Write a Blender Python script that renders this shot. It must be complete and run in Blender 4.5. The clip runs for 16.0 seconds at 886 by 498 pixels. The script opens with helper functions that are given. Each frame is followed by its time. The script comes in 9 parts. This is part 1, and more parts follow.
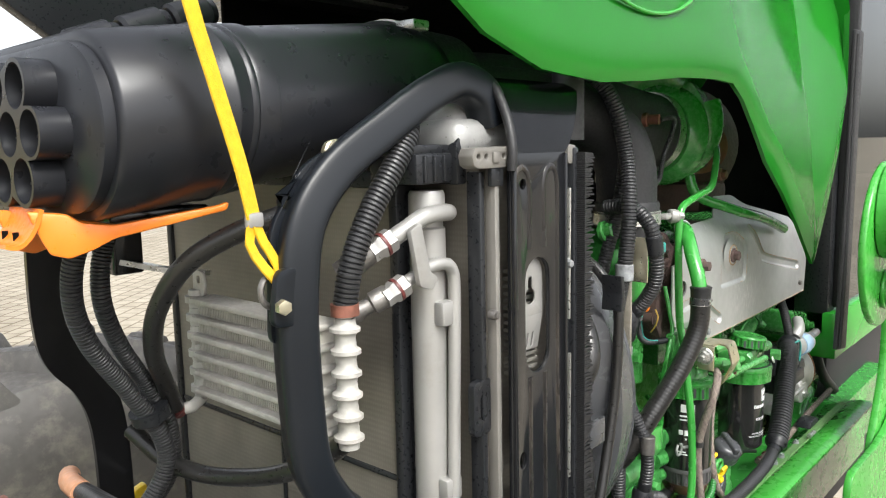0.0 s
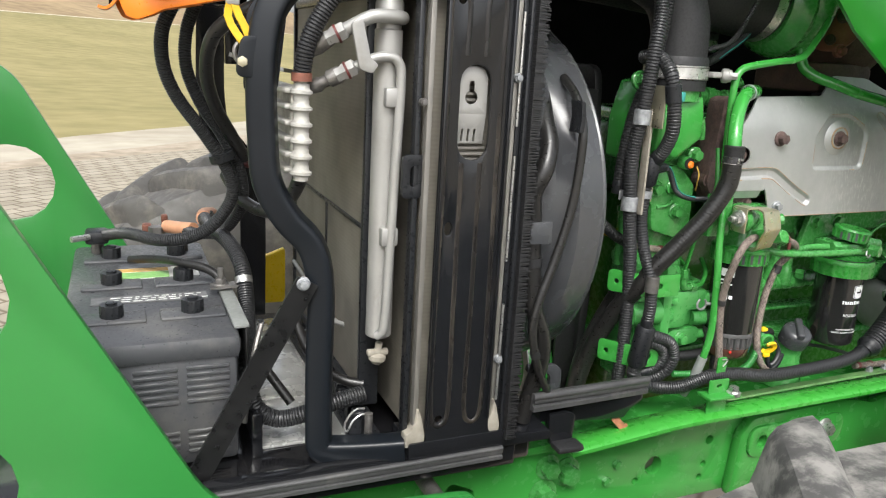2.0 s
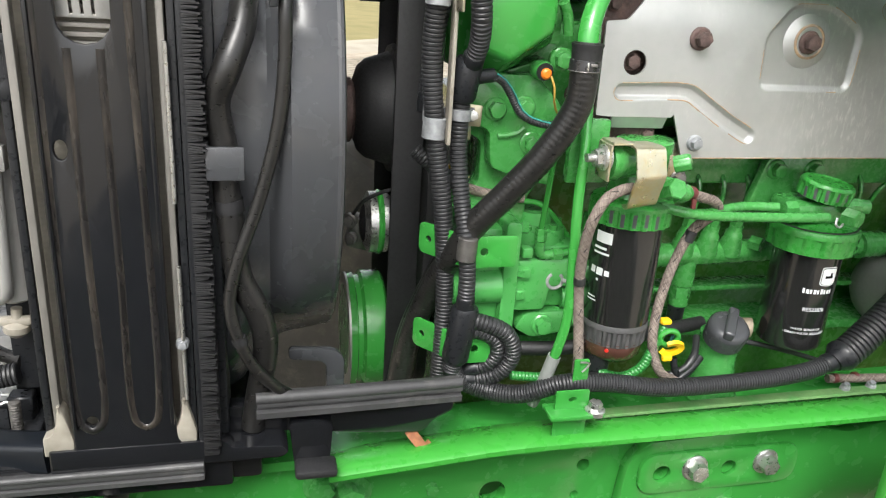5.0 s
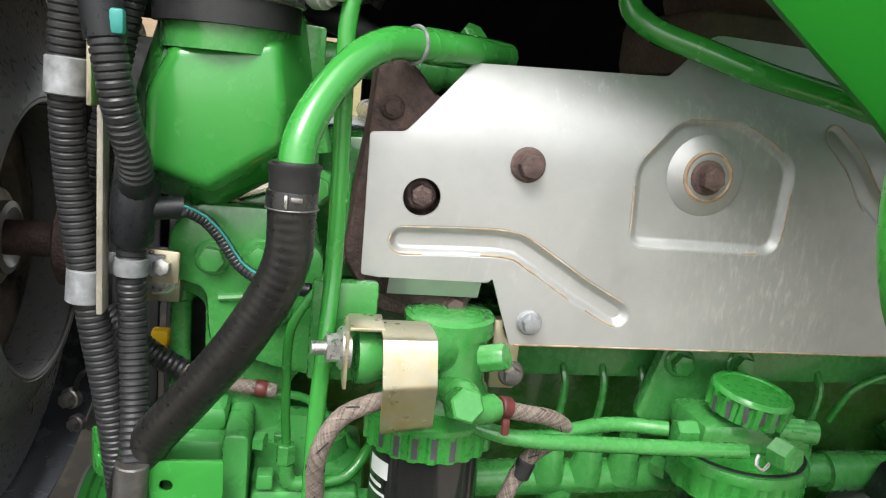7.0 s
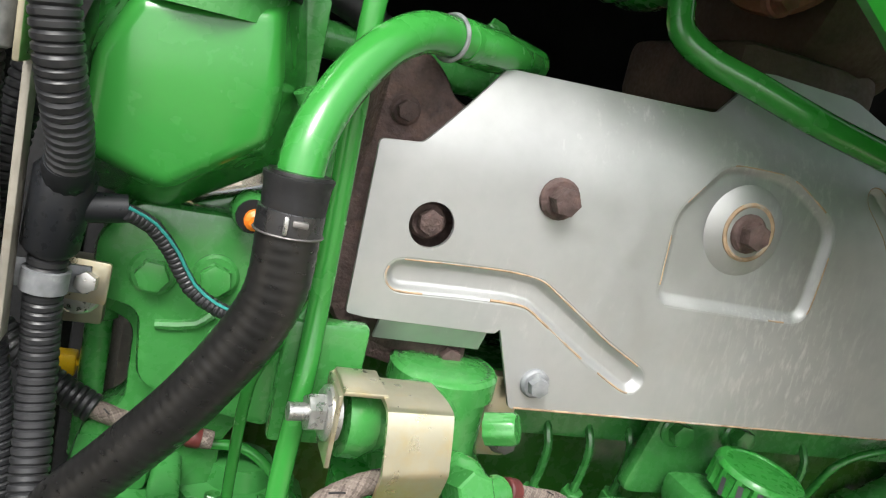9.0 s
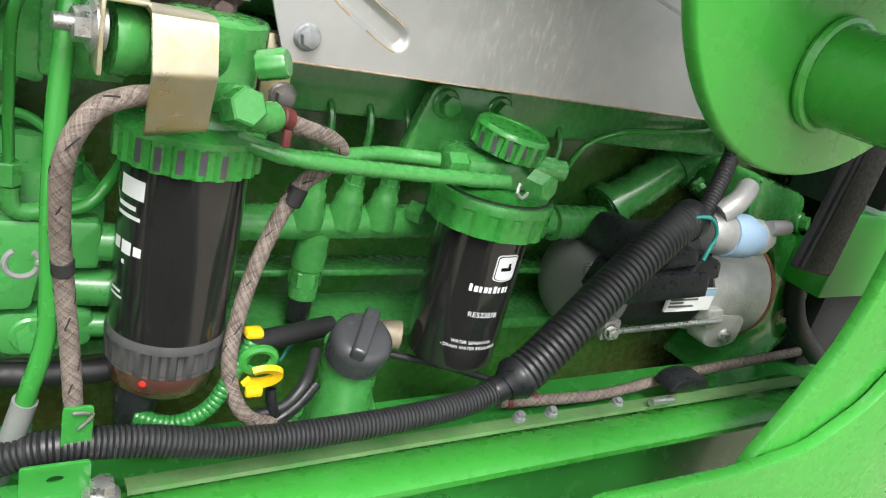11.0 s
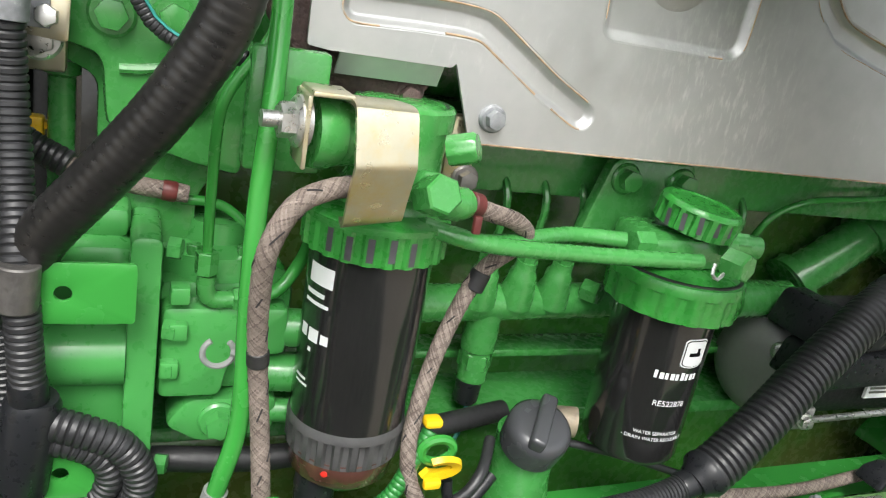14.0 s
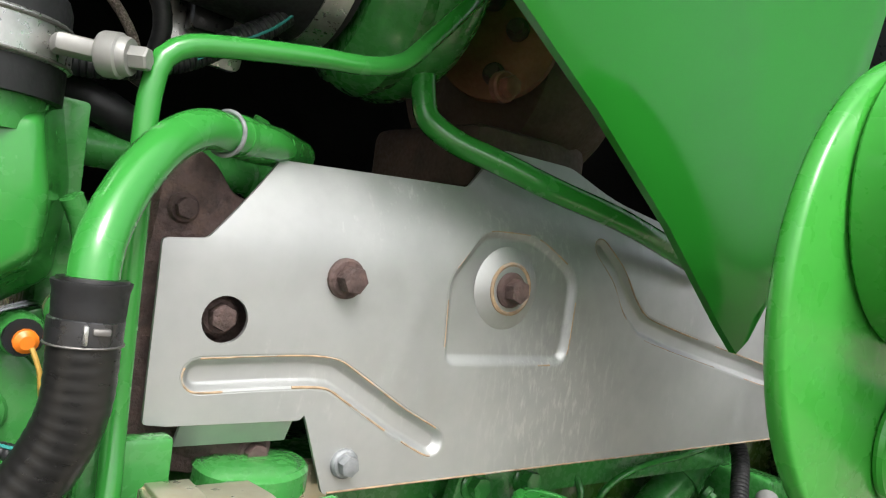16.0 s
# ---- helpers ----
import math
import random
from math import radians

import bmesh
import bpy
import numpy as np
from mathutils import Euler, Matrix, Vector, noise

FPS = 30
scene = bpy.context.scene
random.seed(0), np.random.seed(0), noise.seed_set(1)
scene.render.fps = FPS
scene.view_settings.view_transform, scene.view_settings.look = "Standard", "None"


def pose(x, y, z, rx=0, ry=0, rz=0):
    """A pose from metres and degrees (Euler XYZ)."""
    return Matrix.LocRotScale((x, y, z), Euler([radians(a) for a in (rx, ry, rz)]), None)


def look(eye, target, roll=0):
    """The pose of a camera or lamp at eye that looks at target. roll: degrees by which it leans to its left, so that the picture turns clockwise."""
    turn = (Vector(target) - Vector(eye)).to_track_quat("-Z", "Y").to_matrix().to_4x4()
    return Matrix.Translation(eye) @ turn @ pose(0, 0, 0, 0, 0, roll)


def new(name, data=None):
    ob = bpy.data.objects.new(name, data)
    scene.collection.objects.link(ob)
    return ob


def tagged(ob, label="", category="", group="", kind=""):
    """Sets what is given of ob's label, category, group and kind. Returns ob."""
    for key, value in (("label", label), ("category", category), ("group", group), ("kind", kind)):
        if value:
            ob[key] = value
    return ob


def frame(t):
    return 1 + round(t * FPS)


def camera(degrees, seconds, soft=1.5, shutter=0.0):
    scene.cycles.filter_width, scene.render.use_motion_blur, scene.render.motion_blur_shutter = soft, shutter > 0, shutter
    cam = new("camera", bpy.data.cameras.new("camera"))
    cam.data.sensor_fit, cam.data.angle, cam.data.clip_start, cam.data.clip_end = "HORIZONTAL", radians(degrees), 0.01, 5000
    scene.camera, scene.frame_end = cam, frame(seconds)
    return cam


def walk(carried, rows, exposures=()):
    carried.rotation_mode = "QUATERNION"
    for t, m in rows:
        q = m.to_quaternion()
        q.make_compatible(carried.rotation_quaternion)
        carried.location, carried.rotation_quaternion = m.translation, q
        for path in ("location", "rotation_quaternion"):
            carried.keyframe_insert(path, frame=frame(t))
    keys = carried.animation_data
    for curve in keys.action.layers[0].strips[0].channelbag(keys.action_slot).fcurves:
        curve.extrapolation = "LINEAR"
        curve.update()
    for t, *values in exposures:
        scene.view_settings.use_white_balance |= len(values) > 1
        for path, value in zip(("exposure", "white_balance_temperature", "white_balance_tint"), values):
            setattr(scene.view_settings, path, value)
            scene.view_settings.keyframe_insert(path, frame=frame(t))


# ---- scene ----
STOPS = 1.05
cam = camera(60.4, 16.0, soft=1.15)
PATH = [
    (0, (-0.025, 0.116, 1.824), (1.45, 1.44, 1.557), -1.3),
    (0.5, (0.003, -0.008, 1.792), (1.309, 1.473, 1.472), 0.1),
    (1, (0.019, -0.147, 1.747), (1.137, 1.47, 1.382), 1.3),
    (1.5, (0.07, -0.257, 1.746), (1.017, 1.452, 1.322), 2.4),
    (2, (0.19, -0.313, 1.721), (0.964, 1.464, 1.228), 3.1),
    (2.5, (0.277, -0.333, 1.705), (0.907, 1.479, 1.139), 3.6),
    (3, (0.328, -0.276, 1.684), (0.837, 1.546, 1.035), 3.8),
    (3.5, (0.428, -0.189, 1.654), (0.857, 1.627, 0.935), 3.9),
    (4, (0.551, -0.122, 1.661), (0.959, 1.683, 0.904), 4.0),
    (4.5, (0.637, -0.124, 1.658), (1.054, 1.685, 0.914), 3.9),
    (5, (0.734, -0.131, 1.671), (1.195, 1.687, 0.979), 3.8),
    (5.2, (0.771, -0.13, 1.671), (1.26, 1.697, 1.019), 4.0),
    (7.3, (1.067, 0.135, 1.66), (1.39, 2.067, 1.257), 6.7),
    (7.5, (1.072, 0.129, 1.659), (1.368, 2.065, 1.253), 7.5),
    (8, (1.028, 0.118, 1.662), (1.32, 2.055, 1.257), 10.3),
    (8.5, (1.009, 0.169, 1.65), (1.381, 2.091, 1.24), 12.7),
    (9, (0.996, 0.236, 1.658), (1.645, 2.088, 1.276), 13.1),
    (9.5, (0.993, 0.213, 1.643), (2.04, 1.845, 1.152), 11.0),
    (9.8, (0.985, 0.176, 1.613), (2.154, 1.701, 1.06), 11.2),
    (10, (0.985, 0.149, 1.597), (2.163, 1.645, 0.986), 12.2),
    (10.2, (0.997, 0.117, 1.596), (2.152, 1.595, 0.902), 13.6),
    (12.3, (1.021, 0.208, 1.536), (1.999, 1.791, 0.803), 13.6),
    (12.5, (1.013, 0.209, 1.539), (1.949, 1.813, 0.796), 13.4),
    (13, (1.004, 0.198, 1.545), (1.852, 1.85, 0.801), 12.7),
    (13.5, (0.999, 0.19, 1.547), (1.796, 1.882, 0.838), 11.7),
    (14, (0.992, 0.188, 1.574), (1.782, 1.913, 0.942), 10.7),
    (14.5, (0.982, 0.181, 1.625), (1.839, 1.932, 1.179), 9.4),
    (15, (0.976, 0.189, 1.656), (1.928, 1.931, 1.417), 8.2),
    (15.5, (0.97, 0.196, 1.659), (2.042, 1.883, 1.58), 7.3),
    (16, (0.962, 0.234, 1.646), (2.18, 1.82, 1.627), 7.3),
]
walk(cam, [(t, look(eye, target, roll)) for t, eye, target, roll in PATH], [(0.0, STOPS + 0.17), (0.5, STOPS + 0.12), (1.5, STOPS - 0.05), (3.0, STOPS - 0.08), (4.0, STOPS + 0.08), (5.2, STOPS + 0.1), (7.3, STOPS - 0.04), (8.0, STOPS - 0.06), (12.3, STOPS), (14.0, STOPS - 0.02), (16.0, STOPS - 0.1)])
SKY, SUN = 0.15, 1.5

# ---- world, sun ----
world = bpy.data.worlds.new("overcast_sky")
scene.world = world
world.use_nodes = True
_n, _l = world.node_tree.nodes, world.node_tree.links
_sky = _n.new("ShaderNodeTexSky")
_sky.sky_type = "NISHITA"
_sky.sun_disc = False
_sky.sun_elevation, _sky.sun_rotation = radians(50), radians(200)
_sky.air_density, _sky.dust_density = 1.0, 4.0
_hs = _n.new("ShaderNodeHueSaturation")
_hs.inputs["Saturation"].default_value = 0.26
_l.new(_sky.outputs[0], _hs.inputs["Color"])
_l.new(_hs.outputs[0], _n["Background"].inputs[0])
_n["Background"].inputs[1].default_value = SKY
_sd = bpy.data.lights.new("sun", "SUN")
_sd.energy, _sd.angle, _sd.color = SUN, radians(25), (0.98, 0.98, 0.94)
_so = new("sun", _sd)
_so.matrix_world = look((-0.35, -2.1, 4.2), (0.6, 0.4, 1.0))


# ---- helpers ----
def shade(me, angle=38):
    for p in me.polygons:
        p.use_smooth = True
    me.set_sharp_from_angle(angle=radians(angle))


def thing(name, at, label, category, group="", kind=""):
    e = new(name)
    e.location = at
    e.empty_display_size = 0.02
    return tagged(e, label, category, group, kind)


def part(name, bm, material, parent=None, label="", m=None, angle=38):
    if isinstance(bm, bmesh.types.BMesh):
        bmesh.ops.recalc_face_normals(bm, faces=bm.faces)
        me = bpy.data.meshes.new(name)
        bm.to_mesh(me)
        bm.free()
        shade(me, angle)
        me.materials.append(material)
    else:
        me = bm
    ob = new(name, me)
    if m is not None:
        ob.matrix_basis = m
    if parent is not None:
        ob.parent = parent
        up, inv = parent, Matrix.Identity(4)
        while up is not None:
            inv = inv @ up.matrix_basis.inverted() if up.type == "EMPTY" else inv
            up = None
        if parent.type == "EMPTY":
            ob.matrix_parent_inverse = inv
    if label:
        ob["label"] = label
    return ob


def BM():
    return bmesh.new()


def box(x0, x1, y0, y1, z0, z1, bev=0.0, bm=None, m=None, seg=2):
    own = BM()
    bmesh.ops.create_cube(own, size=1.0)
    for v in own.verts:
        v.co = Vector((x0 + (v.co.x + 0.5) * (x1 - x0), y0 + (v.co.y + 0.5) * (y1 - y0), z0 + (v.co.z + 0.5) * (z1 - z0)))
    if bev:
        bmesh.ops.bevel(own, geom=own.edges[:], offset=bev, segments=seg, affect="EDGES", profile=0.5)
    return merge(bm, own, m)


def merge(bm, own, m=None):
    if m is not None:
        own.transform(m)
    if bm is None:
        return own
    me = bpy.data.meshes.new("tmp")
    own.to_mesh(me)
    own.free()
    bm.from_mesh(me)
    bpy.data.meshes.remove(me)
    return bm


def prism(outline, depth, bev=0.0, holes=(), bm=None, m=None, seg=2):
    """A plate: the outline (u, v) and holes, filled in the plane y = 0 as (x, z), thick along +y."""
    own = BM()
    edges = []
    for loop in (outline, *holes):
        vs = [own.verts.new((u, 0, v)) for u, v in loop]
        edges += [own.edges.new((vs[i], vs[(i + 1) % len(vs)])) for i in range(len(vs))]
    bmesh.ops.triangle_fill(own, use_beauty=True, use_dissolve=False, edges=edges)
    faces = own.faces[:]
    got = bmesh.ops.extrude_face_region(own, geom=faces)
    bmesh.ops.translate(own, vec=(0, depth, 0), verts=[g for g in got["geom"] if isinstance(g, bmesh.types.BMVert)])
    bmesh.ops.recalc_face_normals(own, faces=own.faces)
    if bev:
        rim = [e for e in own.edges if len(e.link_faces) == 2 and e.calc_face_angle(0) > 1.2]
        bmesh.ops.bevel(own, geom=rim, offset=bev, segments=seg, affect="EDGES", profile=0.5)
    return merge(bm, own, m)


def ring(cx, cz, r, n=20, squash=1.0):
    return [(cx + r * math.cos(2 * math.pi * i / n), cz + squash * r * math.sin(2 * math.pi * i / n)) for i in range(n)]


def slot(cx, cz, half, r, angle=0.0, n=8):
    out = []
    for side in (1, -1):
        for i in range(n + 1):
            a = math.pi * i / n - math.pi / 2 + (0 if side > 0 else math.pi)
            out.append((side * half + r * math.cos(a), r * math.sin(a)))
    c, s = math.cos(radians(angle)), math.sin(radians(angle))
    return [(cx + u * c - v * s, cz + u * s + v * c) for u, v in out]


def rounded(points, r, n=4):
    """An outline with its corners rounded."""
    out = []
    for i, p in enumerate(points):
        rr = p[2] if len(p) > 2 else r
        a, b, c = Vector(points[i - 1][:2]), Vector(p[:2]), Vector(points[(i + 1) % len(points)][:2])
        k = min(rr, (a - b).length * 0.45, (c - b).length * 0.45)
        s, e = b + (a - b).normalized() * k, b + (c - b).normalized() * k
        for j in range(n + 1):
            t = j / n
            q = s * (1 - t) ** 2 + b * 2 * t * (1 - t) + e * t * t
            out.append((q.x, q.y))
    return out


def curve_points(pts, step=0.008):
    """A smooth line through the points."""
    P = [Vector(p) for p in pts]
    if len(P) == 2:
        n = max(1, int((P[1] - P[0]).length / step))
        return [P[0].lerp(P[1], i / n) for i in range(n + 1)]
    P = [P[0] * 2 - P[1]] + P + [P[-1] * 2 - P[-2]]
    out = []
    for i in range(1, len(P) - 2):
        p0, p1, p2, p3 = P[i - 1 : i + 3]
        d = lambda a, b: max((a - b).length, 1e-6) ** 0.5
        t0, t1 = 0.0, d(p0, p1)
        t2 = t1 + d(p1, p2)
        t3 = t2 + d(p2, p3)
        n = max(2, int((p2 - p1).length / step))
        for j in range(n):
            t = t1 + (t2 - t1) * j / n
            a1 = p0 * ((t1 - t) / (t1 - t0)) + p1 * ((t - t0) / (t1 - t0))
            a2 = p1 * ((t2 - t) / (t2 - t1)) + p2 * ((t - t1) / (t2 - t1))
            a3 = p2 * ((t3 - t) / (t3 - t2)) + p3 * ((t - t2) / (t3 - t2))
            b1 = a1 * ((t2 - t) / (t2 - t0)) + a2 * ((t - t0) / (t2 - t0))
            b2 = a2 * ((t3 - t) / (t3 - t1)) + a3 * ((t - t1) / (t3 - t1))
            out.append(b1 * ((t2 - t) / (t2 - t1)) + b2 * ((t - t1) / (t2 - t1)))
    out.append(P[-2])
    return out


def sweep(pts, r, sides=12, section=None, hint=(0, 0, 1), step=0.008, ripple=None, bm=None, taper=None, cap=True):
    """A tube or a bar of any section along a smooth line; ripple = (pitch, depth) makes it corrugated."""
    line = curve_points(pts, step)
    if ripple:
        total = sum((b - a).length for a, b in zip(line, line[1:]))
        n = max(2, int(total / ripple[0])) * 4
        fine, want, run, k = [], total / n, 0.0, 0
        for a, b in zip(line, line[1:]):
            seg = (b - a).length
            while k * want <= run + seg + 1e-9 and k <= n:
                fine.append(a.lerp(b, (k * want - run) / max(seg, 1e-9)))
                k += 1
            run += seg
        line = fine
    own = BM()
    sec = section or [(math.cos(2 * math.pi * i / sides), math.sin(2 * math.pi * i / sides)) for i in range(sides)]
    up, rings = Vector(hint), []
    for i, p in enumerate(line):
        t = (line[min(i + 1, len(line) - 1)] - line[max(i - 1, 0)]).normalized()
        u = up - t * up.dot(t)
        if u.length < 1e-4:
            u = t.orthogonal()
        u.normalize()
        up, w = u, t.cross(u)
        k = r if not section else 1.0
        if ripple:
            k += ripple[1] * (-0.5 if i % 4 == 0 else 0.5)
        if taper:
            k *= taper(i / max(1, len(line) - 1))
        rings.append([own.verts.new(p + (u * b + w * a) * k) for a, b in sec])
    for a, b in zip(rings, rings[1:]):
        for j in range(len(sec)):
            own.faces.new((a[j], a[(j + 1) % len(sec)], b[(j + 1) % len(sec)], b[j]))
    if cap:
        own.faces.new(rings[0])
        own.faces.new(rings[-1])
    return merge(bm, own)


def lathe(profile, at, axis=(0, 0, 1), sides=32, bm=None, knurl=None, cap=True):
    """A turned body: profile of (along, radius) about the axis from the place at. knurl = (from, to, count, depth)."""
    own = BM()
    q = Vector(axis).to_track_quat("Z", "Y").to_matrix().to_4x4()
    m = Matrix.Translation(at) @ q
    rings = []
    for n, (h, r) in enumerate(profile):
        row = []
        for i in range(sides):
            a = 2 * math.pi * i / sides
            rr = r
            if knurl and knurl[0] <= h <= knurl[1] and (i * knurl[2] // sides) % 2:
                rr -= knurl[3]
            row.append(own.verts.new(m @ Vector((rr * math.cos(a), rr * math.sin(a), h))))
        rings.append(row)
    for a, b in zip(rings, rings[1:]):
        for j in range(sides):
            own.faces.new((a[j], a[(j + 1) % sides], b[(j + 1) % sides], b[j]))
    if cap:
        own.faces.new(rings[0])
        own.faces.new(rings[-1])
    return merge(bm, own)


def turn_to(at, axis, roll=0.0):
    return Matrix.Translation(at) @ Vector(axis).to_track_quat("Z", "Y").to_matrix().to_4x4() @ pose(0, 0, 0, 0, 0, roll)


_bolts = {}


def bolt(parent, at, axis=(0, -1, 0), af=0.018, material=None, head=None, washer=True, name="bolt", label="", roll=0):
    """A hexagon-headed bolt with its washer, standing on the place at."""
    head = head or af * 0.62
    key = (round(af, 4), round(head, 4), washer, material.name)
    if key not in _bolts:
        b = BM()
        z = 0.0
        if washer:
            lathe([(-0.004, af * 0.83), (0.0015, af * 0.83), (0.003, af * 0.72)], (0, 0, 0), sides=20, bm=b)
            z = 0.002
        own = BM()
        bmesh.ops.create_cone(own, cap_ends=True, segments=6, radius1=af * 0.577, radius2=af * 0.577, depth=head)
        bmesh.ops.translate(own, vec=(0, 0, z + head / 2), verts=own.verts)
        top = [e for e in own.edges if all(v.co.z > z + head * 0.9 for v in e.verts)]
        bmesh.ops.bevel(own, geom=top, offset=af * 0.09, segments=2, affect="EDGES", profile=0.6)
        merge(b, own)
        bmesh.ops.recalc_face_normals(b, faces=b.faces)
        me = bpy.data.meshes.new("bolt")
        b.to_mesh(me)
        b.free()
        shade(me, 30)
        me.materials.append(material)
        _bolts[key] = me
    return part(name, _bolts[key], None, parent, label, turn_to(at, axis, roll))


def bars(parent, m, rows, material, name="lettering", label=""):
    """Unreadable writing as plain raised bars: rows of (x, z, width, height) on the plane y = 0 of m."""
    b = BM()
    for x, z, w, h in rows:
        box(x, x + w, -0.0006, 0.0004, z, z + h, bm=b)
    b.transform(m)
    return part(name, b, material, parent, label)


# ---- materials ----
def mat(name, col, rough=0.5, metal=0.0, var=0.12, scale=14.0, bump=0.1, bscale=180.0, coat=0.0, dirt=None, dirt_scale=9.0, dirt_low=0.55, rvar=0.15, stretch=(1, 1, 1), spec=0.5):
    ma = bpy.data.materials.new(name)
    ma.use_nodes = True
    n, l = ma.node_tree.nodes, ma.node_tree.links
    b = n["Principled BSDF"]
    b.inputs["Metallic"].default_value = metal
    b.inputs["Coat Weight"].default_value = coat
    b.inputs["Coat Roughness"].default_value = 0.08
    b.inputs["Specular IOR Level"].default_value = spec
    tc = n.new("ShaderNodeTexCoord")
    mp = n.new("ShaderNodeMapping")
    mp.inputs["Scale"].default_value = stretch
    l.new(tc.outputs["Object"], mp.inputs[0])
    big = n.new("ShaderNodeTexNoise")
    big.inputs["Scale"].default_value, big.inputs["Detail"].default_value = scale, 6
    fine = n.new("ShaderNodeTexNoise")
    fine.inputs["Scale"].default_value, fine.inputs["Detail"].default_value = bscale, 4
    l.new(mp.outputs[0], big.inputs["Vector"])
    l.new(mp.outputs[0], fine.inputs["Vector"])
    oi = n.new("ShaderNodeObjectInfo")
    vr = n.new("ShaderNodeMapRange")
    vr.inputs["To Min"].default_value, vr.inputs["To Max"].default_value = 1 - var, 1 + var
    vr.inputs["From Min"].default_value, vr.inputs["From Max"].default_value = 0.3, 0.7
    l.new(big.outputs[0], vr.inputs[0])
    rnd = n.new("ShaderNodeMapRange")
    rnd.inputs["To Min"].default_value, rnd.inputs["To Max"].default_value = 1 - var * 0.3, 1 + var * 0.3
    l.new(oi.outputs["Random"], rnd.inputs[0])
    mul = n.new("ShaderNodeMath")
    mul.operation = "MULTIPLY"
    l.new(vr.outputs[0], mul.inputs[0])
    l.new(rnd.outputs[0], mul.inputs[1])
    sc = n.new("ShaderNodeVectorMath")
    sc.operation = "SCALE"
    sc.inputs[0].default_value = col
    l.new(mul.outputs[0], sc.inputs["Scale"])
    colour = sc.outputs[0]
    rough_in = n.new("ShaderNodeMapRange")
    rough_in.inputs["To Min"].default_value, rough_in.inputs["To Max"].default_value = max(0.03, rough - rvar), min(1.0, rough + rvar)
    rough_in.inputs["From Min"].default_value, rough_in.inputs["From Max"].default_value = 0.3, 0.7
    l.new(fine.outputs[0], rough_in.inputs[0])
    l.new(rough_in.outputs[0], b.inputs["Roughness"])
    if dirt:
        dn = n.new("ShaderNodeTexNoise")
        dn.inputs["Scale"].default_value, dn.inputs["Detail"].default_value, dn.inputs["Roughness"].default_value = dirt_scale, 9, 0.68
        l.new(mp.outputs[0], dn.inputs["Vector"])
        dr = n.new("ShaderNodeMapRange")
        dr.inputs["From Min"].default_value, dr.inputs["From Max"].default_value = dirt_low, dirt_low + 0.16
        l.new(dn.outputs[0], dr.inputs[0])
        mx = n.new("ShaderNodeMix")
        mx.data_type = "RGBA"
        l.new(dr.outputs[0], mx.inputs[0])
        l.new(colour, mx.inputs[6])
        mx.inputs[7].default_value = (*dirt, 1)
        colour = mx.outputs[2]
    l.new(colour, b.inputs["Base Color"])
    if bump:
        bp = n.new("ShaderNodeBump")
        bp.inputs["Strength"].default_value, bp.inputs["Distance"].default_value = bump, 0.002
        l.new(fine.outputs[0], bp.inputs["Height"])
        l.new(bp.outputs[0], b.inputs["Normal"])
    return ma


GREEN = mat("green_enamel", (0.036, 0.255, 0.04), 0.25, var=0.06, scale=5, bump=0.012, bscale=50, coat=0.4, rvar=0.05)
# Deeper green than the enamel, with slightly paler blotches.
LOADER_GREEN = mat("deep_loader_green", (0.024, 0.175, 0.034), 0.34, var=0.08, scale=5, bump=0.02, bscale=70, coat=0.15, rvar=0.06, dirt=(0.05, 0.2, 0.06), dirt_low=0.6, dirt_scale=7)
GREEN_CAST = mat("green_painted_casting", (0.05, 0.25, 0.054), 0.27, var=0.09, scale=9, bump=0.05, bscale=140, coat=0.45, dirt=(0.026, 0.2, 0.028), dirt_low=0.6, dirt_scale=5, rvar=0.06)
# Dusty pump green, brightened in the paint where the pump is dimly lit.
GREEN_PUMP_LIT = mat("dusty_brightened_pump_green", (0.06, 0.3, 0.068), 0.32, var=0.08, scale=12, bump=0.05, bscale=140, coat=0.35, dirt=(0.09, 0.35, 0.1), dirt_low=0.58, dirt_scale=9, rvar=0.08)
GREEN_DEEP = mat("green_hood_enamel", (0.026, 0.285, 0.028), 0.13, var=0.04, scale=3, bump=0.004, bscale=20, coat=0.2, rvar=0.02, spec=0.42)
BLACK_PAINT = mat("black_gloss_paint", (0.008, 0.0085, 0.01), 0.17, var=0.2, scale=6, bump=0.005, bscale=60, coat=0.25, spec=0.42, dirt=(0.02, 0.019, 0.018), dirt_low=0.58, dirt_scale=24, stretch=(1, 1, 0.3), rvar=0.05)
BEAD_WORN = mat("black_paint_worn_on_ridges", (0.013, 0.012, 0.012), 0.26, var=0.3, scale=20, bump=0.02, bscale=60, coat=0.15, spec=0.36, dirt=(0.045, 0.038, 0.031), dirt_low=0.5, dirt_scale=22, stretch=(1, 1, 0.25))
BLACK_TUBE = mat("black_satin_tube", (0.007, 0.009, 0.012), 0.33, var=0.08, scale=8, bump=0.008, bscale=120, coat=0.0, rvar=0.04, spec=0.3)
CLEANER = mat("satin_black_cleaner_plastic", (0.015, 0.016, 0.019), 0.31, var=0.08, scale=4, bump=0.01, bscale=60, dirt=(0.02, 0.021, 0.023), dirt_low=0.6, dirt_scale=3, rvar=0.05, spec=0.34)
PLASTIC = mat("black_moulded_plastic", (0.013, 0.014, 0.016), 0.36, var=0.12, scale=10, bump=0.04, bscale=200, dirt=(0.02, 0.02, 0.02), dirt_low=0.6, dirt_scale=5, spec=0.36)
LOOM = mat("corrugated_loom_plastic", (0.022, 0.0225, 0.024), 0.4, var=0.15, scale=18, bump=0.02, bscale=150, dirt=(0.04, 0.039, 0.037), dirt_low=0.6, dirt_scale=14, rvar=0.08)
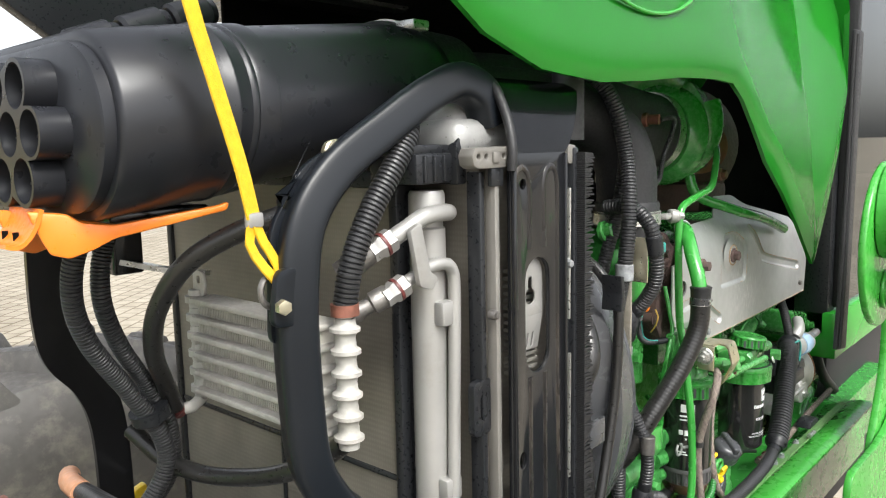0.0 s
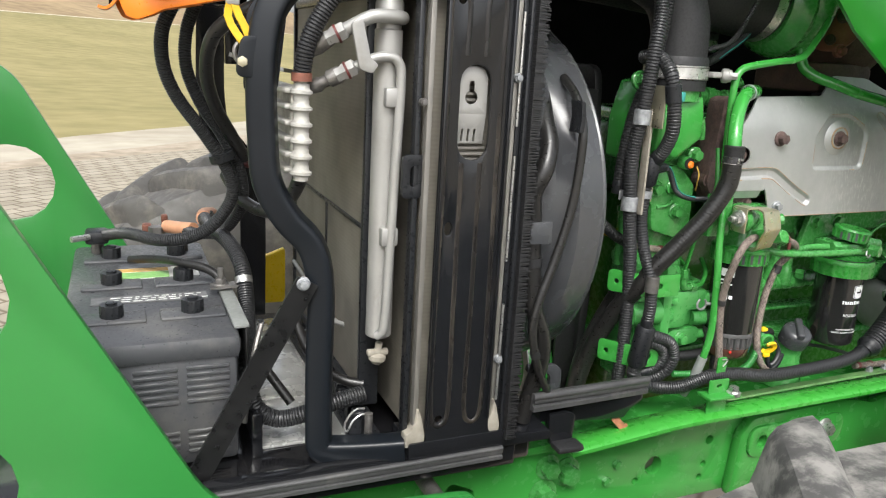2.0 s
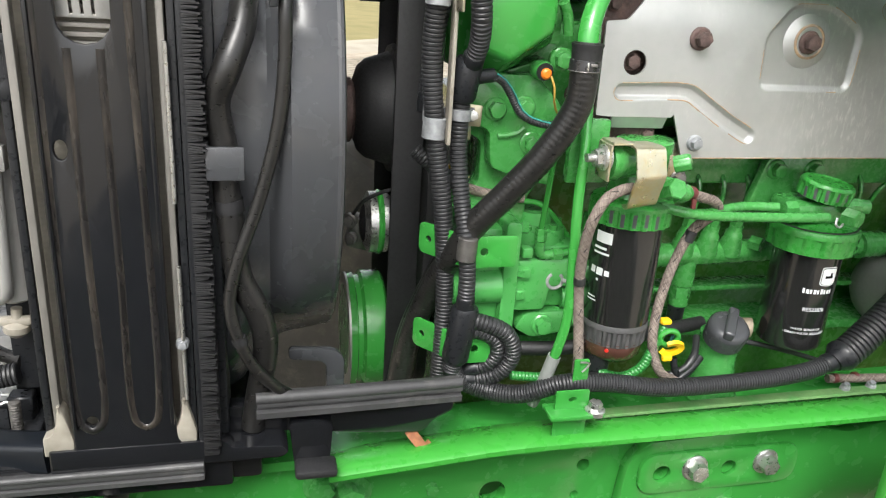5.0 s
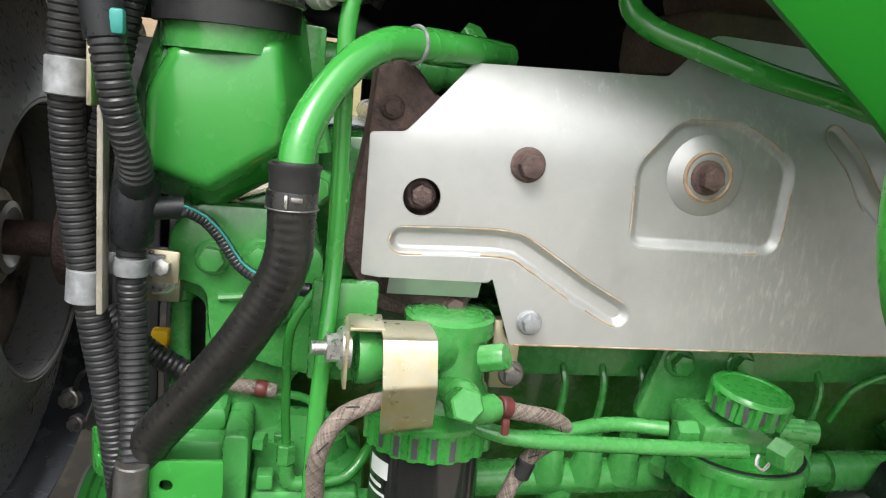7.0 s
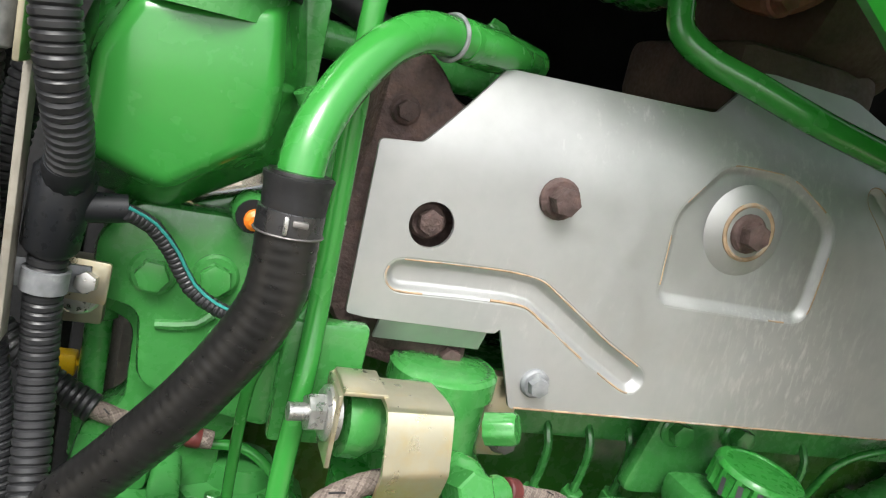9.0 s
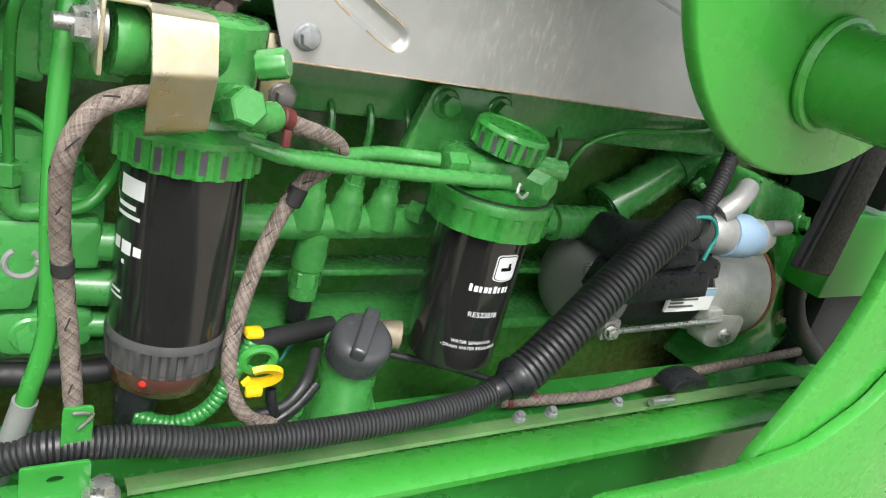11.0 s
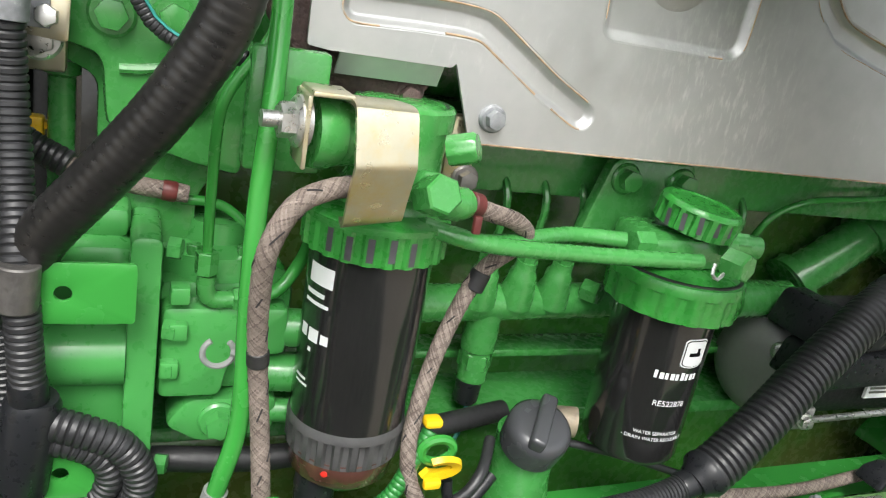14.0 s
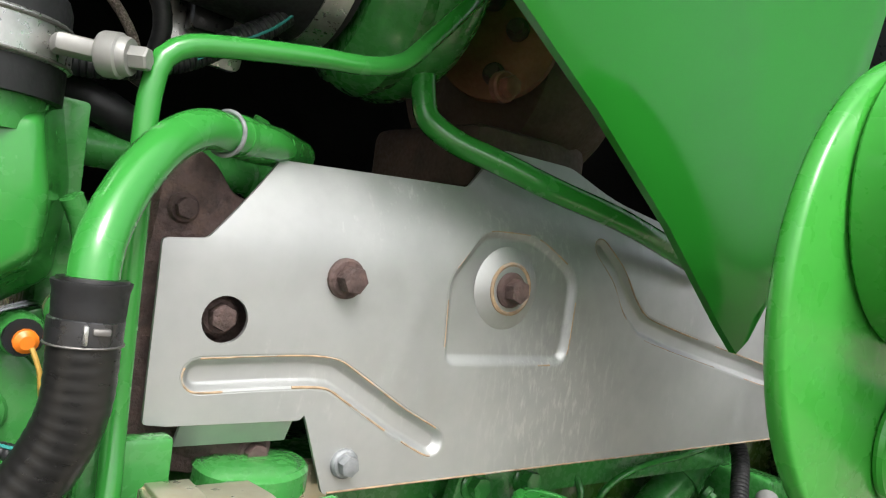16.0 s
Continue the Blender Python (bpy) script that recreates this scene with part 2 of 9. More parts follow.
RUBBER = mat("black_rubber", (0.013, 0.013, 0.014), 0.55, var=0.15, scale=20, bump=0.1, bscale=220, dirt=(0.03, 0.029, 0.027), dirt_low=0.62, dirt_scale=8)
HOSE = mat("black_rubber_hose", (0.014, 0.0135, 0.013), 0.33, var=0.15, scale=20, bump=0.06, bscale=160, stretch=(1, 1, 2), dirt=(0.024, 0.022, 0.02), dirt_low=0.58, dirt_scale=10, rvar=0.08)
TYRE_FAR = mat("dark_tyre_rubber", (0.085, 0.081, 0.076), 0.65, var=0.2, scale=9, bump=0.2, bscale=60, dirt=(0.165, 0.152, 0.133), dirt_low=0.5, dirt_scale=13)
TYRE = mat("worn_tyre_rubber", (0.1, 0.097, 0.093), 0.8, var=0.4, scale=26, bump=0.5, bscale=70, dirt=(0.25, 0.238, 0.22), dirt_low=0.42, dirt_scale=26)
BATTERY = mat("battery_case_plastic", (0.06, 0.062, 0.067), 0.4, var=0.14, scale=8, bump=0.06, bscale=200, dirt=(0.11, 0.108, 0.104), dirt_low=0.5, dirt_scale=7)
SHROUD = mat("grey_black_shroud_plastic", (0.05, 0.052, 0.056), 0.26, var=0.1, scale=4, bump=0.008, bscale=40, dirt=(0.07, 0.068, 0.066), dirt_low=0.56, dirt_scale=3.5, rvar=0.04)
STEEL = mat("zinc_plated_steel", (0.55, 0.55, 0.53), 0.35, 0.9, var=0.2, scale=60, bump=0.08, bscale=300)
DARK_STEEL = mat("dark_weathered_steel", (0.2, 0.19, 0.18), 0.5, 0.8, var=0.3, scale=60, bump=0.2, bscale=300)
ALUM = mat("cast_aluminium", (0.6, 0.6, 0.57), 0.5, 0.55, var=0.15, scale=40, bump=0.25, bscale=300, dirt=(0.35, 0.33, 0.29), dirt_low=0.6)
WHITE_TUBE = mat("pale_aluminium_tube", (0.33, 0.325, 0.31), 0.42, 0.4, var=0.1, scale=12, bump=0.03, bscale=90, dirt=(0.27, 0.26, 0.24), dirt_low=0.58, dirt_scale=14, rvar=0.07)
CREAM = mat("cream_plastic_seal", (0.27, 0.248, 0.205), 0.5, var=0.25, scale=40, bump=0.1, dirt=(0.17, 0.14, 0.1), dirt_low=0.54, dirt_scale=26)
ZINC_YELLOW = mat("yellow_zinc_bracket", (0.54, 0.5, 0.37), 0.34, 0.85, var=0.16, scale=22, bump=0.03, bscale=120, dirt=(0.55, 0.43, 0.19), dirt_low=0.5, dirt_scale=16, rvar=0.1)
RUST = mat("rusty_cast_iron", (0.082, 0.052, 0.047), 0.7, 0.1, var=0.4, scale=90, bump=0.8, bscale=300, dirt=(0.13, 0.08, 0.062), dirt_low=0.52, dirt_scale=50)
RUST_WARM = mat("heat_stained_turbine_iron", (0.085, 0.053, 0.043), 0.7, 0.1, var=0.3, scale=30, bump=0.25, bscale=250, dirt=(0.1, 0.055, 0.04), dirt_low=0.54, dirt_scale=18)
RUST_ORANGE = mat("orange_rusted_bolt", (0.26, 0.1, 0.045), 0.8, 0.0, var=0.4, scale=120, bump=0.5, bscale=400, dirt=(0.14, 0.05, 0.02), dirt_scale=120)
COPPER = mat("rust_red_fitting", (0.2, 0.08, 0.055), 0.55, 0.4, var=0.3, scale=120, bump=0.2)
ORANGE = mat("orange_plastic", (0.8, 0.2, 0.015), 0.4, var=0.1, scale=20, bump=0.05)
PEACH = mat("orange_terminal_boot", (0.6, 0.3, 0.17), 0.5, var=0.15, scale=40, bump=0.05)
YELLOW = mat("yellow_webbing", (0.62, 0.38, 0.012), 0.65, var=0.12, scale=120, bump=0.4, bscale=500)
WHITE = mat("white_print", (0.75, 0.76, 0.76), 0.5, var=0.05, bump=0.0)
RED = mat("red_seal", (0.1, 0.02, 0.018), 0.5, var=0.35, scale=80)
FILTER = mat("black_filter_can", (0.015, 0.015, 0.015), 0.16, var=0.15, scale=40, bump=0.015, bscale=60, coat=0.4, rvar=0.05)
RUBBER_RED = mat("reddish_sediment_bowl", (0.1, 0.042, 0.032), 0.15, var=0.5, scale=40, bump=0.02, coat=0.5, dirt=(0.03, 0.02, 0.015), dirt_low=0.5, dirt_scale=30)
# Near-black: bay sheets carry the shade as colour; also slots and badge print.
DARK = mat("near_black_shade_and_print", (0.005, 0.005, 0.005), 0.9, var=0.3, bump=0.3, spec=0.05)
BLUE = mat("pale_blue_cap", (0.32, 0.46, 0.62), 0.4, var=0.05)
DIP_YELLOW = mat("yellow_plastic", (0.8, 0.5, 0.01), 0.4, var=0.08)
GREY_RUBBER = mat("grey_rubber_sleeve", (0.19, 0.2, 0.19), 0.6, var=0.15)
TEAL = mat("teal_clip", (0.03, 0.25, 0.22), 0.45, var=0.1)
GREEN_OILY = mat("oily_green_block_paint", (0.04, 0.17, 0.025), 0.26, var=0.14, scale=6, bump=0.05, bscale=110, coat=0.4, dirt=(0.075, 0.105, 0.024), dirt_low=0.46, dirt_scale=3)
DUSTY_GREEN = mat("dusty_worn_edge", (0.1, 0.2, 0.07), 0.6, var=0.2, scale=30, bump=0.08, dirt=(0.045, 0.2, 0.04), dirt_low=0.5, dirt_scale=22)
# Bare primer chips on the collar, also the shade in the knob's slots.
CHIP_AND_SLOT = mat("dark_primer_and_slot_shade", (0.06, 0.055, 0.065), 0.6, var=0.3, scale=80, bump=0.1)
WET_BLACK = mat("oil_wet_black_tray", (0.008, 0.008, 0.009), 0.12, var=0.3, scale=14, bump=0.12, bscale=45, coat=0.6, dirt=(0.03, 0.028, 0.025), dirt_low=0.6, rvar=0.08)
FAR_TREE = mat("bare_grey_trees", (0.16, 0.155, 0.15), 0.9, var=0.3, scale=0.5, bump=0)
CLIP_GREY = mat("dull_galvanised_clip", (0.27, 0.28, 0.29), 0.55, 0.4, var=0.35, scale=110, bump=0.15, dirt=(0.5, 0.5, 0.5), dirt_low=0.6, dirt_scale=110)
CLAMP_DARK = mat("worn_dark_clamp_band", (0.09, 0.09, 0.095), 0.3, 0.8, var=0.3, scale=60, bump=0.05, dirt=(0.3, 0.3, 0.3), dirt_low=0.62, dirt_scale=40)
STRUT = mat("worn_dark_steel_strap", (0.0095, 0.0095, 0.01), 0.36, var=0.15, scale=14, bump=0.02, bscale=80, dirt=(0.024, 0.023, 0.022), dirt_low=0.62, dirt_scale=10)
STRIP = mat("grey_worn_rubber_strip", (0.045, 0.045, 0.046), 0.5, var=0.2, scale=12, bump=0.05, bscale=120, dirt=(0.1, 0.098, 0.092), dirt_low=0.56, dirt_scale=18)
# Pale base carries the wet tray's sky reflection; dark blotches are oil stains.
OILY_GREY = mat("oily_tray_with_pale_sheen", (0.52, 0.52, 0.5), 0.24, 0.4, var=0.25, scale=12, bump=0.06, bscale=40, coat=0.5, dirt=(0.03, 0.03, 0.028), dirt_low=0.55, dirt_scale=9)


# ---- ground ----
def ground_material(name, a, b, scale, rough=0.9, grooves=False, bump=0.4, c=None):
    ma = bpy.data.materials.new(name)
    ma.use_nodes = True
    n, l = ma.node_tree.nodes, ma.node_tree.links
    bs = n["Principled BSDF"]
    bs.inputs["Roughness"].default_value = rough
    tc = n.new("ShaderNodeTexCoord")
    n1, n2 = n.new("ShaderNodeTexNoise"), n.new("ShaderNodeTexNoise")
    n1.inputs["Scale"].default_value, n1.inputs["Detail"].default_value = scale, 8
    n2.inputs["Scale"].default_value, n2.inputs["Detail"].default_value = scale * 0.09, 4
    for t in (n1, n2):
        l.new(tc.outputs["Object"], t.inputs["Vector"])
    ad = n.new("ShaderNodeMath")
    ad.operation = "ADD"
    l.new(n1.outputs[0], ad.inputs[0])
    l.new(n2.outputs[0], ad.inputs[1])
    rp = n.new("ShaderNodeValToRGB")
    rp.color_ramp.elements[0].position, rp.color_ramp.elements[0].color = 0.36, (*a, 1)
    rp.color_ramp.elements[1].position, rp.color_ramp.elements[1].color = 0.62, (*b, 1)
    hv = n.new("ShaderNodeMath")
    hv.operation = "MULTIPLY"
    hv.inputs[1].default_value = 0.5
    l.new(ad.outputs[0], hv.inputs[0])
    l.new(hv.outputs[0], rp.inputs[0])
    colour = rp.outputs[0]
    height = n1.outputs[0]
    if grooves:
        mp = n.new("ShaderNodeMapping")
        mp.inputs["Rotation"].default_value = (0, 0, radians(-38))
        l.new(tc.outputs["Object"], mp.inputs[0])
        br = n.new("ShaderNodeTexBrick")
        br.inputs["Scale"].default_value = 1.0
        br.offset = 0.5
        br.inputs["Mortar Size"].default_value, br.inputs["Mortar Smooth"].default_value = 0.022, 0.9
        br.inputs["Brick Width"].default_value, br.inputs["Row Height"].default_value = 0.24, 0.2
        br.inputs["Color1"].default_value = br.inputs["Color2"].default_value = (1, 1, 1, 1)
        br.inputs["Mortar"].default_value = (0.42, 0.37, 0.31, 1)
        l.new(mp.outputs[0], br.inputs["Vector"])
        mx = n.new("ShaderNodeMix")
        mx.data_type, mx.blend_type = "RGBA", "MULTIPLY"
        mx.inputs[0].default_value = 1.0
        l.new(colour, mx.inputs[6])
        l.new(br.outputs["Color"], mx.inputs[7])
        colour = mx.outputs[2]
    l.new(colour, bs.inputs["Base Color"])
    bp = n.new("ShaderNodeBump")
    bp.inputs["Strength"].default_value, bp.inputs["Distance"].default_value = bump, 0.05
    l.new(height, bp.inputs["Height"])
    l.new(bp.outputs[0], bs.inputs["Normal"])
    return ma


PAVE = ground_material("grooved_concrete_paving", (0.21, 0.182, 0.135), (0.37, 0.33, 0.26), 3.0, grooves=True)
APRON = ground_material("bare_concrete", (0.28, 0.245, 0.185), (0.42, 0.38, 0.305), 1.6)
EARTH = ground_material("cracked_earth_joint", (0.2, 0.16, 0.11), (0.4, 0.34, 0.26), 4.0)
GRASS = ground_material("dormant_mown_grass", (0.17, 0.15, 0.05), (0.27, 0.225, 0.095), 1.2)
FIELD = ground_material("dry_brown_bank", (0.17, 0.115, 0.058), (0.31, 0.225, 0.12), 0.6)
ROAD = ground_material("pale_gravel_track", (0.5, 0.46, 0.38), (0.6, 0.56, 0.48), 2.0)


def build_ground():
    stops = [(-1500, 0), (-60, 0), (0, 0), (4, 0), (8.3, 0), (8.9, 0), (10.6, 0), (25, 0.2), (45, 1.7), (60, 3.4), (62, 3.5), (75, 4.2), (112, 10.0), (300, 13), (1500, 17)]
    kinds = [PAVE, PAVE, PAVE, PAVE, EARTH, APRON, GRASS, GRASS, GRASS, ROAD, FIELD, FIELD, FIELD, FIELD]
    mats = [PAVE, APRON, EARTH, GRASS, ROAD, FIELD]
    b = BM()
    along = [-1500, -200, -60] + list(range(-40, 41, 2)) + [60, 200, 1500]
    rows = []
    for k, (s, z) in enumerate(stops):
        row = []
        for a in along:
            wob = 0.35 * noise.noise(Vector((a * 0.35, s, 0))) if k in (4, 5, 6) else 0.0
            ss = s + wob
            dz = 1.1 * noise.noise(Vector((a * 0.02, s * 0.02, 3))) if s > 70 else 0.0
            row.append(b.verts.new(((a - ss) * 0.7071, (a + ss) * 0.7071, z + dz)))
        rows.append(row)
    for k in range(len(rows) - 1):
        for j in range(len(along) - 1):
            fc = b.faces.new((rows[k][j], rows[k][j + 1], rows[k + 1][j + 1], rows[k + 1][j]))
            fc.material_index = mats.index(kinds[k])
    me = bpy.data.meshes.new("ground")
    bmesh.ops.recalc_face_normals(b, faces=b.faces)
    b.to_mesh(me)
    b.free()
    for m_ in mats:
        me.materials.append(m_)
    for p in me.polygons:
        p.use_smooth = True
    tagged(new("ground", me), "grooved concrete yard, mown grass and brown bank", "ground", kind="structure")


build_ground()


def far_trees():
    random.seed(11)
    b = BM()
    for k in range(90):
        a = -120 + k * 4.2 + random.uniform(-2, 2)
        s_ = random.uniform(230, 290)
        if 20 < k % 45 < 30:
            continue
        h = random.uniform(2.0, 5.5)
        own = BM()
        bmesh.ops.create_icosphere(own, subdivisions=2, radius=1.0)
        for v in own.verts:
            j = 1 + 0.5 * noise.noise(v.co * 2.3 + Vector((k, 0, 0)))
            v.co = Vector((v.co.x * h * 0.8 * j, v.co.y * h * 0.8 * j, (v.co.z * 0.6 + 0.4) * h * j))
        own.transform(Matrix.Translation(((a - s_) * 0.7071, (a + s_) * 0.7071, 12.2)))
        merge(b, own)
    tagged(part("far_trees", b, FAR_TREE), "distant line of bare grey trees on the bank", "trees", kind="stuff")


far_trees()


# ---- tyres ----
def tyre(cx, cy, cz, R, name, label, steer=0.0, rubber=None):
    rubber = rubber or TYRE
    w = 0.2
    t = thing(name, (cx, cy, 0.0), label, "wheel", "front wheels")
    m = pose(cx, cy, cz, 0, 0, steer) @ pose(0, 0, 0, 90)
    prof = [(-w, R * 0.6), (-w * 1.12, R * 0.72), (-w * 1.08, R * 0.86), (-w * 0.9, R * 0.93), (-w * 0.4, R * 0.945), (w * 0.4, R * 0.945), (w * 0.9, R * 0.93), (w * 1.08, R * 0.86), (w * 1.12, R * 0.72), (w, R * 0.6)]
    b = lathe(prof, (0, 0, 0), sides=64)
    b.transform(m)
    ty = part("tyre", b, rubber, t)
    lug = BM()
    for i in range(44):
        a, side = 2 * math.pi * i / 44 + radians(9.4), (1 if i % 2 else -1)
        own = BM()
        rows = []
        for u, h, wd in ((0.0, 0.0, 0.8), (0.02, 0.55, 0.95), (0.06, 0.9, 1.0), (0.15, 1.0, 1.0), (0.4, 1.0, 1.05), (0.7, 0.99, 1.1), (0.88, 0.97, 1.15), (0.95, 0.9, 1.15), (0.985, 0.72, 1.1), (1.0, 0.3, 1.0), (1.01, 0.0, 0.9)):
            row = []
            for dv, hh in ((-0.075, 0.0), (-0.055, 0.45), (-0.04, 0.85), (-0.028, 0.97), (0.0, 1.0), (0.028, 0.97), (0.04, 0.85), (0.055, 0.45), (0.075, 0.0)):
                ang = a - 0.24 * u + dv * wd * 0.9
                rr = R * 0.9 + R * 0.1 * h * hh * (1 + 0.03 * noise.noise(Vector((i * 3.1, u * 5, dv * 40))))
                row.append(own.verts.new((rr * math.cos(ang), rr * math.sin(ang), side * (w * 1.06 * u - 0.02))))
            rows.append(row)
        for p, q in zip(rows, rows[1:]):
            for k in range(8):
                own.faces.new((p[k], p[k + 1], q[k + 1], q[k]))
        merge(lug, own)
    lug.transform(m)
    part("tread", lug, rubber, ty, "worn angled tread lugs")
    b = lathe([(-w * 0.9, R * 0.6), (-w * 0.5, R * 0.56), (-w * 0.3, R * 0.3), (-w * 0.3, 0.05), (w * 0.3, 0.05), (w * 0.3, R * 0.3), (w * 0.5, R * 0.56), (w * 0.9, R * 0.6)], (0, 0, 0), sides=48)
    b.transform(m)
    part("rim", b, YELLOW_RIM, t, "yellow painted steel rim")
    return t


YELLOW_RIM = mat("yellow_rim_paint", (0.75, 0.52, 0.02), 0.35, var=0.1, bump=0.05, coat=0.2)
tyre(0.76, -0.08, 0.726, 0.73, "tractor_wheel", "worn dusty front tractor tyre beside the frame rail", 3)
tyre(0.58, 1.82, 0.715, 0.725, "tractor_wheel", "dark worn front tractor tyre beyond the battery", -4, TYRE_FAR)


# ---- frame rails ----
def frame_rail():
    t = thing("frame_rail", (0.7, 0.65, 0.9), "green painted steel tractor frame rail with bolt holes", "frame")
    outline = [(-0.25, 0.985), (2.4, 0.985), (2.4, 1.165), (1.2, 1.15), (0.7, 1.137), (-0.25, 1.115)]
    holes = [slot(0.643, 1.076, 0.014, 0.0115, -28), slot(0.5, 1.07, 0.016, 0.0115, 28), ring(1.007, 1.06, 0.0165), ring(0.972, 1.037, 0.006, 10), ring(1.125, 1.09, 0.008, 10), ring(1.118, 1.045, 0.005, 10), ring(1.112, 1.02, 0.005, 10), ring(0.3, 1.07, 0.012)]
    part("web", prism(outline, 0.022, 0.003, holes, m=pose(0, 0.613, 0)), GREEN, t)
    part("top_flange", sweep([(-0.25, 0.61, 1.117), (0.7, 0.607, 1.139), (1.2, 0.607, 1.153), (2.4, 0.607, 1.168)], 1, section=[(-0.07, -0.006), (0.014, -0.006), (0.016, 0.0), (0.014, 0.006), (-0.07, 0.006)], step=0.2), GREEN, t)
    part("inner_web", box(-0.25, 2.4, 0.69, 0.7, 0.98, 1.12), GREEN, t)
    for x, z, af in ((0.795, 1.096, 0.026), (0.83, 1.082, 0.03), (0.79, 1.05, 0.03)):
        bolt(t, (x, 0.613, z), af=af, material=GREEN_CAST, roll=random.uniform(0, 60))
    for x, z, af in ((0.928, 1.078, 0.014), (0.91, 1.05, 0.014)):
        bolt(t, (x, 0.613, z), af=af, material=GREEN_CAST, roll=random.uniform(0, 60), washer=False)
    return t


frame_rail()


def steering_cylinder():
    t = thing("steering_cylinder", (0.9, 0.64, 0.9), "green hydraulic fitting with a dark end cap under the rail", "hydraulics")
    part("barrel", lathe([(0, 0.03), (0.004, 0.034), (0.07, 0.034), (0.074, 0.028)], (0.8, 0.66, 0.955), (1, 0, 0), 28), GREEN_CAST, t)
    part("flange", lathe([(0, 0.026), (0.003, 0.036), (0.014, 0.036), (0.017, 0.03)], (0.875, 0.65, 0.957), (0.8, -0.5, 0.1), 28), GREEN_CAST, t)
    part("end_cap", lathe([(0, 0.017), (0.004, 0.019), (0.012, 0.017), (0.014, 0.008)], (0.889, 0.642, 0.959), (0.8, -0.5, 0.1), 24), PLASTIC, t, "dark end cap")
    part("pipe", sweep([(0.8, 0.66, 0.957), (0.76, 0.66, 0.955), (0.72, 0.67, 0.94), (0.66, 0.7, 0.93)], 0.012, 12), RUBBER, t)
    part("hanger", prism(rounded([(0.82, 0.99), (0.86, 0.99), (0.855, 0.96), (0.825, 0.96)], 0.004), 0.012, 0.002, m=pose(0, 0.662, 0)), GREEN, t)


steering_cylinder()


def loader_plate(y, label):
    t = thing("loader_bracket", (0.3, y, 1.0), label, "bracket", "front bracket plates")
    outline = [(0.632, 1.09, 0.04), (0.622, 1.14, 0.035), (0.335, 1.159, 0.04), (0.27, 1.2, 0.05), (0.03, 1.655, 0.05), (-0.03, 1.69, 0.04), (-0.5, 1.69, 0.02), (-0.5, 0.96, 0.02), (0.2, 0.96, 0.02), (0.3, 1.035, 0.05), (0.62, 1.035, 0.045)]
    holes = [slot(-0.06, 1.462, 0.075, 0.068), slot(-0.07, 1.255, 0.08, 0.066), ring(0.235, 1.105, 0.0125), ring(0.464, 1.073, 0.0085, 14)]
    part("plate", prism(rounded(outline, 0.04), 0.014, 0.0015, holes, m=pose(0, y, 0)), LOADER_GREEN, t)
    return t


lp = loader_plate(0.515, "green painted steel loader bracket plate with slots")
bolt(lp, (0.312, 0.515, 1.112), af=0.021, material=RUST_ORANGE, label="rusted orange bolt head", roll=10)
bolt(lp, (0.576, 0.515, 1.078), af=0.018, material=STEEL, label="zinc plated bolt", roll=20)
part("spacer", lathe([(0, 0.016), (0.085, 0.016)], (0.316, 0.529, 1.151), (0, 1, 0), 20), DARK_STEEL, lp, "bare steel spacer tube")
part("spacer", lathe([(0, 0.012), (0.085, 0.012)], (0.577, 0.529, 1.121), (0, 1, 0), 20), DARK_STEEL, lp, "bare steel spacer tube")
lp = loader_plate(1.207, "green painted steel loader bracket plate beyond the battery")
bolt(lp, (0.235, 1.205, 1.105), af=0.024, material=STEEL, roll=15)
bolt(lp, (-0.3, 1.205, 1.6), af=0.024, material=STEEL, roll=5)


# ---- front support, battery tray ----
def support_tray():
    t = thing("battery_tray", (0.4, 0.8, 1.12), "oily black cast tray under battery and radiator", "tray")
    part("tray_plate", box(-0.1, 0.73, 0.565, 1.2, 1.15, 1.185, 0.006), WET_BLACK, t)
    part("foot_skirt", prism(rounded([(0.53, 1.186), (0.75, 1.186), (0.757, 1.192), (0.75, 1.201), (0.7, 1.203), (0.69, 1.213), (0.53, 1.213)], 0.004), 0.07, 0.003, m=pose(0, 0.546, 0)), BLACK_PAINT, t, "black cast skirt under the radiator")
    part("tray_lip", box(0.05, 0.7, 0.555, 0.575, 1.15, 1.192, 0.004), BLACK_PAINT, t)
    part("rib", box(0.335, 0.35, 0.62, 1.15, 1.185, 1.25, 0.004), BLACK_PAINT, t)
    bolt(t, (0.437, 0.632, 1.185), (0, 0, 1), 0.013, DARK_STEEL)
    part("tray_floor", box(0.352, 0.49, 0.64, 1.12, 1.185, 1.19, 0.002), OILY_GREY, t, "oily tray floor with its wet sheen put into the colour")
    part("pedestal", box(0.35, 0.46, 0.78, 1.1, 1.185, 1.212, 0.012), OILY_GREY, t)
    return t


support_tray()


def rubber_strip(pts, label, h=0.024, w=0.014):
    t = thing("rubber_seal_strip", pts[0], label, "seal", "rubber hood seals")
    sec = [(-w / 2, -h / 2), (w / 2, -h / 2), (w / 2, -h * 0.2), (w * 0.3, -h * 0.12), (w * 0.3, h * 0.05), (w / 2, h * 0.12), (w / 2, h * 0.45), (0, h * 0.6), (-w / 2, h * 0.45)]
    part("extrusion", sweep(pts, 1, section=sec, step=0.03), STRIP, t)
    part("sealing_bead", sweep([(x, y - w * 0.3, z + h * 0.5) for x, y, z in pts], w * 0.28, 10, step=0.04), STRIP, t)


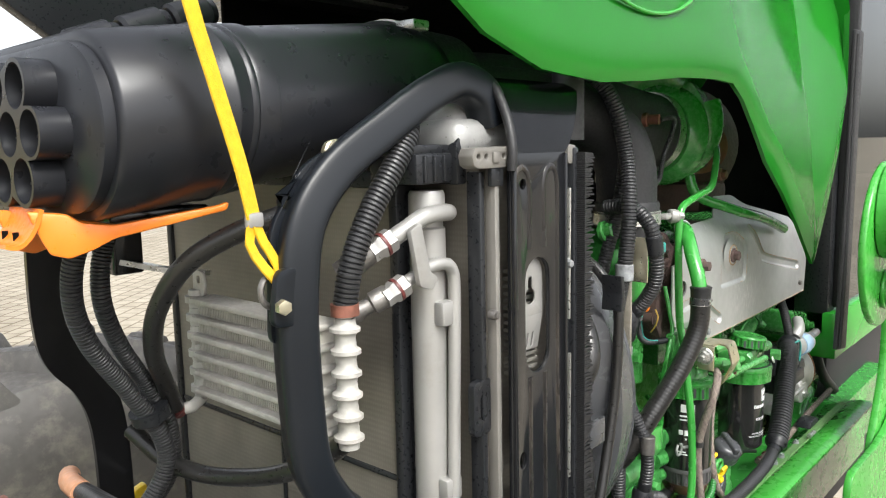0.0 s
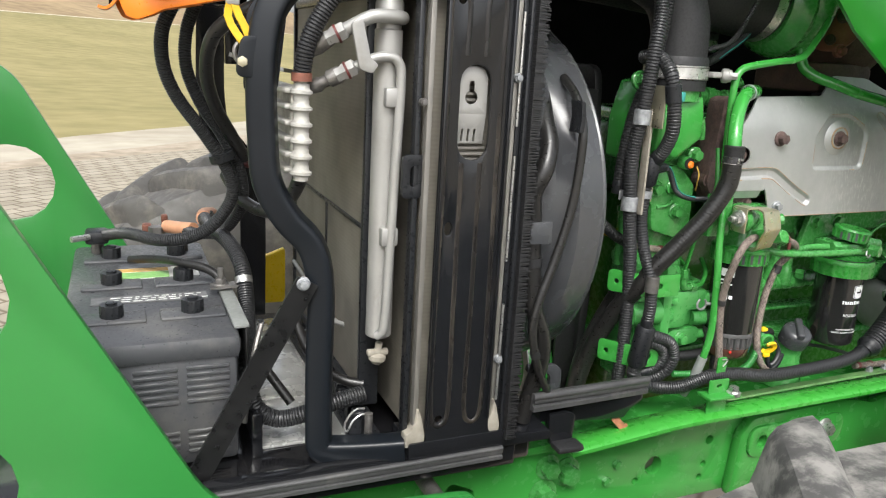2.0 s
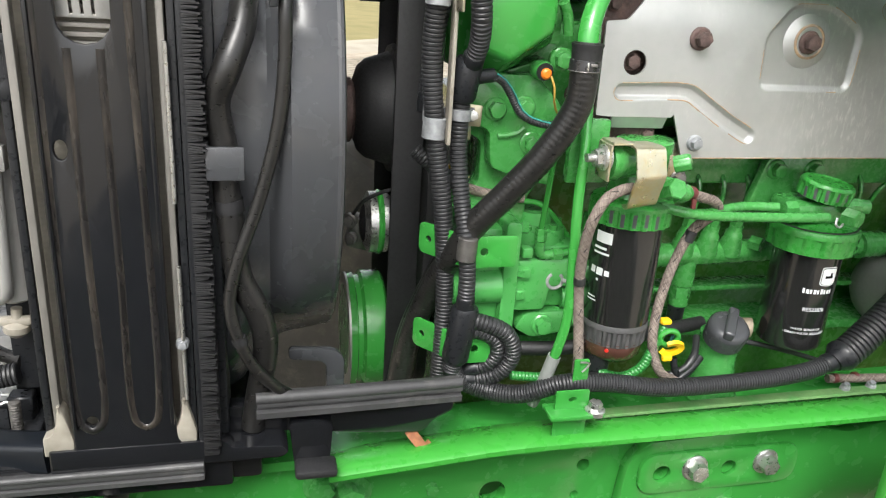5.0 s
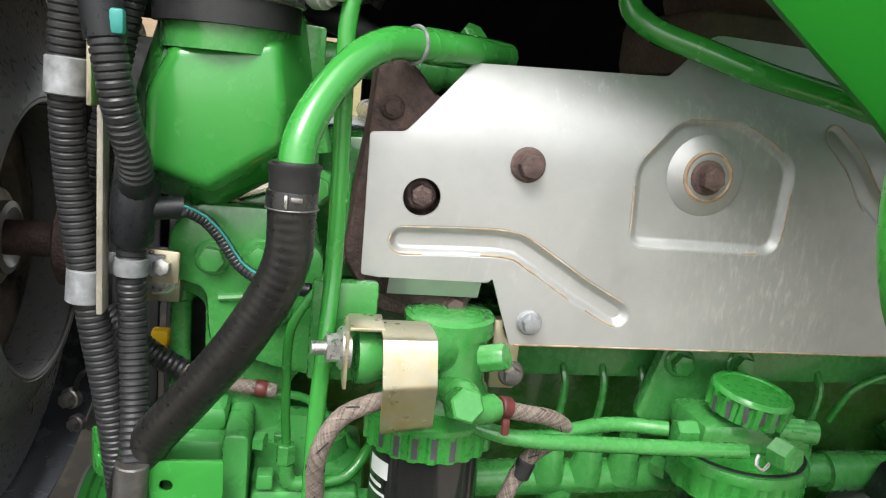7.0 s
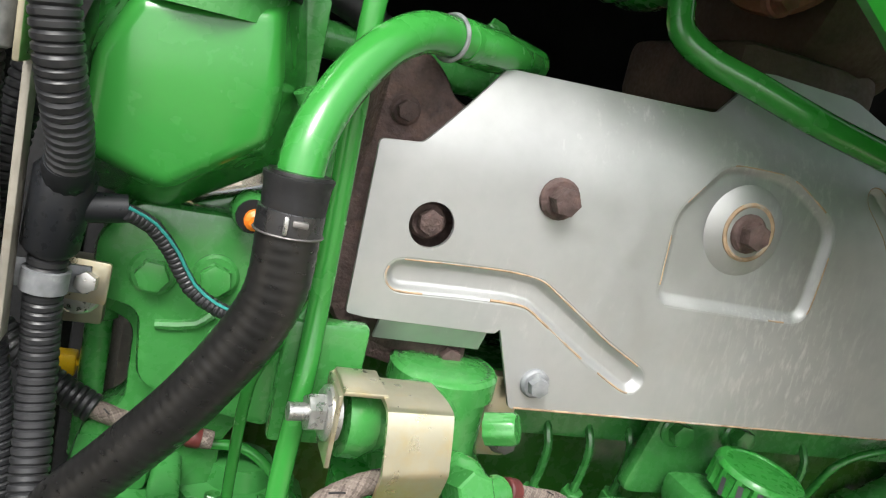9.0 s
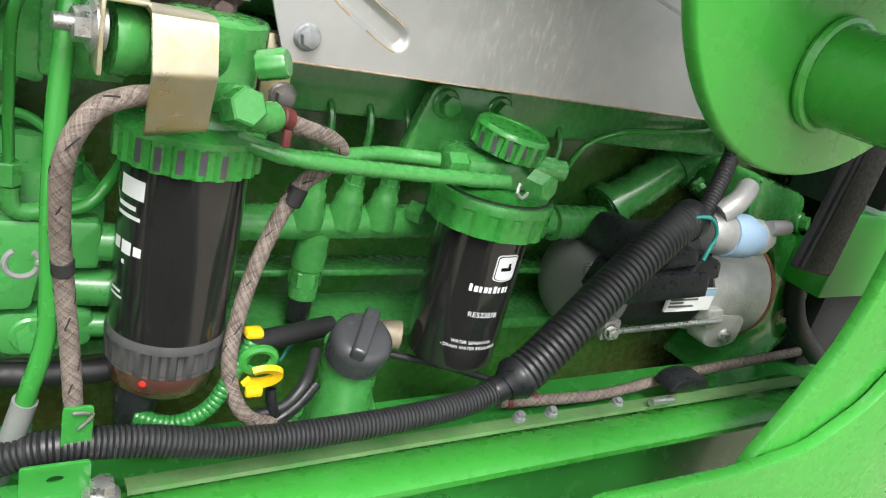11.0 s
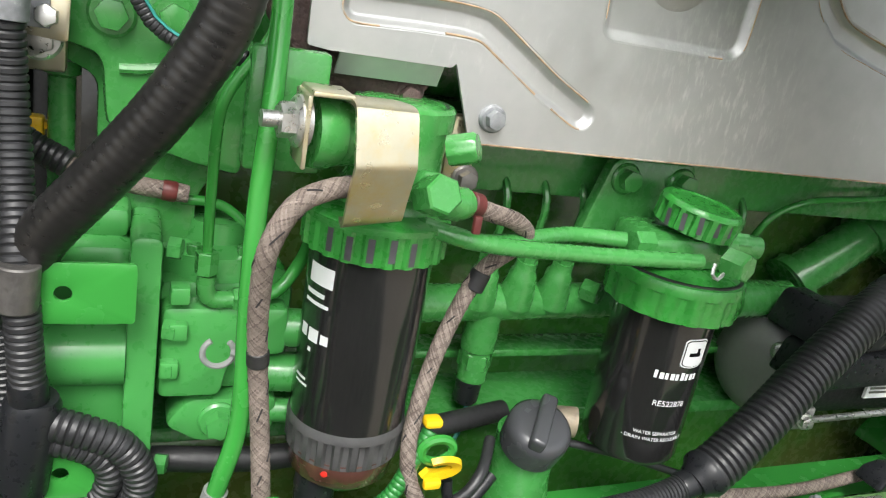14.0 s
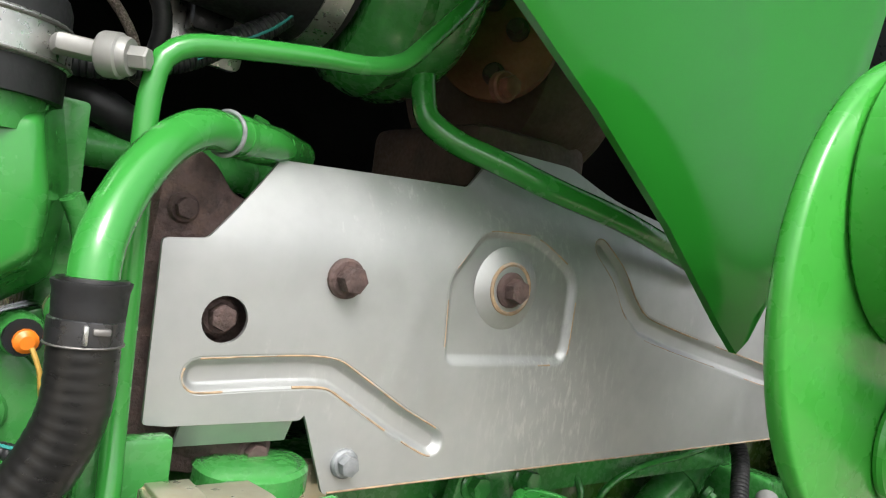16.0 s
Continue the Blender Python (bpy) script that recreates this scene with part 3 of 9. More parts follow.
rubber_strip([(0.03, 0.553, 1.177), (0.25, 0.55, 1.177), (0.5, 0.549, 1.177), (0.672, 0.549, 1.178)], "long grey-black rubber sealing strip on the tray edge", 0.016)
rubber_strip([(0.724, 0.566, 1.239), (0.82, 0.575, 1.235), (0.946, 0.59, 1.229)], "short rubber sealing strip on a black bracket", 0.022, 0.022)
sb = thing("strip_bracket", (0.8, 0.58, 1.14), "black pressed bracket under the rubber strip", "bracket")
part("beam", prism(rounded([(0.69, 1.203), (0.755, 1.197), (0.845, 1.186), (0.905, 1.182), (0.915, 1.196), (0.938, 1.208), (0.938, 1.22), (0.69, 1.231)], 0.006), 0.02, 0.002, m=pose(0, 0.578, 0)), BLACK_PAINT, sb)
part("foot", prism(rounded([(0.762, 1.165), (0.8, 1.169), (0.803, 1.21), (0.79, 1.216), (0.757, 1.216)], 0.005), 0.008, 0.001, m=pose(0, 0.562, 0)), BLACK_PAINT, sb)
part("foot_web", box(0.76, 0.8, 0.566, 0.58, 1.19, 1.205, 0.002), BLACK_PAINT, sb)
part("foot_pad", box(0.762, 0.806, 0.535, 0.564, 1.163, 1.173, 0.004), RUBBER, sb)
rs_ = thing("rust_clip", (0.9, 0.575, 1.17), "small rusty spring clip on the rail flange", "clip")
part("leaf", sweep([(0.89, 0.585, 1.182), (0.9, 0.577, 1.17), (0.908, 0.575, 1.162), (0.915, 0.58, 1.166)], 1, section=[(-0.006, -0.001), (0.006, -0.001), (0.006, 0.001), (-0.006, 0.001)], hint=(0, -1, 0.3)), RUST_ORANGE, rs_)


# ---- battery ----
FADED = mat("faded_grey_print", (0.12, 0.12, 0.122), 0.6, var=0.3, scale=60, bump=0.02, dirt=(0.12, 0.12, 0.125), dirt_low=0.56, dirt_scale=50)
FADED_WHITE = mat("weathered_white_label", (0.62, 0.62, 0.6), 0.5, var=0.15, scale=40, bump=0.02, dirt=(0.3, 0.3, 0.29), dirt_low=0.58, dirt_scale=30)
FADED_GREEN = mat("weathered_green_print", (0.2, 0.42, 0.12), 0.5, var=0.2, scale=40, bump=0.02, dirt=(0.36, 0.46, 0.28), dirt_low=0.56, dirt_scale=30)
FADED_GOLD = mat("weathered_gold_print", (0.5, 0.3, 0.06), 0.5, var=0.2, scale=40, bump=0.02, dirt=(0.2, 0.16, 0.1), dirt_low=0.56, dirt_scale=30)


def battery():
    t = thing("battery", (0.222, 0.87, 1.186), "dusty black lead-acid battery with six vent caps", "battery")
    x0, x1, y0, y1 = 0.118, 0.32, 0.626, 1.115
    part("case", box(x0, x1, y0, y1, 1.187, 1.335, 0.008), BATTERY, t)
    part("lid", box(x0 - 0.006, x1 + 0.004, y0 - 0.006, y1 + 0.006, 1.332, 1.363, 0.009), BATTERY, t, "dusty black lid with moulded ledges")
    ribs = BM()
    for bx in range(3):
        for k in range(6):
            for z0 in (1.275, 1.205):
                if z0 < 1.25 and k > 3:
                    continue
                xx = x0 + 0.012 + bx * 0.063
                box(xx, xx + 0.053, y0 - 0.0025, y0 + 0.002, z0 + k * 0.009, z0 + k * 0.009 + 0.005, 0.001, bm=ribs, seg=1)
                yy = y0 + 0.02 + bx * 0.16
                box(x1 - 0.002, x1 + 0.0025, yy, yy + 0.14, z0 + k * 0.009, z0 + k * 0.009 + 0.005, 0.001, bm=ribs, seg=1)
    part("ribbing", ribs, BATTERY, t)
    for yy in (0.716, 0.867, 1.018):
        for xx in (0.172, 0.273):
            part("ledge", box(xx - 0.042, xx + 0.042, yy - 0.022, yy + 0.02, 1.362, 1.368, 0.003), BATTERY, t)
            prof = [(0, 0.0142), (0.001, 0.0148), (0.0165, 0.0148), (0.018, 0.0138), (0.018, 0.0075), (0.0205, 0.0075), (0.021, 0.006)]
            part("vent_cap", lathe(prof, (xx, yy, 1.367), sides=48, knurl=(0.001, 0.0166, 24, 0.0009)), PLASTIC, t)
    part("label", box(0.145, 0.3, 0.778, 0.812, 1.3632, 1.3642), FADED, t, "faded grey caution label")
    part("label", box(0.165, 0.3, 0.897, 0.972, 1.3632, 1.364), FADED_WHITE, t, "weathered white and green maker's label")
    part("label_stripe", box(0.165, 0.255, 0.898, 0.93, 1.364, 1.3646), FADED_GREEN, t)
    part("label_stripe", box(0.165, 0.255, 0.934, 0.952, 1.364, 1.3646), FADED_GOLD, t)
    part("label_stripe", box(0.165, 0.3, 0.955, 0.972, 1.364, 1.3646), BATTERY, t)
    b = BM()
    random.seed(5)
    for k in range(3):
        u = 0.17
        while u < 0.29:
            w = random.uniform(0.004, 0.014)
            box(u, u + w, 0.784 + k * 0.009, 0.7865 + k * 0.009, 1.3642, 1.3647, bm=b)
            u += w + 0.004
    part("label_print", b, FADED_WHITE, t, "faded white print lines")["kind"] = "stuff"
    part("terminal_post", lathe([(0, 0.011), (0.02, 0.0095)], (0.15, 1.075, 1.362)), DARK_STEEL, t)
    part("terminal_post", lathe([(0, 0.011), (0.02, 0.0095)], (0.285, 1.05, 1.362)), DARK_STEEL, t)
    return t


battery()


# ---- cooling pack ----
def fin_material():
    ma = bpy.data.materials.new("condenser_fins")
    ma.use_nodes = True
    n, l = ma.node_tree.nodes, ma.node_tree.links
    b = n["Principled BSDF"]
    b.inputs["Roughness"].default_value, b.inputs["Metallic"].default_value = 0.6, 0.35
    tc, mp = n.new("ShaderNodeTexCoord"), n.new("ShaderNodeMapping")
    l.new(tc.outputs["Object"], mp.inputs[0])
    wv = n.new("ShaderNodeTexWave")
    wv.bands_direction = "Y"
    wv.inputs["Scale"].default_value = 90
    wh = n.new("ShaderNodeTexWave")
    wh.bands_direction = "Z"
    wh.inputs["Scale"].default_value = 55
    ns = n.new("ShaderNodeTexNoise")
    ns.inputs["Scale"].default_value, ns.inputs["Detail"].default_value = 12, 6
    for w in (wv, wh, ns):
        l.new(mp.outputs[0], w.inputs["Vector"])
    mu = n.new("ShaderNodeMath")
    mu.operation = "MULTIPLY"
    l.new(wv.outputs[0], mu.inputs[0])
    l.new(wh.outputs[0], mu.inputs[1])
    mu2 = n.new("ShaderNodeMath")
    mu2.operation = "MULTIPLY_ADD"
    mu2.inputs[1].default_value = 0.1
    l.new(mu.outputs[0], mu2.inputs[0])
    l.new(ns.outputs[0], mu2.inputs[2])
    rp = n.new("ShaderNodeValToRGB")
    rp.color_ramp.elements[0].position, rp.color_ramp.elements[0].color = 0.32, (0.15, 0.138, 0.115, 1)
    rp.color_ramp.elements[1].position, rp.color_ramp.elements[1].color = 0.95, (0.3, 0.278, 0.232, 1)
    l.new(mu2.outputs[0], rp.inputs[0])
    l.new(rp.outputs[0], b.inputs["Base Color"])
    bp = n.new("ShaderNodeBump")
    bp.inputs["Strength"].default_value, bp.inputs["Distance"].default_value = 0.12, 0.001
    l.new(wh.outputs[0], bp.inputs["Height"])
    l.new(bp.outputs[0], b.inputs["Normal"])
    return ma


FINS = fin_material()


def condenser():
    t = thing("condenser", (0.5, 0.85, 1.222), "flat dusty air-conditioning condenser with fine fins", "condenser")
    part("core", box(0.489, 0.508, 0.643, 1.075, 1.25, 1.785), FINS, t)
    for y in (0.632, 1.06):
        part("side_frame", box(0.484, 0.513, y, y + 0.012, 1.235, 1.8, 0.003), PLASTIC, t)
    for z in (1.235, 1.785):
        part("rail", box(0.485, 0.512, 0.644, 1.06, z, z + 0.016, 0.003), PLASTIC, t)
    part("divider", box(0.486, 0.511, 0.644, 1.06, 1.488, 1.494, 0.002), PLASTIC, t)
    part("divider", box(0.486, 0.511, 0.835, 0.841, 1.25, 1.49, 0.002), PLASTIC, t)
    part("lower_tube", sweep([(0.482, 1.05, 1.335), (0.48, 0.86, 1.328), (0.481, 0.74, 1.324), (0.49, 0.728, 1.323)], 0.0036, 10), WHITE_TUBE, t)
    return t


condenser()


def radiator():
    t = thing("radiator", (0.6, 0.85, 1.186), "tall black framed tractor radiator with dusty core", "radiator")
    part("core", box(0.54, 0.655, 0.575, 1.13, 1.215, 1.81), FINS, t)
    # side panel: a pressed channel with three long beads and an opening
    panel = t
    u0, u1 = 0.555, 0.647
    out = rounded([(u0, 1.195), (u1 + 0.02, 1.195), (u1 + 0.018, 1.205), (u1 + 0.002, 1.215), (u1, 1.25), (u1, 1.818), (u0, 1.818), (u0 - 0.002, 1.25)], 0.006)
    hole = slot(0.598, 1.6535, 0.0375, 0.021, 90)
    holes = [hole, ring(0.571, 1.508, 0.0055, 12, 1.6), ring(0.572, 1.243, 0.0055, 14), ring(0.574, 1.786, 0.005, 12)]
    sp = part("side_panel", prism(out, 0.006, 0.0015, holes, m=pose(0, 0.548, 0)), BLACK_PAINT, panel, "glossy black ribbed side panel")
    for x in (u0 + 0.002, u1 - 0.002):
        part("panel_edge", box(x - 0.002, x + 0.002, 0.544, 0.552, 1.235, 1.815, 0.0015), BLACK_PAINT, sp)
    # long pressed beads with rounded ends, broken by the opening
    for x, s_ in ((0.572, -1), (0.621, 1)):
        w = 0.0118
        low = [(x + s_ * w, 1.735), (x + s_ * w, 1.6), (x + s_ * w, 1.25), (x + s_ * w * 0.7, 1.238), (x, 1.2325), (x - s_ * w * 0.7, 1.238), (x - s_ * w, 1.25), (x - s_ * w, 1.4), (x - s_ * w, 1.592)]
        top = [(x + s_ * w, 1.733), (x + s_ * w, 1.785), (x + s_ * w * 0.7, 1.797), (x, 1.8025), (x - s_ * w * 0.7, 1.797), (x - s_ * w, 1.785), (x - s_ * w, 1.722)]
        for line in (low, top):
            part("bead", sweep([(u, 0.5512, v) for u, v in line], 0.0048, 14, step=0.01), BEAD_WORN, sp)
    # bright latch plate set back behind the opening
    key = [(0.596 + 0.0085 * math.cos(radians(a)), 1.672 + 0.0085 * math.sin(radians(a))) for a in range(-246, 67, 24)] + [(0.5996, 1.688), (0.5985, 1.692), (0.5935, 1.692), (0.5924, 1.688)]
    plate = rounded([(0.576, 1.6515, 0.001), (0.6175, 1.6515, 0.001), (0.6175, 1.71, 0.018), (0.576, 1.71, 0.018)], 0.002)
    lp_ = part("latch_plate", prism(plate, 0.002, 0.0005, [key], m=pose(0, 0.5562, 0)), WHITE_TUBE, panel, "bright plated plate with a keyhole")
    lower = [(0.576, 1.614), (0.6175, 1.614), (0.6175, 1.652), (0.576, 1.652)]
    cuts = [[(u, 1.617), (u + 0.0026, 1.617), (u + 0.0026, 1.633), (u, 1.633)] for u in (0.586, 0.5945, 0.603)]
    part("lower_tongue", prism(lower, 0.002, 0.0004, cuts, m=pose(0, 0.5562, 1.652, 9) @ pose(0, 0, -1.652)), WHITE_TUBE, lp_)
    for k in range(15):
        part("louvre", box(0.574, 0.622, 0.566, 0.574, 1.592 + k * 0.0075, 1.5955 + k * 0.0075), SEAM, lp_)
    # cream side seals and their brackets
    for x, w in ((0.5405, 0.0034), (0.6555, 0.003)):
        part("header_seal", box(x - w, x + w, 0.554, 0.566, 1.215, 1.808, 0.001), SEAM, panel, "pale dull alloy tank seam")
    for x in (0.543, 0.656):
        part("seam_foot", prism(rounded([(x - 0.017, 1.206), (x + 0.01, 1.206), (x + 0.011, 1.222), (x + 0.008, 1.236), (x + 0.004, 1.252), (x - 0.001, 1.262), (x - 0.004, 1.24), (x - 0.008, 1.23), (x - 0.017, 1.226)], 0.002), 0.02, 0.002, m=pose(0, 0.549, 0)), CREAM, panel)
    bar = [(0.504, 1.806), (0.51, 1.803), (0.552, 1.803), (0.556, 1.808), (0.557, 1.823), (0.506, 1.822), (0.502, 1.815)]
    clip = part("seam_clip", prism(rounded(bar, 0.002), 0.018, 0.0015, [ring(u, 1.814, 0.0026, 10) for u in (0.511, 0.522, 0.548)], m=pose(0, 0.551, 0)), SEAM, panel, "pale crimp bar with holes")
    part("crimp_tab", box(0.53, 0.539, 0.5485, 0.552, 1.808, 1.818, 0.001), SEAM, clip)
    part("seam_clip", prism(rounded([(0.66, 1.803), (0.674, 1.803), (0.676, 1.822), (0.66, 1.824)], 0.004), 0.02, 0.0015, m=pose(0, 0.552, 0)), SEAM, panel)
    part("seam_end", box(0.531, 0.549, 0.5525, 0.558, 1.786, 1.803, 0.001), PLASTIC, panel)
    part("dark_frame", box(0.526, 0.5335, 0.563, 0.58, 1.22, 1.8, 0.002), PLASTIC, panel)
    part("mid_bracket", prism(rounded([(0.512, 1.545), (0.538, 1.545), (0.542, 1.6), (0.512, 1.6)], 0.008), 0.008, 0.001, [slot(0.527, 1.573, 0.008, 0.005, 90)], m=pose(0, 0.5625, 0)), PLASTIC, panel)
    # upper tank
    tank = BM()
    box(0.515, 0.675, 0.578, 1.13, 1.812, 1.85, 0.016, bm=tank, seg=3)
    lathe([(0, 0.034), (0.015, 0.032), (0.026, 0.024), (0.03, 0.01)], (0.56, 0.632, 1.838), (0, 0, 1), 28, bm=tank)
    part("upper_tank", tank, GREY_CAST, panel, "grey cast radiator top tank")
    roll = [(0.5475, 1.816), (0.549, 1.826), (0.553, 1.838), (0.56, 1.853), (0.568, 1.868), (0.578, 1.882), (0.594, 1.891), (0.63, 1.896), (0.9, 1.9), (1.15, 1.9)]
    cover, rows = BM(), []
    for u, taper in ((0.0, 0.0), (0.004, 1.0), (0.996, 1.0), (1.0, 0.0)):
        row = []
        for y, z in roll:
            k = min(1.0, (z - 1.816) / 0.07)
            x0, x1 = 0.555 + 0.01 * k, 0.648 + 0.075 * k
            row.append(cover.verts.new((x0 + (x1 - x0) * u, y + 0.003 * (1 - taper), z - 0.003 * (1 - taper))))
        rows.append(row)
    for p, q in zip(rows, rows[1:]):
        for j in range(len(roll) - 1):
            cover.faces.new((p[j], p[j + 1], q[j + 1], q[j]))
    bmesh.ops.solidify(cover, geom=cover.faces[:], thickness=0.003)
    cov = part("top_cover", cover, BLACK_PAINT, panel, "glossy black top cover rolled over the tank", angle=50)
    part("edge_trim", sweep([(0.553, 0.546, 1.8), (0.5535, 0.545, 1.818), (0.557, 0.551, 1.84), (0.561, 0.562, 1.862), (0.564, 0.578, 1.884), (0.564, 0.6, 1.895)], 0.0048, 10), RUBBER, cov, "black rubber edge trim")
    part("dark_channel", box(0.6605, 0.667, 0.556, 0.58, 1.215, 1.812, 0.001), PLASTIC, panel)
    for z in (1.32, 1.52, 1.698):
        part("side_rod", sweep([(0.659, 0.551, z - 0.06), (0.659, 0.55, z + 0.08)], 0.002, 8), STEEL, panel)
    bolt(panel, (0.658, 0.552, 1.32), af=0.0075, material=CLIP_GREY)
    bolt(panel, (0.657, 0.552, 1.698), af=0.0075, material=CLIP_GREY)
    bolt(panel, (0.531, 0.552, 1.665), af=0.006, material=DARK_STEEL)
    # ragged lower plastic ledge seen beside the core
    led = BM()
    for k in range(13):
        box(0.476, 0.5, 0.62 + k * 0.034, 0.64 + k * 0.034, 1.2, 1.232, 0.002, bm=led, seg=1)
    box(0.47, 0.51, 0.6, 1.08, 1.19, 1.205, 0.002, bm=led)
    part("lower_ledge", led, PLASTIC, panel)
    return t


SEAM = mat("dull_alloy_seam", (0.2, 0.19, 0.172), 0.5, 0.35, var=0.12, scale=30, bump=0.04, bscale=120)
GREY_CAST = mat("grey_cast_tank", (0.32, 0.32, 0.31), 0.42, 0.3, var=0.2, scale=20, bump=0.3, bscale=250)
radiator()


def brush_seal():
    t = thing("brush_seal", (0.688, 0.55, 1.2), "black pleated rubber brush seal beside the radiator", "seal")
    part("backing", box(0.668, 0.675, 0.55, 0.6, 1.2, 1.82, 0.002), PLASTIC, t)
    b = BM()
    random.seed(3)
    n = 300
    for k in range(n):
        z = 1.2 + 0.615 * k / n
        j, q = random.uniform(-0.0025, 0.0025), random.uniform(-0.003, 0.003)
        own = BM()
        bmesh.ops.create_cube(own, size=1.0)
        for v in own.verts:
            u = v.co.x + 0.5
            v.co = Vector((0.6735 + u * (0.0145 + 0.9 * j), 0.54 + (v.co.y + 0.5) * 0.026 + q * u, z + (v.co.z + 0.5) * 0.0017 + q * 0.5 * u))
        merge(b, own)
    part("pleats", b, RUBBER, t)
    part("carrier", box(0.685, 0.697, 0.562, 0.62, 1.21, 1.82, 0.002), PLASTIC, t)


brush_seal()


def fan_shroud():
    t = thing("fan_shroud", (0.76, 0.87, 1.19), "large rounded grey-black plastic fan shroud", "shroud")
    cy, cz = 0.875, 1.505
    b = BM()
    # a square mouth at the radiator that turns into a round ring at the fan
    prof = [(0.70, 0.0, 0.3), (0.712, 0.1, 0.3), (0.725, 0.4, 0.298), (0.745, 0.8, 0.293), (0.765, 1.0, 0.288), (0.79, 1.0, 0.284), (0.812, 1.0, 0.28), (0.815, 1.0, 0.274), (0.81, 1.0, 0.27), (0.76, 1.0, 0.272)]
    rows = []
    n = 72
    for x, k, r in prof:
        row = []
        for i in range(n):
            a = 2 * math.pi * i / n
            c, s = math.cos(a), math.sin(a)
            sq = r * min(1.2, 1 / max(abs(c), abs(s)))
            rr = sq * (1 - k) + r * k
            wide = 1.0 + 0.16 * max(0.0, min(1.0, (x - 0.74) / 0.025))
            row.append(b.verts.new((x - 0.004, cy + rr * c * wide, cz + rr * s * 1.02)))
        rows.append(row)
    for p, q in zip(rows, rows[1:]):
        for j in range(n):
            b.faces.new((p[j], p[(j + 1) % n], q[(j + 1) % n], q[j]))
    part("ring", b, SHROUD, t, angle=50)
    part("hose_clip", box(0.687, 0.7205, 0.5405, 0.546, 1.483, 1.5135, 0.002), SHROUD, t)
    part("hose_clip", prism(rounded([(0.743, 1.632), (0.75, 1.632), (0.752, 1.65), (0.749, 1.672), (0.742, 1.674), (0.745, 1.652)], 0.002), 0.026, 0.001, m=pose(0, 0.534, 0)), PLASTIC, t)
    ring_ = [(0.806, cy + 0.323 * math.cos(2 * math.pi * i / 48), cz + 0.283 * math.sin(2 * math.pi * i / 48)) for i in range(49)]
    part("rim_bead", sweep(ring_, 0.004, 8, cap=False), SHROUD, t)
    part("lower_gusset", prism(rounded([(0.802, 1.19), (0.822, 1.19), (0.823, 1.246), (0.812, 1.258), (0.76, 1.262), (0.76, 1.248), (0.796, 1.244), (0.802, 1.238)], 0.006), 0.01, 0.002, m=pose(0, 0.64, 0)), SHROUD, t)
    f = thing("cooling_fan", (0.79, 0.865, 1.3), "black cooling fan with bright hub and rusty shaft", "fan")
    fy, fz = 0.865, 1.49
    part("dish", lathe([(-0.05, 0.13), (0.0, 0.124), (0.016, 0.126), (0.022, 0.131), (0.02, 0.14), (0.01, 0.155), (-0.012, 0.2), (-0.02, 0.262), (-0.03, 0.262), (-0.03, 0.2), (-0.012, 0.15), (-0.05, 0.14)], (0.79, fy, fz), (1, 0, 0), 64, cap=False), MATT_FAN, f, "black moulded fan dish")
    rg = [(0.81, fy + 0.128 * math.cos(2 * math.pi * i / 48), fz + 0.128 * math.sin(2 * math.pi * i / 48)) for i in range(49)]
    part("bright_rim", sweep(rg, 0.0022, 8, cap=False), WHITE_TUBE, f)
    part("hub_disc", lathe([(0, 0.126), (0.008, 0.126), (0.014, 0.1), (0.012, 0.085), (0.0, 0.075), (0.0, 0.05), (0.02, 0.045), (0.024, 0.03)], (0.752, fy, fz), (1, 0, 0), 56), TAN_DUST, f, "dusty tan hub disc")
    part("hub_nut", lathe([(0, 0.034), (0.012, 0.034), (0.014, 0.028), (0.008, 0.02)], (0.77, fy, fz), (1, 0, 0), 36), WHITE_TUBE, f)
    part("shaft", lathe([(0, 0.0165), (0.055, 0.0165), (0.056, 0.034), (0.06, 0.042), (0.078, 0.042), (0.082, 0.036)], (0.77, fy, fz), (1, 0, 0), 28), RUST, f, "rust brown shaft")


TAN_DUST = mat("tan_dusty_casting", (0.3, 0.25, 0.18), 0.6, 0.4, var=0.3, scale=30, bump=0.2, dirt=(0.08, 0.07, 0.06), dirt_low=0.5, dirt_scale=20)
MATT_FAN = mat("black_fan_plastic", (0.2, 0.197, 0.192), 0.36, var=0.1, bump=0.02, bscale=120)
fan_shroud()


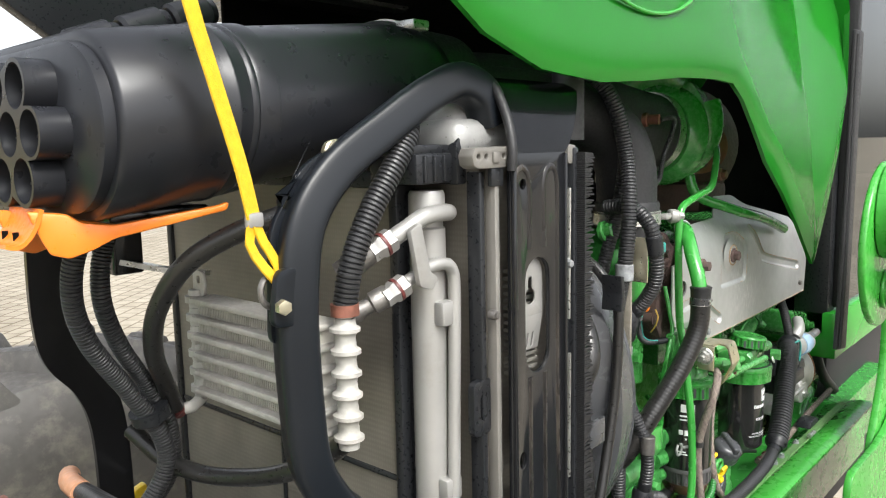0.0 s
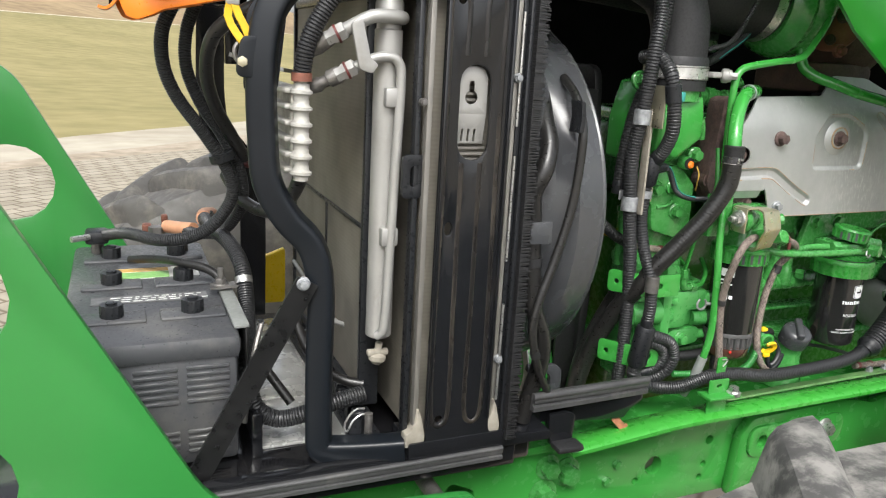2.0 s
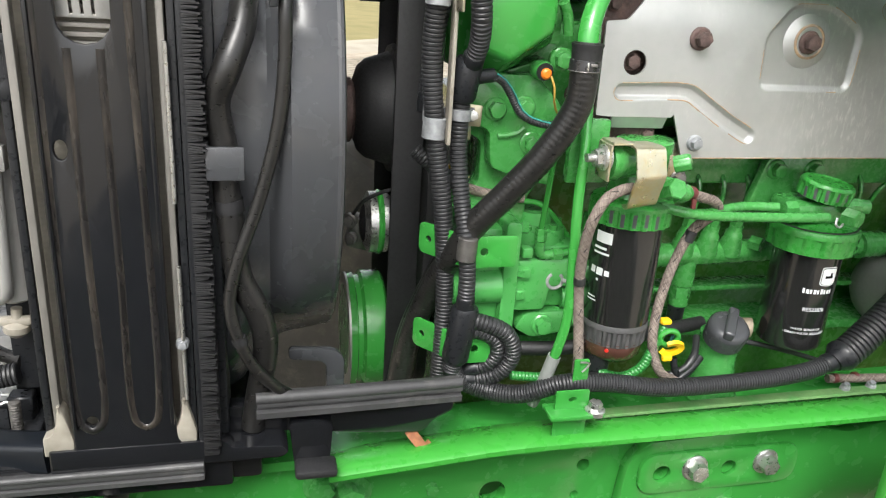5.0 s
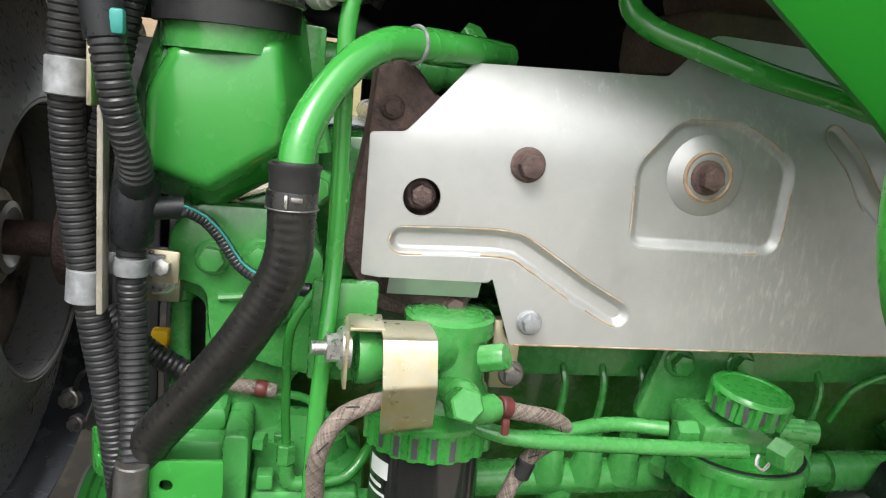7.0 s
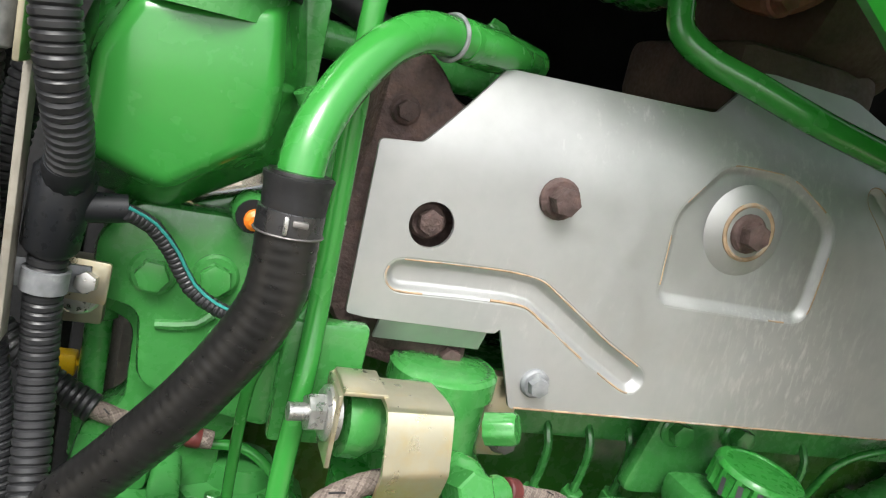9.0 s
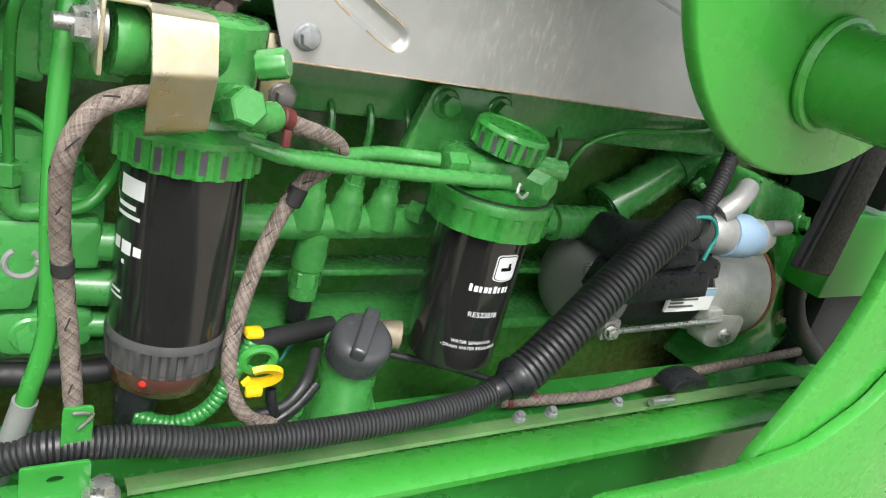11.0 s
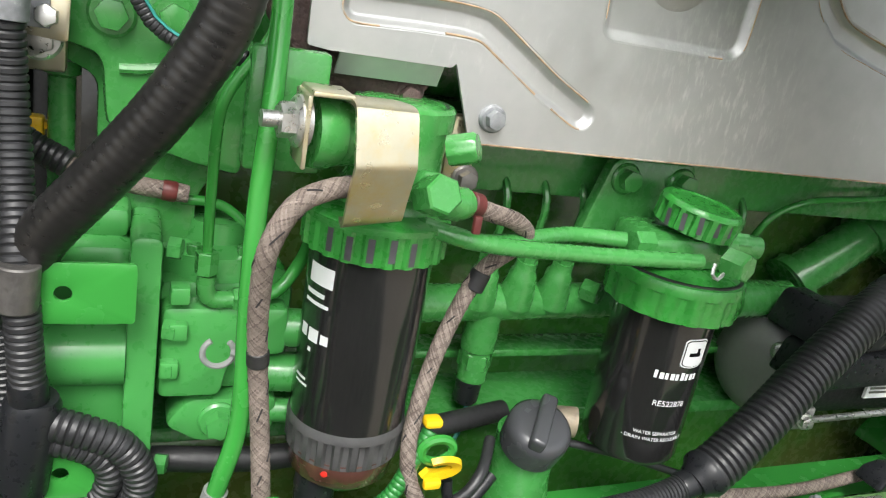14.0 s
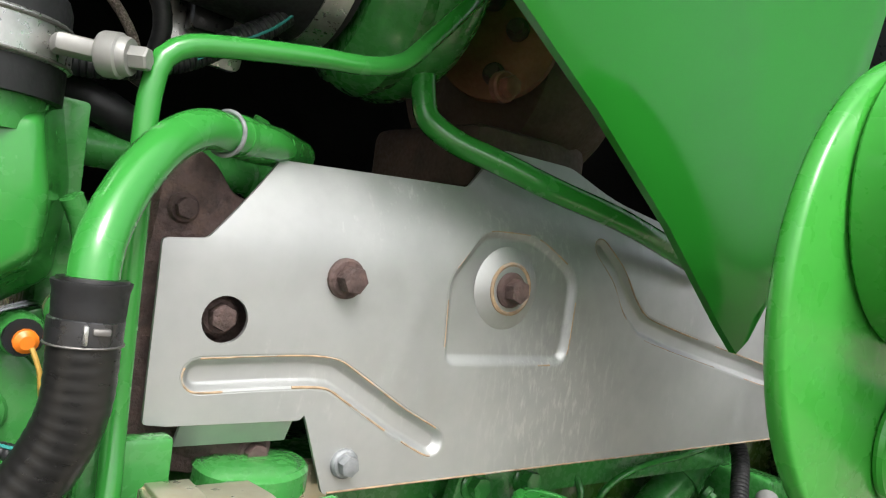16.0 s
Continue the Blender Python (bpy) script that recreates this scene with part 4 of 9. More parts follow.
# ---- air cleaner ----
def air_cleaner():
    t = thing("air_cleaner", (0.4, 0.78, 1.777), "large black plastic oval air cleaner with cyclone inlet tubes", "air filter")
    cy, wide, r = 0.726, 0.25, 0.0742

    def mid(x):
        return 1.8536 + 0.1285 * (x - 0.3)

    def oval(grow, n=28):
        pts = [(cy + wide + (r + grow) * math.sin(a), -(r + grow) * math.cos(a)) for a in [math.pi * i / n for i in range(n + 1)]]
        return pts + [(cy - (r + grow) * math.sin(a), (r + grow) * math.cos(a)) for a in [math.pi * i / n for i in range(n + 1)]]

    def shell(profile, material, name, label="", cap=True):
        b, rows = BM(), []
        for x, grow in profile:
            rows.append([b.verts.new((x, y, mid(x) + z)) for y, z in oval(grow)])
        for p, q in zip(rows, rows[1:]):
            for j in range(len(p)):
                b.faces.new((p[j], p[(j + 1) % len(p)], q[(j + 1) % len(p)], q[j]))
        if cap:
            b.faces.new(rows[0])
            b.faces.new(rows[-1])
        return part(name, b, material, t, label, angle=45)

    shell([(0.233, -0.006), (0.234, -0.002), (0.237, 0.0), (0.3, 0.0008), (0.328, 0.001), (0.3295, 0.0024), (0.332, 0.0024), (0.3335, 0.001), (0.342, 0.001), (0.3445, -0.0006), (0.347, 0.001), (0.35, 0.001), (0.352, -0.0008), (0.355, 0.0005), (0.372, 0.0), (0.374, -0.0025), (0.44, -0.003), (0.52, -0.004), (0.56, -0.006), (0.592, -0.011), (0.615, -0.02), (0.63, -0.034)], CLEANER, "canister")
    shell([(0.222, -0.011), (0.224, -0.0085), (0.236, -0.0085)], CLEANER, "front_collar")
    pitch, face, z0 = 0.042, 0.198, mid(0.2)
    spots = [(0.729 + pitch * k, z0) for k in range(7)] + [(0.75 + pitch * k, z0 + s * 0.0362) for s in (-1, 1) for k in range(6)]
    yc = 0.729 + pitch * 3
    rim = []
    for i in range(220):
        a = 2 * math.pi * i / 220
        d, far = Vector((math.cos(a), math.sin(a))), 0.0
        for y, z in spots:
            c = Vector((y - yc, z - z0))
            k = c.dot(d)
            q = 0.0212 ** 2 - (c.length_squared - k * k)
            if q > 0:
                far = max(far, k + math.sqrt(q))
        rim.append((yc + far * d.x, z0 + far * d.y))
    turn = pose(0, 0, 0, 0, 0, 90)
    part("tube_block", prism(rim, 0.036, 0, [ring(y, z, 0.0178, 22) for y, z in spots], m=Matrix.Translation((face + 0.036, 0, 0)) @ turn), CLEANER, t, "scalloped block of cyclone tubes", angle=40)
    for y, z in spots:
        ct = part("cyclone_tube", lathe([(face + 0.0015, 0.0179), (face + 0.012, 0.0165), (face + 0.033, 0.0125), (face + 0.0345, 0.004)], (0, y, z), (1, 0, 0), 20, cap=False), CLEANER, t)
        vb = BM()
        for a in (0, 60, 120):
            box(-0.008, 0.008, -0.0008, 0.0008, -0.0138, 0.0138, bm=vb, m=pose(face + 0.018, y, z, a + 20))
        lathe([(face + 0.008, 0.003), (face + 0.028, 0.005)], (0, y, z), (1, 0, 0), 10, bm=vb)
        part("swirl_vane", vb, PLASTIC, ct)
    oy, oz = 0.8, mid(0.63)
    part("outlet_sleeve", lathe([(0.6, 0.07), (0.618, 0.078), (0.64, 0.08), (0.66, 0.076), (0.74, 0.072)], (0, oy, oz), (1, 0, 0), 40), RUBBER, t)
    hc = part("hose_clamp", lathe([(0.632, 0.0815), (0.646, 0.0815)], (0, oy, oz), (1, 0, 0), 44), STEEL, t, "steel worm-drive hose clamp")
    part("clamp_screw", box(0.622, 0.65, oy - 0.066, oy - 0.036, oz + 0.062, oz + 0.074, 0.003), STEEL, hc)
    part("dust_valve_tray", box(0.25, 0.34, 0.72, 0.83, 1.768, 1.778, 0.003), BLACK_PAINT, t)
    k = thing("ribbed_inlet_duct", (0.4, 0.98, 1.96), "black segmented rubber duct behind the air cleaner", "duct")
    for i in range(3):
        x = 0.345 + 0.062 * i
        part("segment", lathe([(0, 0.017), (0.004, 0.021), (0.05, 0.022), (0.054, 0.018), (0.062, 0.016)], (x, 1.0, 1.94 + 0.021 * i), (1, 0, 0.33), 24), CLEANER, k)


air_cleaner()


def orange_latch():
    t = thing("orange_latch", (0.23, 0.73, 1.745), "bright orange plastic latch lever under the air cleaner", "latch")
    side = rounded([(-0.012, 1.782), (0.016, 1.778), (0.027, 1.771), (0.05, 1.768), (0.13, 1.779), (0.14, 1.782), (0.138, 1.775), (0.085, 1.764), (0.05, 1.757), (0.034, 1.749), (0.016, 1.743), (0.003, 1.747), (-0.002, 1.757), (-0.006, 1.768)], 0.003)
    part("lever", prism(side, 0.012, 0.002, m=pose(0.204, 0.733, 0, 0, 0, -24)), ORANGE, t)
    part("cheek", prism(side, 0.005, 0.0015, m=pose(0.2, 0.79, 0, 0, 0, -8)), ORANGE, t)
    bow = [(0.204, 0.764, 1.783), (0.199, 0.764, 1.77), (0.192, 0.764, 1.76), (0.184, 0.764, 1.755), (0.176, 0.764, 1.757)]
    part("hook", sweep(bow, 1, section=[(-0.031, -0.0016), (0.031, -0.0016), (0.031, 0.0016), (-0.031, 0.0016)], hint=(1, 0, 0.3), step=0.003), ORANGE, t)
    for y in (0.753, 0.776):
        part("slot", box(0.1885, 0.1925, y - 0.0012, y + 0.0012, 1.7585, 1.7655), DARK, t)


orange_latch()


def front_tube():
    t = thing("front_frame_tube", (0.42, 0.6, 1.186), "bent satin black steel tube guarding the cooling pack", "frame")
    pts = [(0.572, 0.585, 1.845), (0.56, 0.588, 1.872), (0.535, 0.595, 1.884), (0.505, 0.603, 1.873), (0.45, 0.612, 1.84), (0.395, 0.618, 1.803), (0.364, 0.619, 1.765), (0.352, 0.618, 1.715), (0.351, 0.617, 1.62), (0.357, 0.615, 1.558), (0.38, 0.612, 1.515), (0.408, 0.608, 1.482), (0.42, 0.605, 1.44), (0.42, 0.602, 1.3), (0.42, 0.599, 1.228), (0.4205, 0.598, 1.208), (0.424, 0.597, 1.2), (0.432, 0.594, 1.1965), (0.455, 0.587, 1.196), (0.5, 0.574, 1.198), (0.53, 0.566, 1.2)]
    sec = [(0.0172 * math.copysign(abs(math.cos(a)) ** 0.42, math.cos(a)), 0.0172 * math.copysign(abs(math.sin(a)) ** 0.42, math.sin(a))) for a in [2 * math.pi * (i + 0.5) / 28 for i in range(28)]]
    part("bent_tube", sweep(pts, 1, section=sec, hint=(0, -1, 0), step=0.006), BLACK_TUBE, t, angle=60)
    part("gusset", prism(rounded([(0.33, 1.665), (0.37, 1.665), (0.385, 1.785), (0.42, 1.805), (0.42, 1.835), (0.37, 1.81), (0.335, 1.76)], 0.012), 0.006, 0.001, [ring(0.352, 1.782, 0.006)], m=pose(0, 0.625, 0)), BLACK_TUBE, t)
    bolt(t, (0.404, 0.622, 1.82), (-0.1, -1, 0.1), 0.015, ZINC_YELLOW, label="yellow zinc bolt")
    part("ring_lug", prism(rounded([(0.318, 1.684, 0.012), (0.35, 1.684, 0.002), (0.35, 1.73, 0.002), (0.326, 1.732, 0.01)], 0.008), 0.008, 0.0015, m=pose(0, 0.604, 0)), BLACK_TUBE, t)
    bolt(t, (0.3265, 0.603, 1.702), (-0.2, -1, 0), 0.011, ZINC_YELLOW, washer=False)
    part("stay", prism(rounded([(0.345, 1.675), (0.358, 1.675), (0.358, 1.57), (0.345, 1.57)], 0.003), 0.004, 0.0005, [ring(0.3515, 1.66, 0.003, 10), ring(0.3515, 1.6, 0.003, 10)], m=pose(0, 0.632, 0)), DARK_STEEL, t)
    s = thing("battery_strut", (0.27, 0.6, 1.186), "flat black steel strut from tube to tray", "strut")
    sp = [(0.4, 0.585, 1.44), (0.33, 0.59, 1.31), (0.262, 0.585, 1.19)]
    part("strap", sweep(sp, 1, section=[(-0.0145, -0.0025), (0.0145, -0.0025), (0.0145, 0.0025), (-0.0145, 0.0025)], hint=(0, -1, 0)), STRUT, s)
    bolt(s, (0.394, 0.583, 1.437), (0, -1, 0), 0.0105, CLIP_GREY)


front_tube()


# ---- oil cooler and air-conditioning lines ----
def oil_cooler():
    t = thing("oil_cooler", (0.395, 0.73, 1.56), "pale alloy oil cooler of six stacked tubes", "oil cooler")
    z0, pitch = 1.572, 0.0195
    for k in range(6):
        z = z0 + k * pitch
        part("flat_tube", box(0.379, 0.411, 0.628, 0.84, z - 0.0035, z + 0.0035, 0.003), ALUM_PALE, t)
        part("end_bulge", lathe([(-0.0098, 0.0092), (-0.0052, 0.0095), (-0.0032, 0.0106), (-0.0018, 0.0135), (0.0014, 0.0135), (0.003, 0.0106), (0.005, 0.0095), (0.0098, 0.0092)], (0.396, 0.61, z), (0.04, 0, 1), 24), ALUM_PALE, t)
        part("end_bulge", lathe([(-0.0095, 0.008), (-0.004, 0.009), (-0.0035, 0.012), (0.0035, 0.012), (0.004, 0.009), (0.0095, 0.008)], (0.393, 0.846, z), (0, 0, 1), 20), ALUM_PALE, t)
        if k < 5:
            f = BM()
            for j in range(66):
                y = 0.634 + j * 0.0031
                box(0.3885, 0.4045, y, y + 0.0014, z + 0.0034, z + pitch - 0.0034, bm=f)
            part("corrugated_fin", f, FIN_GREY, t)["kind"] = "stuff"
    part("lug", prism(rounded([(0.83, 1.672), (0.852, 1.672), (0.852, 1.7), (0.83, 1.7)], 0.009), 0.004, 0.001, [ring(0.841, 1.69, 0.004, 12)], m=pose(0.397, 0, 0, 0, 0, 90)), ALUM_PALE, t)
    part("inlet_stub", lathe([(0, 0.007), (0.02, 0.007)], (0.396, 0.61, 1.672), (0, 0, 1), 16), ALUM_PALE, t)
    part("outlet_stub", sweep([(0.393, 0.846, 1.562), (0.385, 0.855, 1.55), (0.372, 0.862, 1.549)], 0.0065, 12), ALUM_PALE, t)


FIN_GREY = mat("dusty_cooler_fins", (0.42, 0.405, 0.365), 0.6, 0.2, var=0.2, scale=60, bump=0.1)
ALUM_PALE = mat("pale_dusty_alloy", (0.42, 0.41, 0.38), 0.55, 0.2, var=0.12, scale=40, bump=0.15, bscale=250, dirt=(0.28, 0.265, 0.225), dirt_low=0.55)
oil_cooler()


def receiver_drier():
    t = thing("receiver_drier", (0.503, 0.61, 1.31), "tall pale alloy receiver drier tube with bolted pipes", "drier")
    part("canister", lathe([(0, 0.012), (0.004, 0.0175), (0.4, 0.0175), (0.402, 0.0155), (0.41, 0.0155), (0.412, 0.0175), (0.432, 0.0175), (0.436, 0.016)], (0.503, 0.61, 1.347), (0.003, 0.002, 1), 36), WHITE_TUBE, t)
    part("back_strip", box(0.496, 0.508, 0.6245, 0.6315, 1.345, 1.78, 0.002), PLASTIC, t)
    vp = [(0.44, 0.6, 1.692), (0.455, 0.597, 1.7), (0.472, 0.592, 1.71), (0.49, 0.588, 1.7155), (0.505, 0.586, 1.714), (0.512, 0.586, 1.705), (0.5135, 0.586, 1.69), (0.511, 0.586, 1.6), (0.507, 0.586, 1.486), (0.503, 0.586, 1.38), (0.501, 0.587, 1.362), (0.494, 0.592, 1.355)]
    part("liquid_line", sweep(vp, 0.0062, 14), WHITE_TUBE, t)
    part("upper_line", sweep([(0.518, 0.6, 1.762), (0.514, 0.592, 1.762), (0.5, 0.588, 1.763), (0.475, 0.588, 1.761), (0.458, 0.592, 1.752), (0.44, 0.6, 1.741)], 0.0082, 16), WHITE_TUBE, t)
    part("joint_plate", prism(rounded([(0.447, 1.752), (0.461, 1.758), (0.472, 1.712), (0.482, 1.706), (0.474, 1.695), (0.458, 1.7)], 0.004), 0.006, 0.001, m=pose(0, 0.577, 0)), WHITE_TUBE, t)
    for at, r in (((0.436, 0.601, 1.739), 0.0115), ((0.448, 0.598, 1.697), 0.011)):
        part("union", lathe([(-0.012, r * 0.8), (-0.01, r), (0.004, r), (0.006, r * 0.85), (0.014, r * 0.85)], at, (-0.8, 0.25, -0.45), 6), WHITE_TUBE, t)
        part("red_mark", lathe([(-0.002, r * 1.03), (0.001, r * 1.03)], at, (-0.8, 0.25, -0.45), 16), RED, t)
    part("coupling", lathe([(0, 0.008), (0.004, 0.0105), (0.018, 0.0105), (0.02, 0.0075), (0.03, 0.0075), (0.034, 0.0095), (0.045, 0.008)], (0.444, 0.602, 1.694), (-0.8, 0.6, -0.5), 18, knurl=(0.006, 0.016, 18, 0.001)), DARK_STEEL, t)
    part("coupling", lathe([(0, 0.009), (0.02, 0.0115), (0.04, 0.009)], (0.43, 0.603, 1.735), (-0.7, 0.6, -0.5), 18), DARK_STEEL, t)
    for z in (1.667, 1.491):
        part("clip", box(0.494, 0.517, 0.583, 0.596, z - 0.012, z + 0.012, 0.003), WHITE_TUBE, t)
    part("valve", lathe([(0, 0.006), (0.006, 0.012), (0.012, 0.012), (0.016, 0.005), (0.03, 0.005)], (0.5, 0.605, 1.31), (0.1, 0, 1), 14), CREAM, t, "cream valve cap")
    part("valve_wing", box(0.486, 0.516, 0.6, 0.61, 1.322, 1.331, 0.003), CREAM, t)


receiver_drier()


def vent_connector():
    t = thing("black_connector", (0.51, 0.6, 1.79), "black moulded connector block under the top tube", "connector")
    part("block", box(0.468, 0.53, 0.588, 0.65, 1.79, 1.818, 0.003), PLASTIC, t)
    part("ledge", box(0.465, 0.522, 0.592, 0.65, 1.816, 1.826, 0.002), PLASTIC, t)
    for x in (0.476, 0.489, 0.502):
        part("rib", box(x, x + 0.004, 0.585, 0.6, 1.792, 1.816, 0.0015), PLASTIC, t)
    part("tower", prism(rounded([(0.516, 1.788), (0.53, 1.788), (0.532, 1.836), (0.524, 1.838), (0.516, 1.826)], 0.003), 0.03, 0.002, m=pose(0, 0.582, 0)), PLASTIC, t)


vent_connector()


# ---- hoses and cables in front of the pack ----
def hose_thing(name, pts, r, material, label, category="hose", ripple=None, sides=16, group=""):
    t = thing(name, pts[-1], label, category, group)
    part("run", sweep(pts, r, sides, ripple=ripple), material, t, angle=28 if ripple else 38)
    return t


h_ = hose_thing("cooler_hose", [(0.49, 0.62, 1.86), (0.475, 0.605, 1.835), (0.455, 0.6, 1.812), (0.423, 0.601, 1.77), (0.402, 0.604, 1.728), (0.396, 0.609, 1.69)], 0.0102, LOOM, "corrugated black hose into the oil cooler", ripple=(0.0042, 0.0016))
part("red_clamp", lathe([(0, 0.0125), (0.01, 0.0125)], (0.396, 0.609, 1.682), (0, 0, 1), 18), COPPER, h_, "rust red crimp ring")
h_ = hose_thing("cooler_hose", [(0.36, 0.64, 1.77), (0.335, 0.668, 1.757), (0.308, 0.705, 1.732), (0.302, 0.755, 1.685), (0.318, 0.8, 1.635), (0.345, 0.835, 1.59), (0.366, 0.857, 1.555)], 0.0092, HOSE, "smooth black hose sweeping down to the oil cooler end")
part("red_clamp", lathe([(0, 0.009), (0.008, 0.009)], (0.368, 0.86, 1.551), (0.5, 0.3, -0.4), 16), RED, h_)
hose_thing("cooler_hose", [(0.396, 0.615, 1.566), (0.397, 0.64, 1.548), (0.395, 0.7, 1.515), (0.393, 0.77, 1.49), (0.378, 0.83, 1.482), (0.36, 0.87, 1.492), (0.345, 0.92, 1.52)], 0.0095, HOSE, "smooth black return hose below the oil cooler")
c1 = hose_thing("battery_cable", [(0.27, 0.79, 1.775), (0.252, 0.8, 1.735), (0.252, 0.812, 1.69), (0.266, 0.82, 1.651), (0.308, 0.838, 1.59), (0.34, 0.842, 1.535), (0.345, 0.845, 1.5), (0.318, 0.852, 1.456), (0.285, 0.865, 1.434), (0.244, 0.885, 1.426), (0.2, 0.95, 1.423), (0.165, 1.03, 1.404)], 0.0088, LOOM, "corrugated black battery cable curving onto the battery", "cable", (0.0036, 0.0013), group="battery cables")
part("terminal_clamp", box(0.132, 0.17, 1.022, 1.064, 1.388, 1.41, 0.007), PLASTIC, c1, "black battery terminal clamp")
part("clamp_bolt", lathe([(0, 0.005), (0.03, 0.005)], (0.14, 1.025, 1.402), (-0.9, -0.5, 0), 8), STEEL, c1)
c2 = hose_thing("battery_cable", [(0.3, 0.8, 1.78), (0.285, 0.815, 1.74), (0.282, 0.822, 1.69), (0.3, 0.832, 1.64), (0.335, 0.85, 1.585), (0.36, 0.86, 1.53), (0.362, 0.87, 1.48), (0.34, 0.89, 1.44), (0.31, 0.94, 1.42), (0.285, 1.01, 1.413)], 0.0082, LOOM, "second corrugated cable leading to an orange boot", "cable", (0.0036, 0.0013), group="battery cables")
part("orange_boot", sweep([(0.3, 0.985, 1.418), (0.28, 1.015, 1.414), (0.262, 1.05, 1.41)], 0.0112, 16), PEACH, c2, "peach orange rubber terminal boot")
part("bundle_tie", lathe([(-0.006, 0.02), (0.006, 0.02)], (0.332, 0.846, 1.56), (0.3, 0.05, -0.9), 16), PLASTIC, c2)
c3 = hose_thing("battery_cable", [(0.33, 1.06, 1.425), (0.32, 1.0, 1.432), (0.325, 0.93, 1.43), (0.34, 0.86, 1.425), (0.352, 0.81, 1.4), (0.352, 0.765, 1.35), (0.344, 0.71, 1.31), (0.338, 0.67, 1.28), (0.346, 0.646, 1.245), (0.372, 0.64, 1.229), (0.41, 0.628, 1.238), (0.44, 0.622, 1.25), (0.49, 0.625, 1.258)], 0.0112, LOOM, "thick corrugated cable dropping beside the battery", "cable", (0.0042, 0.0015), group="battery cables")
part("orange_boot", sweep([(0.34, 1.09, 1.42), (0.325, 1.05, 1.428), (0.318, 1.0, 1.433)], 0.0128, 16), PEACH, c3, "orange rubber sleeve")
part("cable_clamp", lathe([(-0.005, 0.013), (0.005, 0.013)], (0.352, 0.79, 1.383), (0.0, -0.4, -0.6), 18), STEEL, c3, "bare steel hold clamp")
hose_thing("battery_cable", [(0.2, 0.96, 1.378), (0.235, 0.92, 1.388), (0.27, 0.87, 1.394), (0.315, 0.83, 1.385), (0.34, 0.79, 1.345), (0.36, 0.72, 1.29), (0.4, 0.68, 1.23)], 0.0068, HOSE, "smooth dark cable over the battery edge", "cable", group="battery cables")
k_ = thing("copper_terminal", (0.25, 1.07, 1.4), "corroded copper coloured terminal lugs", "terminal")
part("lug", box(0.222, 0.238, 1.064, 1.082, 1.395, 1.411, 0.004), COPPER, k_)
part("lug", box(0.254, 0.265, 1.074, 1.09, 1.408, 1.424, 0.003), COPPER, k_)
part("grey_nut", lathe([(0, 0.014), (0.02, 0.014)], (0.245, 1.05, 1.39), (0, 0, 1), 6), DARK_STEEL, k_)
k_ = thing("battery_hold_down", (0.33, 0.72, 1.3), "dusty dark steel battery hold-down strip with bolt", "bracket")
part("strip", box(0.317, 0.337, 0.64, 0.815, 1.364, 1.37, 0.002), GREY_RUBBER, k_)
part("drop", box(0.331, 0.336, 0.64, 0.78, 1.3, 1.366, 0.002), STRUT, k_)
part("tongue", sweep([(0.305, 0.798, 1.374), (0.335, 0.795, 1.376), (0.36, 0.79, 1.38)], 1, section=[(-0.012, -0.0015), (0.012, -0.0015), (0.012, 0.0015), (-0.012, 0.0015)], hint=(0, 0, 1)), DARK_STEEL, k_)
bolt(k_, (0.32, 0.798, 1.376), (0, 0, 1), 0.014, DARK_STEEL)
part("stud", lathe([(0, 0.0045), (0.022, 0.0045)], (0.32, 0.798, 1.38), (0, 0, 1), 10), DARK_STEEL, k_)
k_ = thing("cable_tie_lever", (0.35, 0.65, 1.28), "small grey latch lever on the battery side", "lever")
part("arm", sweep([(0.355, 0.66, 1.36), (0.345, 0.645, 1.335), (0.335, 0.635, 1.29), (0.327, 0.63, 1.235)], 0.004, 8), DARK_STEEL, k_)
k_ = thing("air_cleaner_bracket", (0.36, 0.95, 1.3), "black painted bracket bar rising to the air cleaner", "bracket")
part("bar", sweep([(0.35, 1.12, 1.79), (0.348, 1.125, 1.62), (0.358, 1.13, 1.57), (0.395, 1.14, 1.52), (0.418, 1.15, 1.46), (0.422, 1.15, 1.2)], 1, section=[(-0.024, -0.004), (0.024, -0.004), (0.024, 0.004), (-0.024, 0.004)], hint=(0, -1, 0)), BLACK_PAINT, k_)
part("arm", sweep([(0.36, 0.95, 1.705), (0.41, 0.93, 1.69), (0.44, 0.9, 1.685)], 1, section=[(-0.012, -0.003), (0.012, -0.003), (0.012, 0.003), (-0.012, 0.003)], hint=(0, 0, 1)), STEEL, k_)
part("second_bar", box(0.35, 0.385, 0.94, 0.956, 1.69, 1.79, 0.003), BLACK_PAINT, k_)


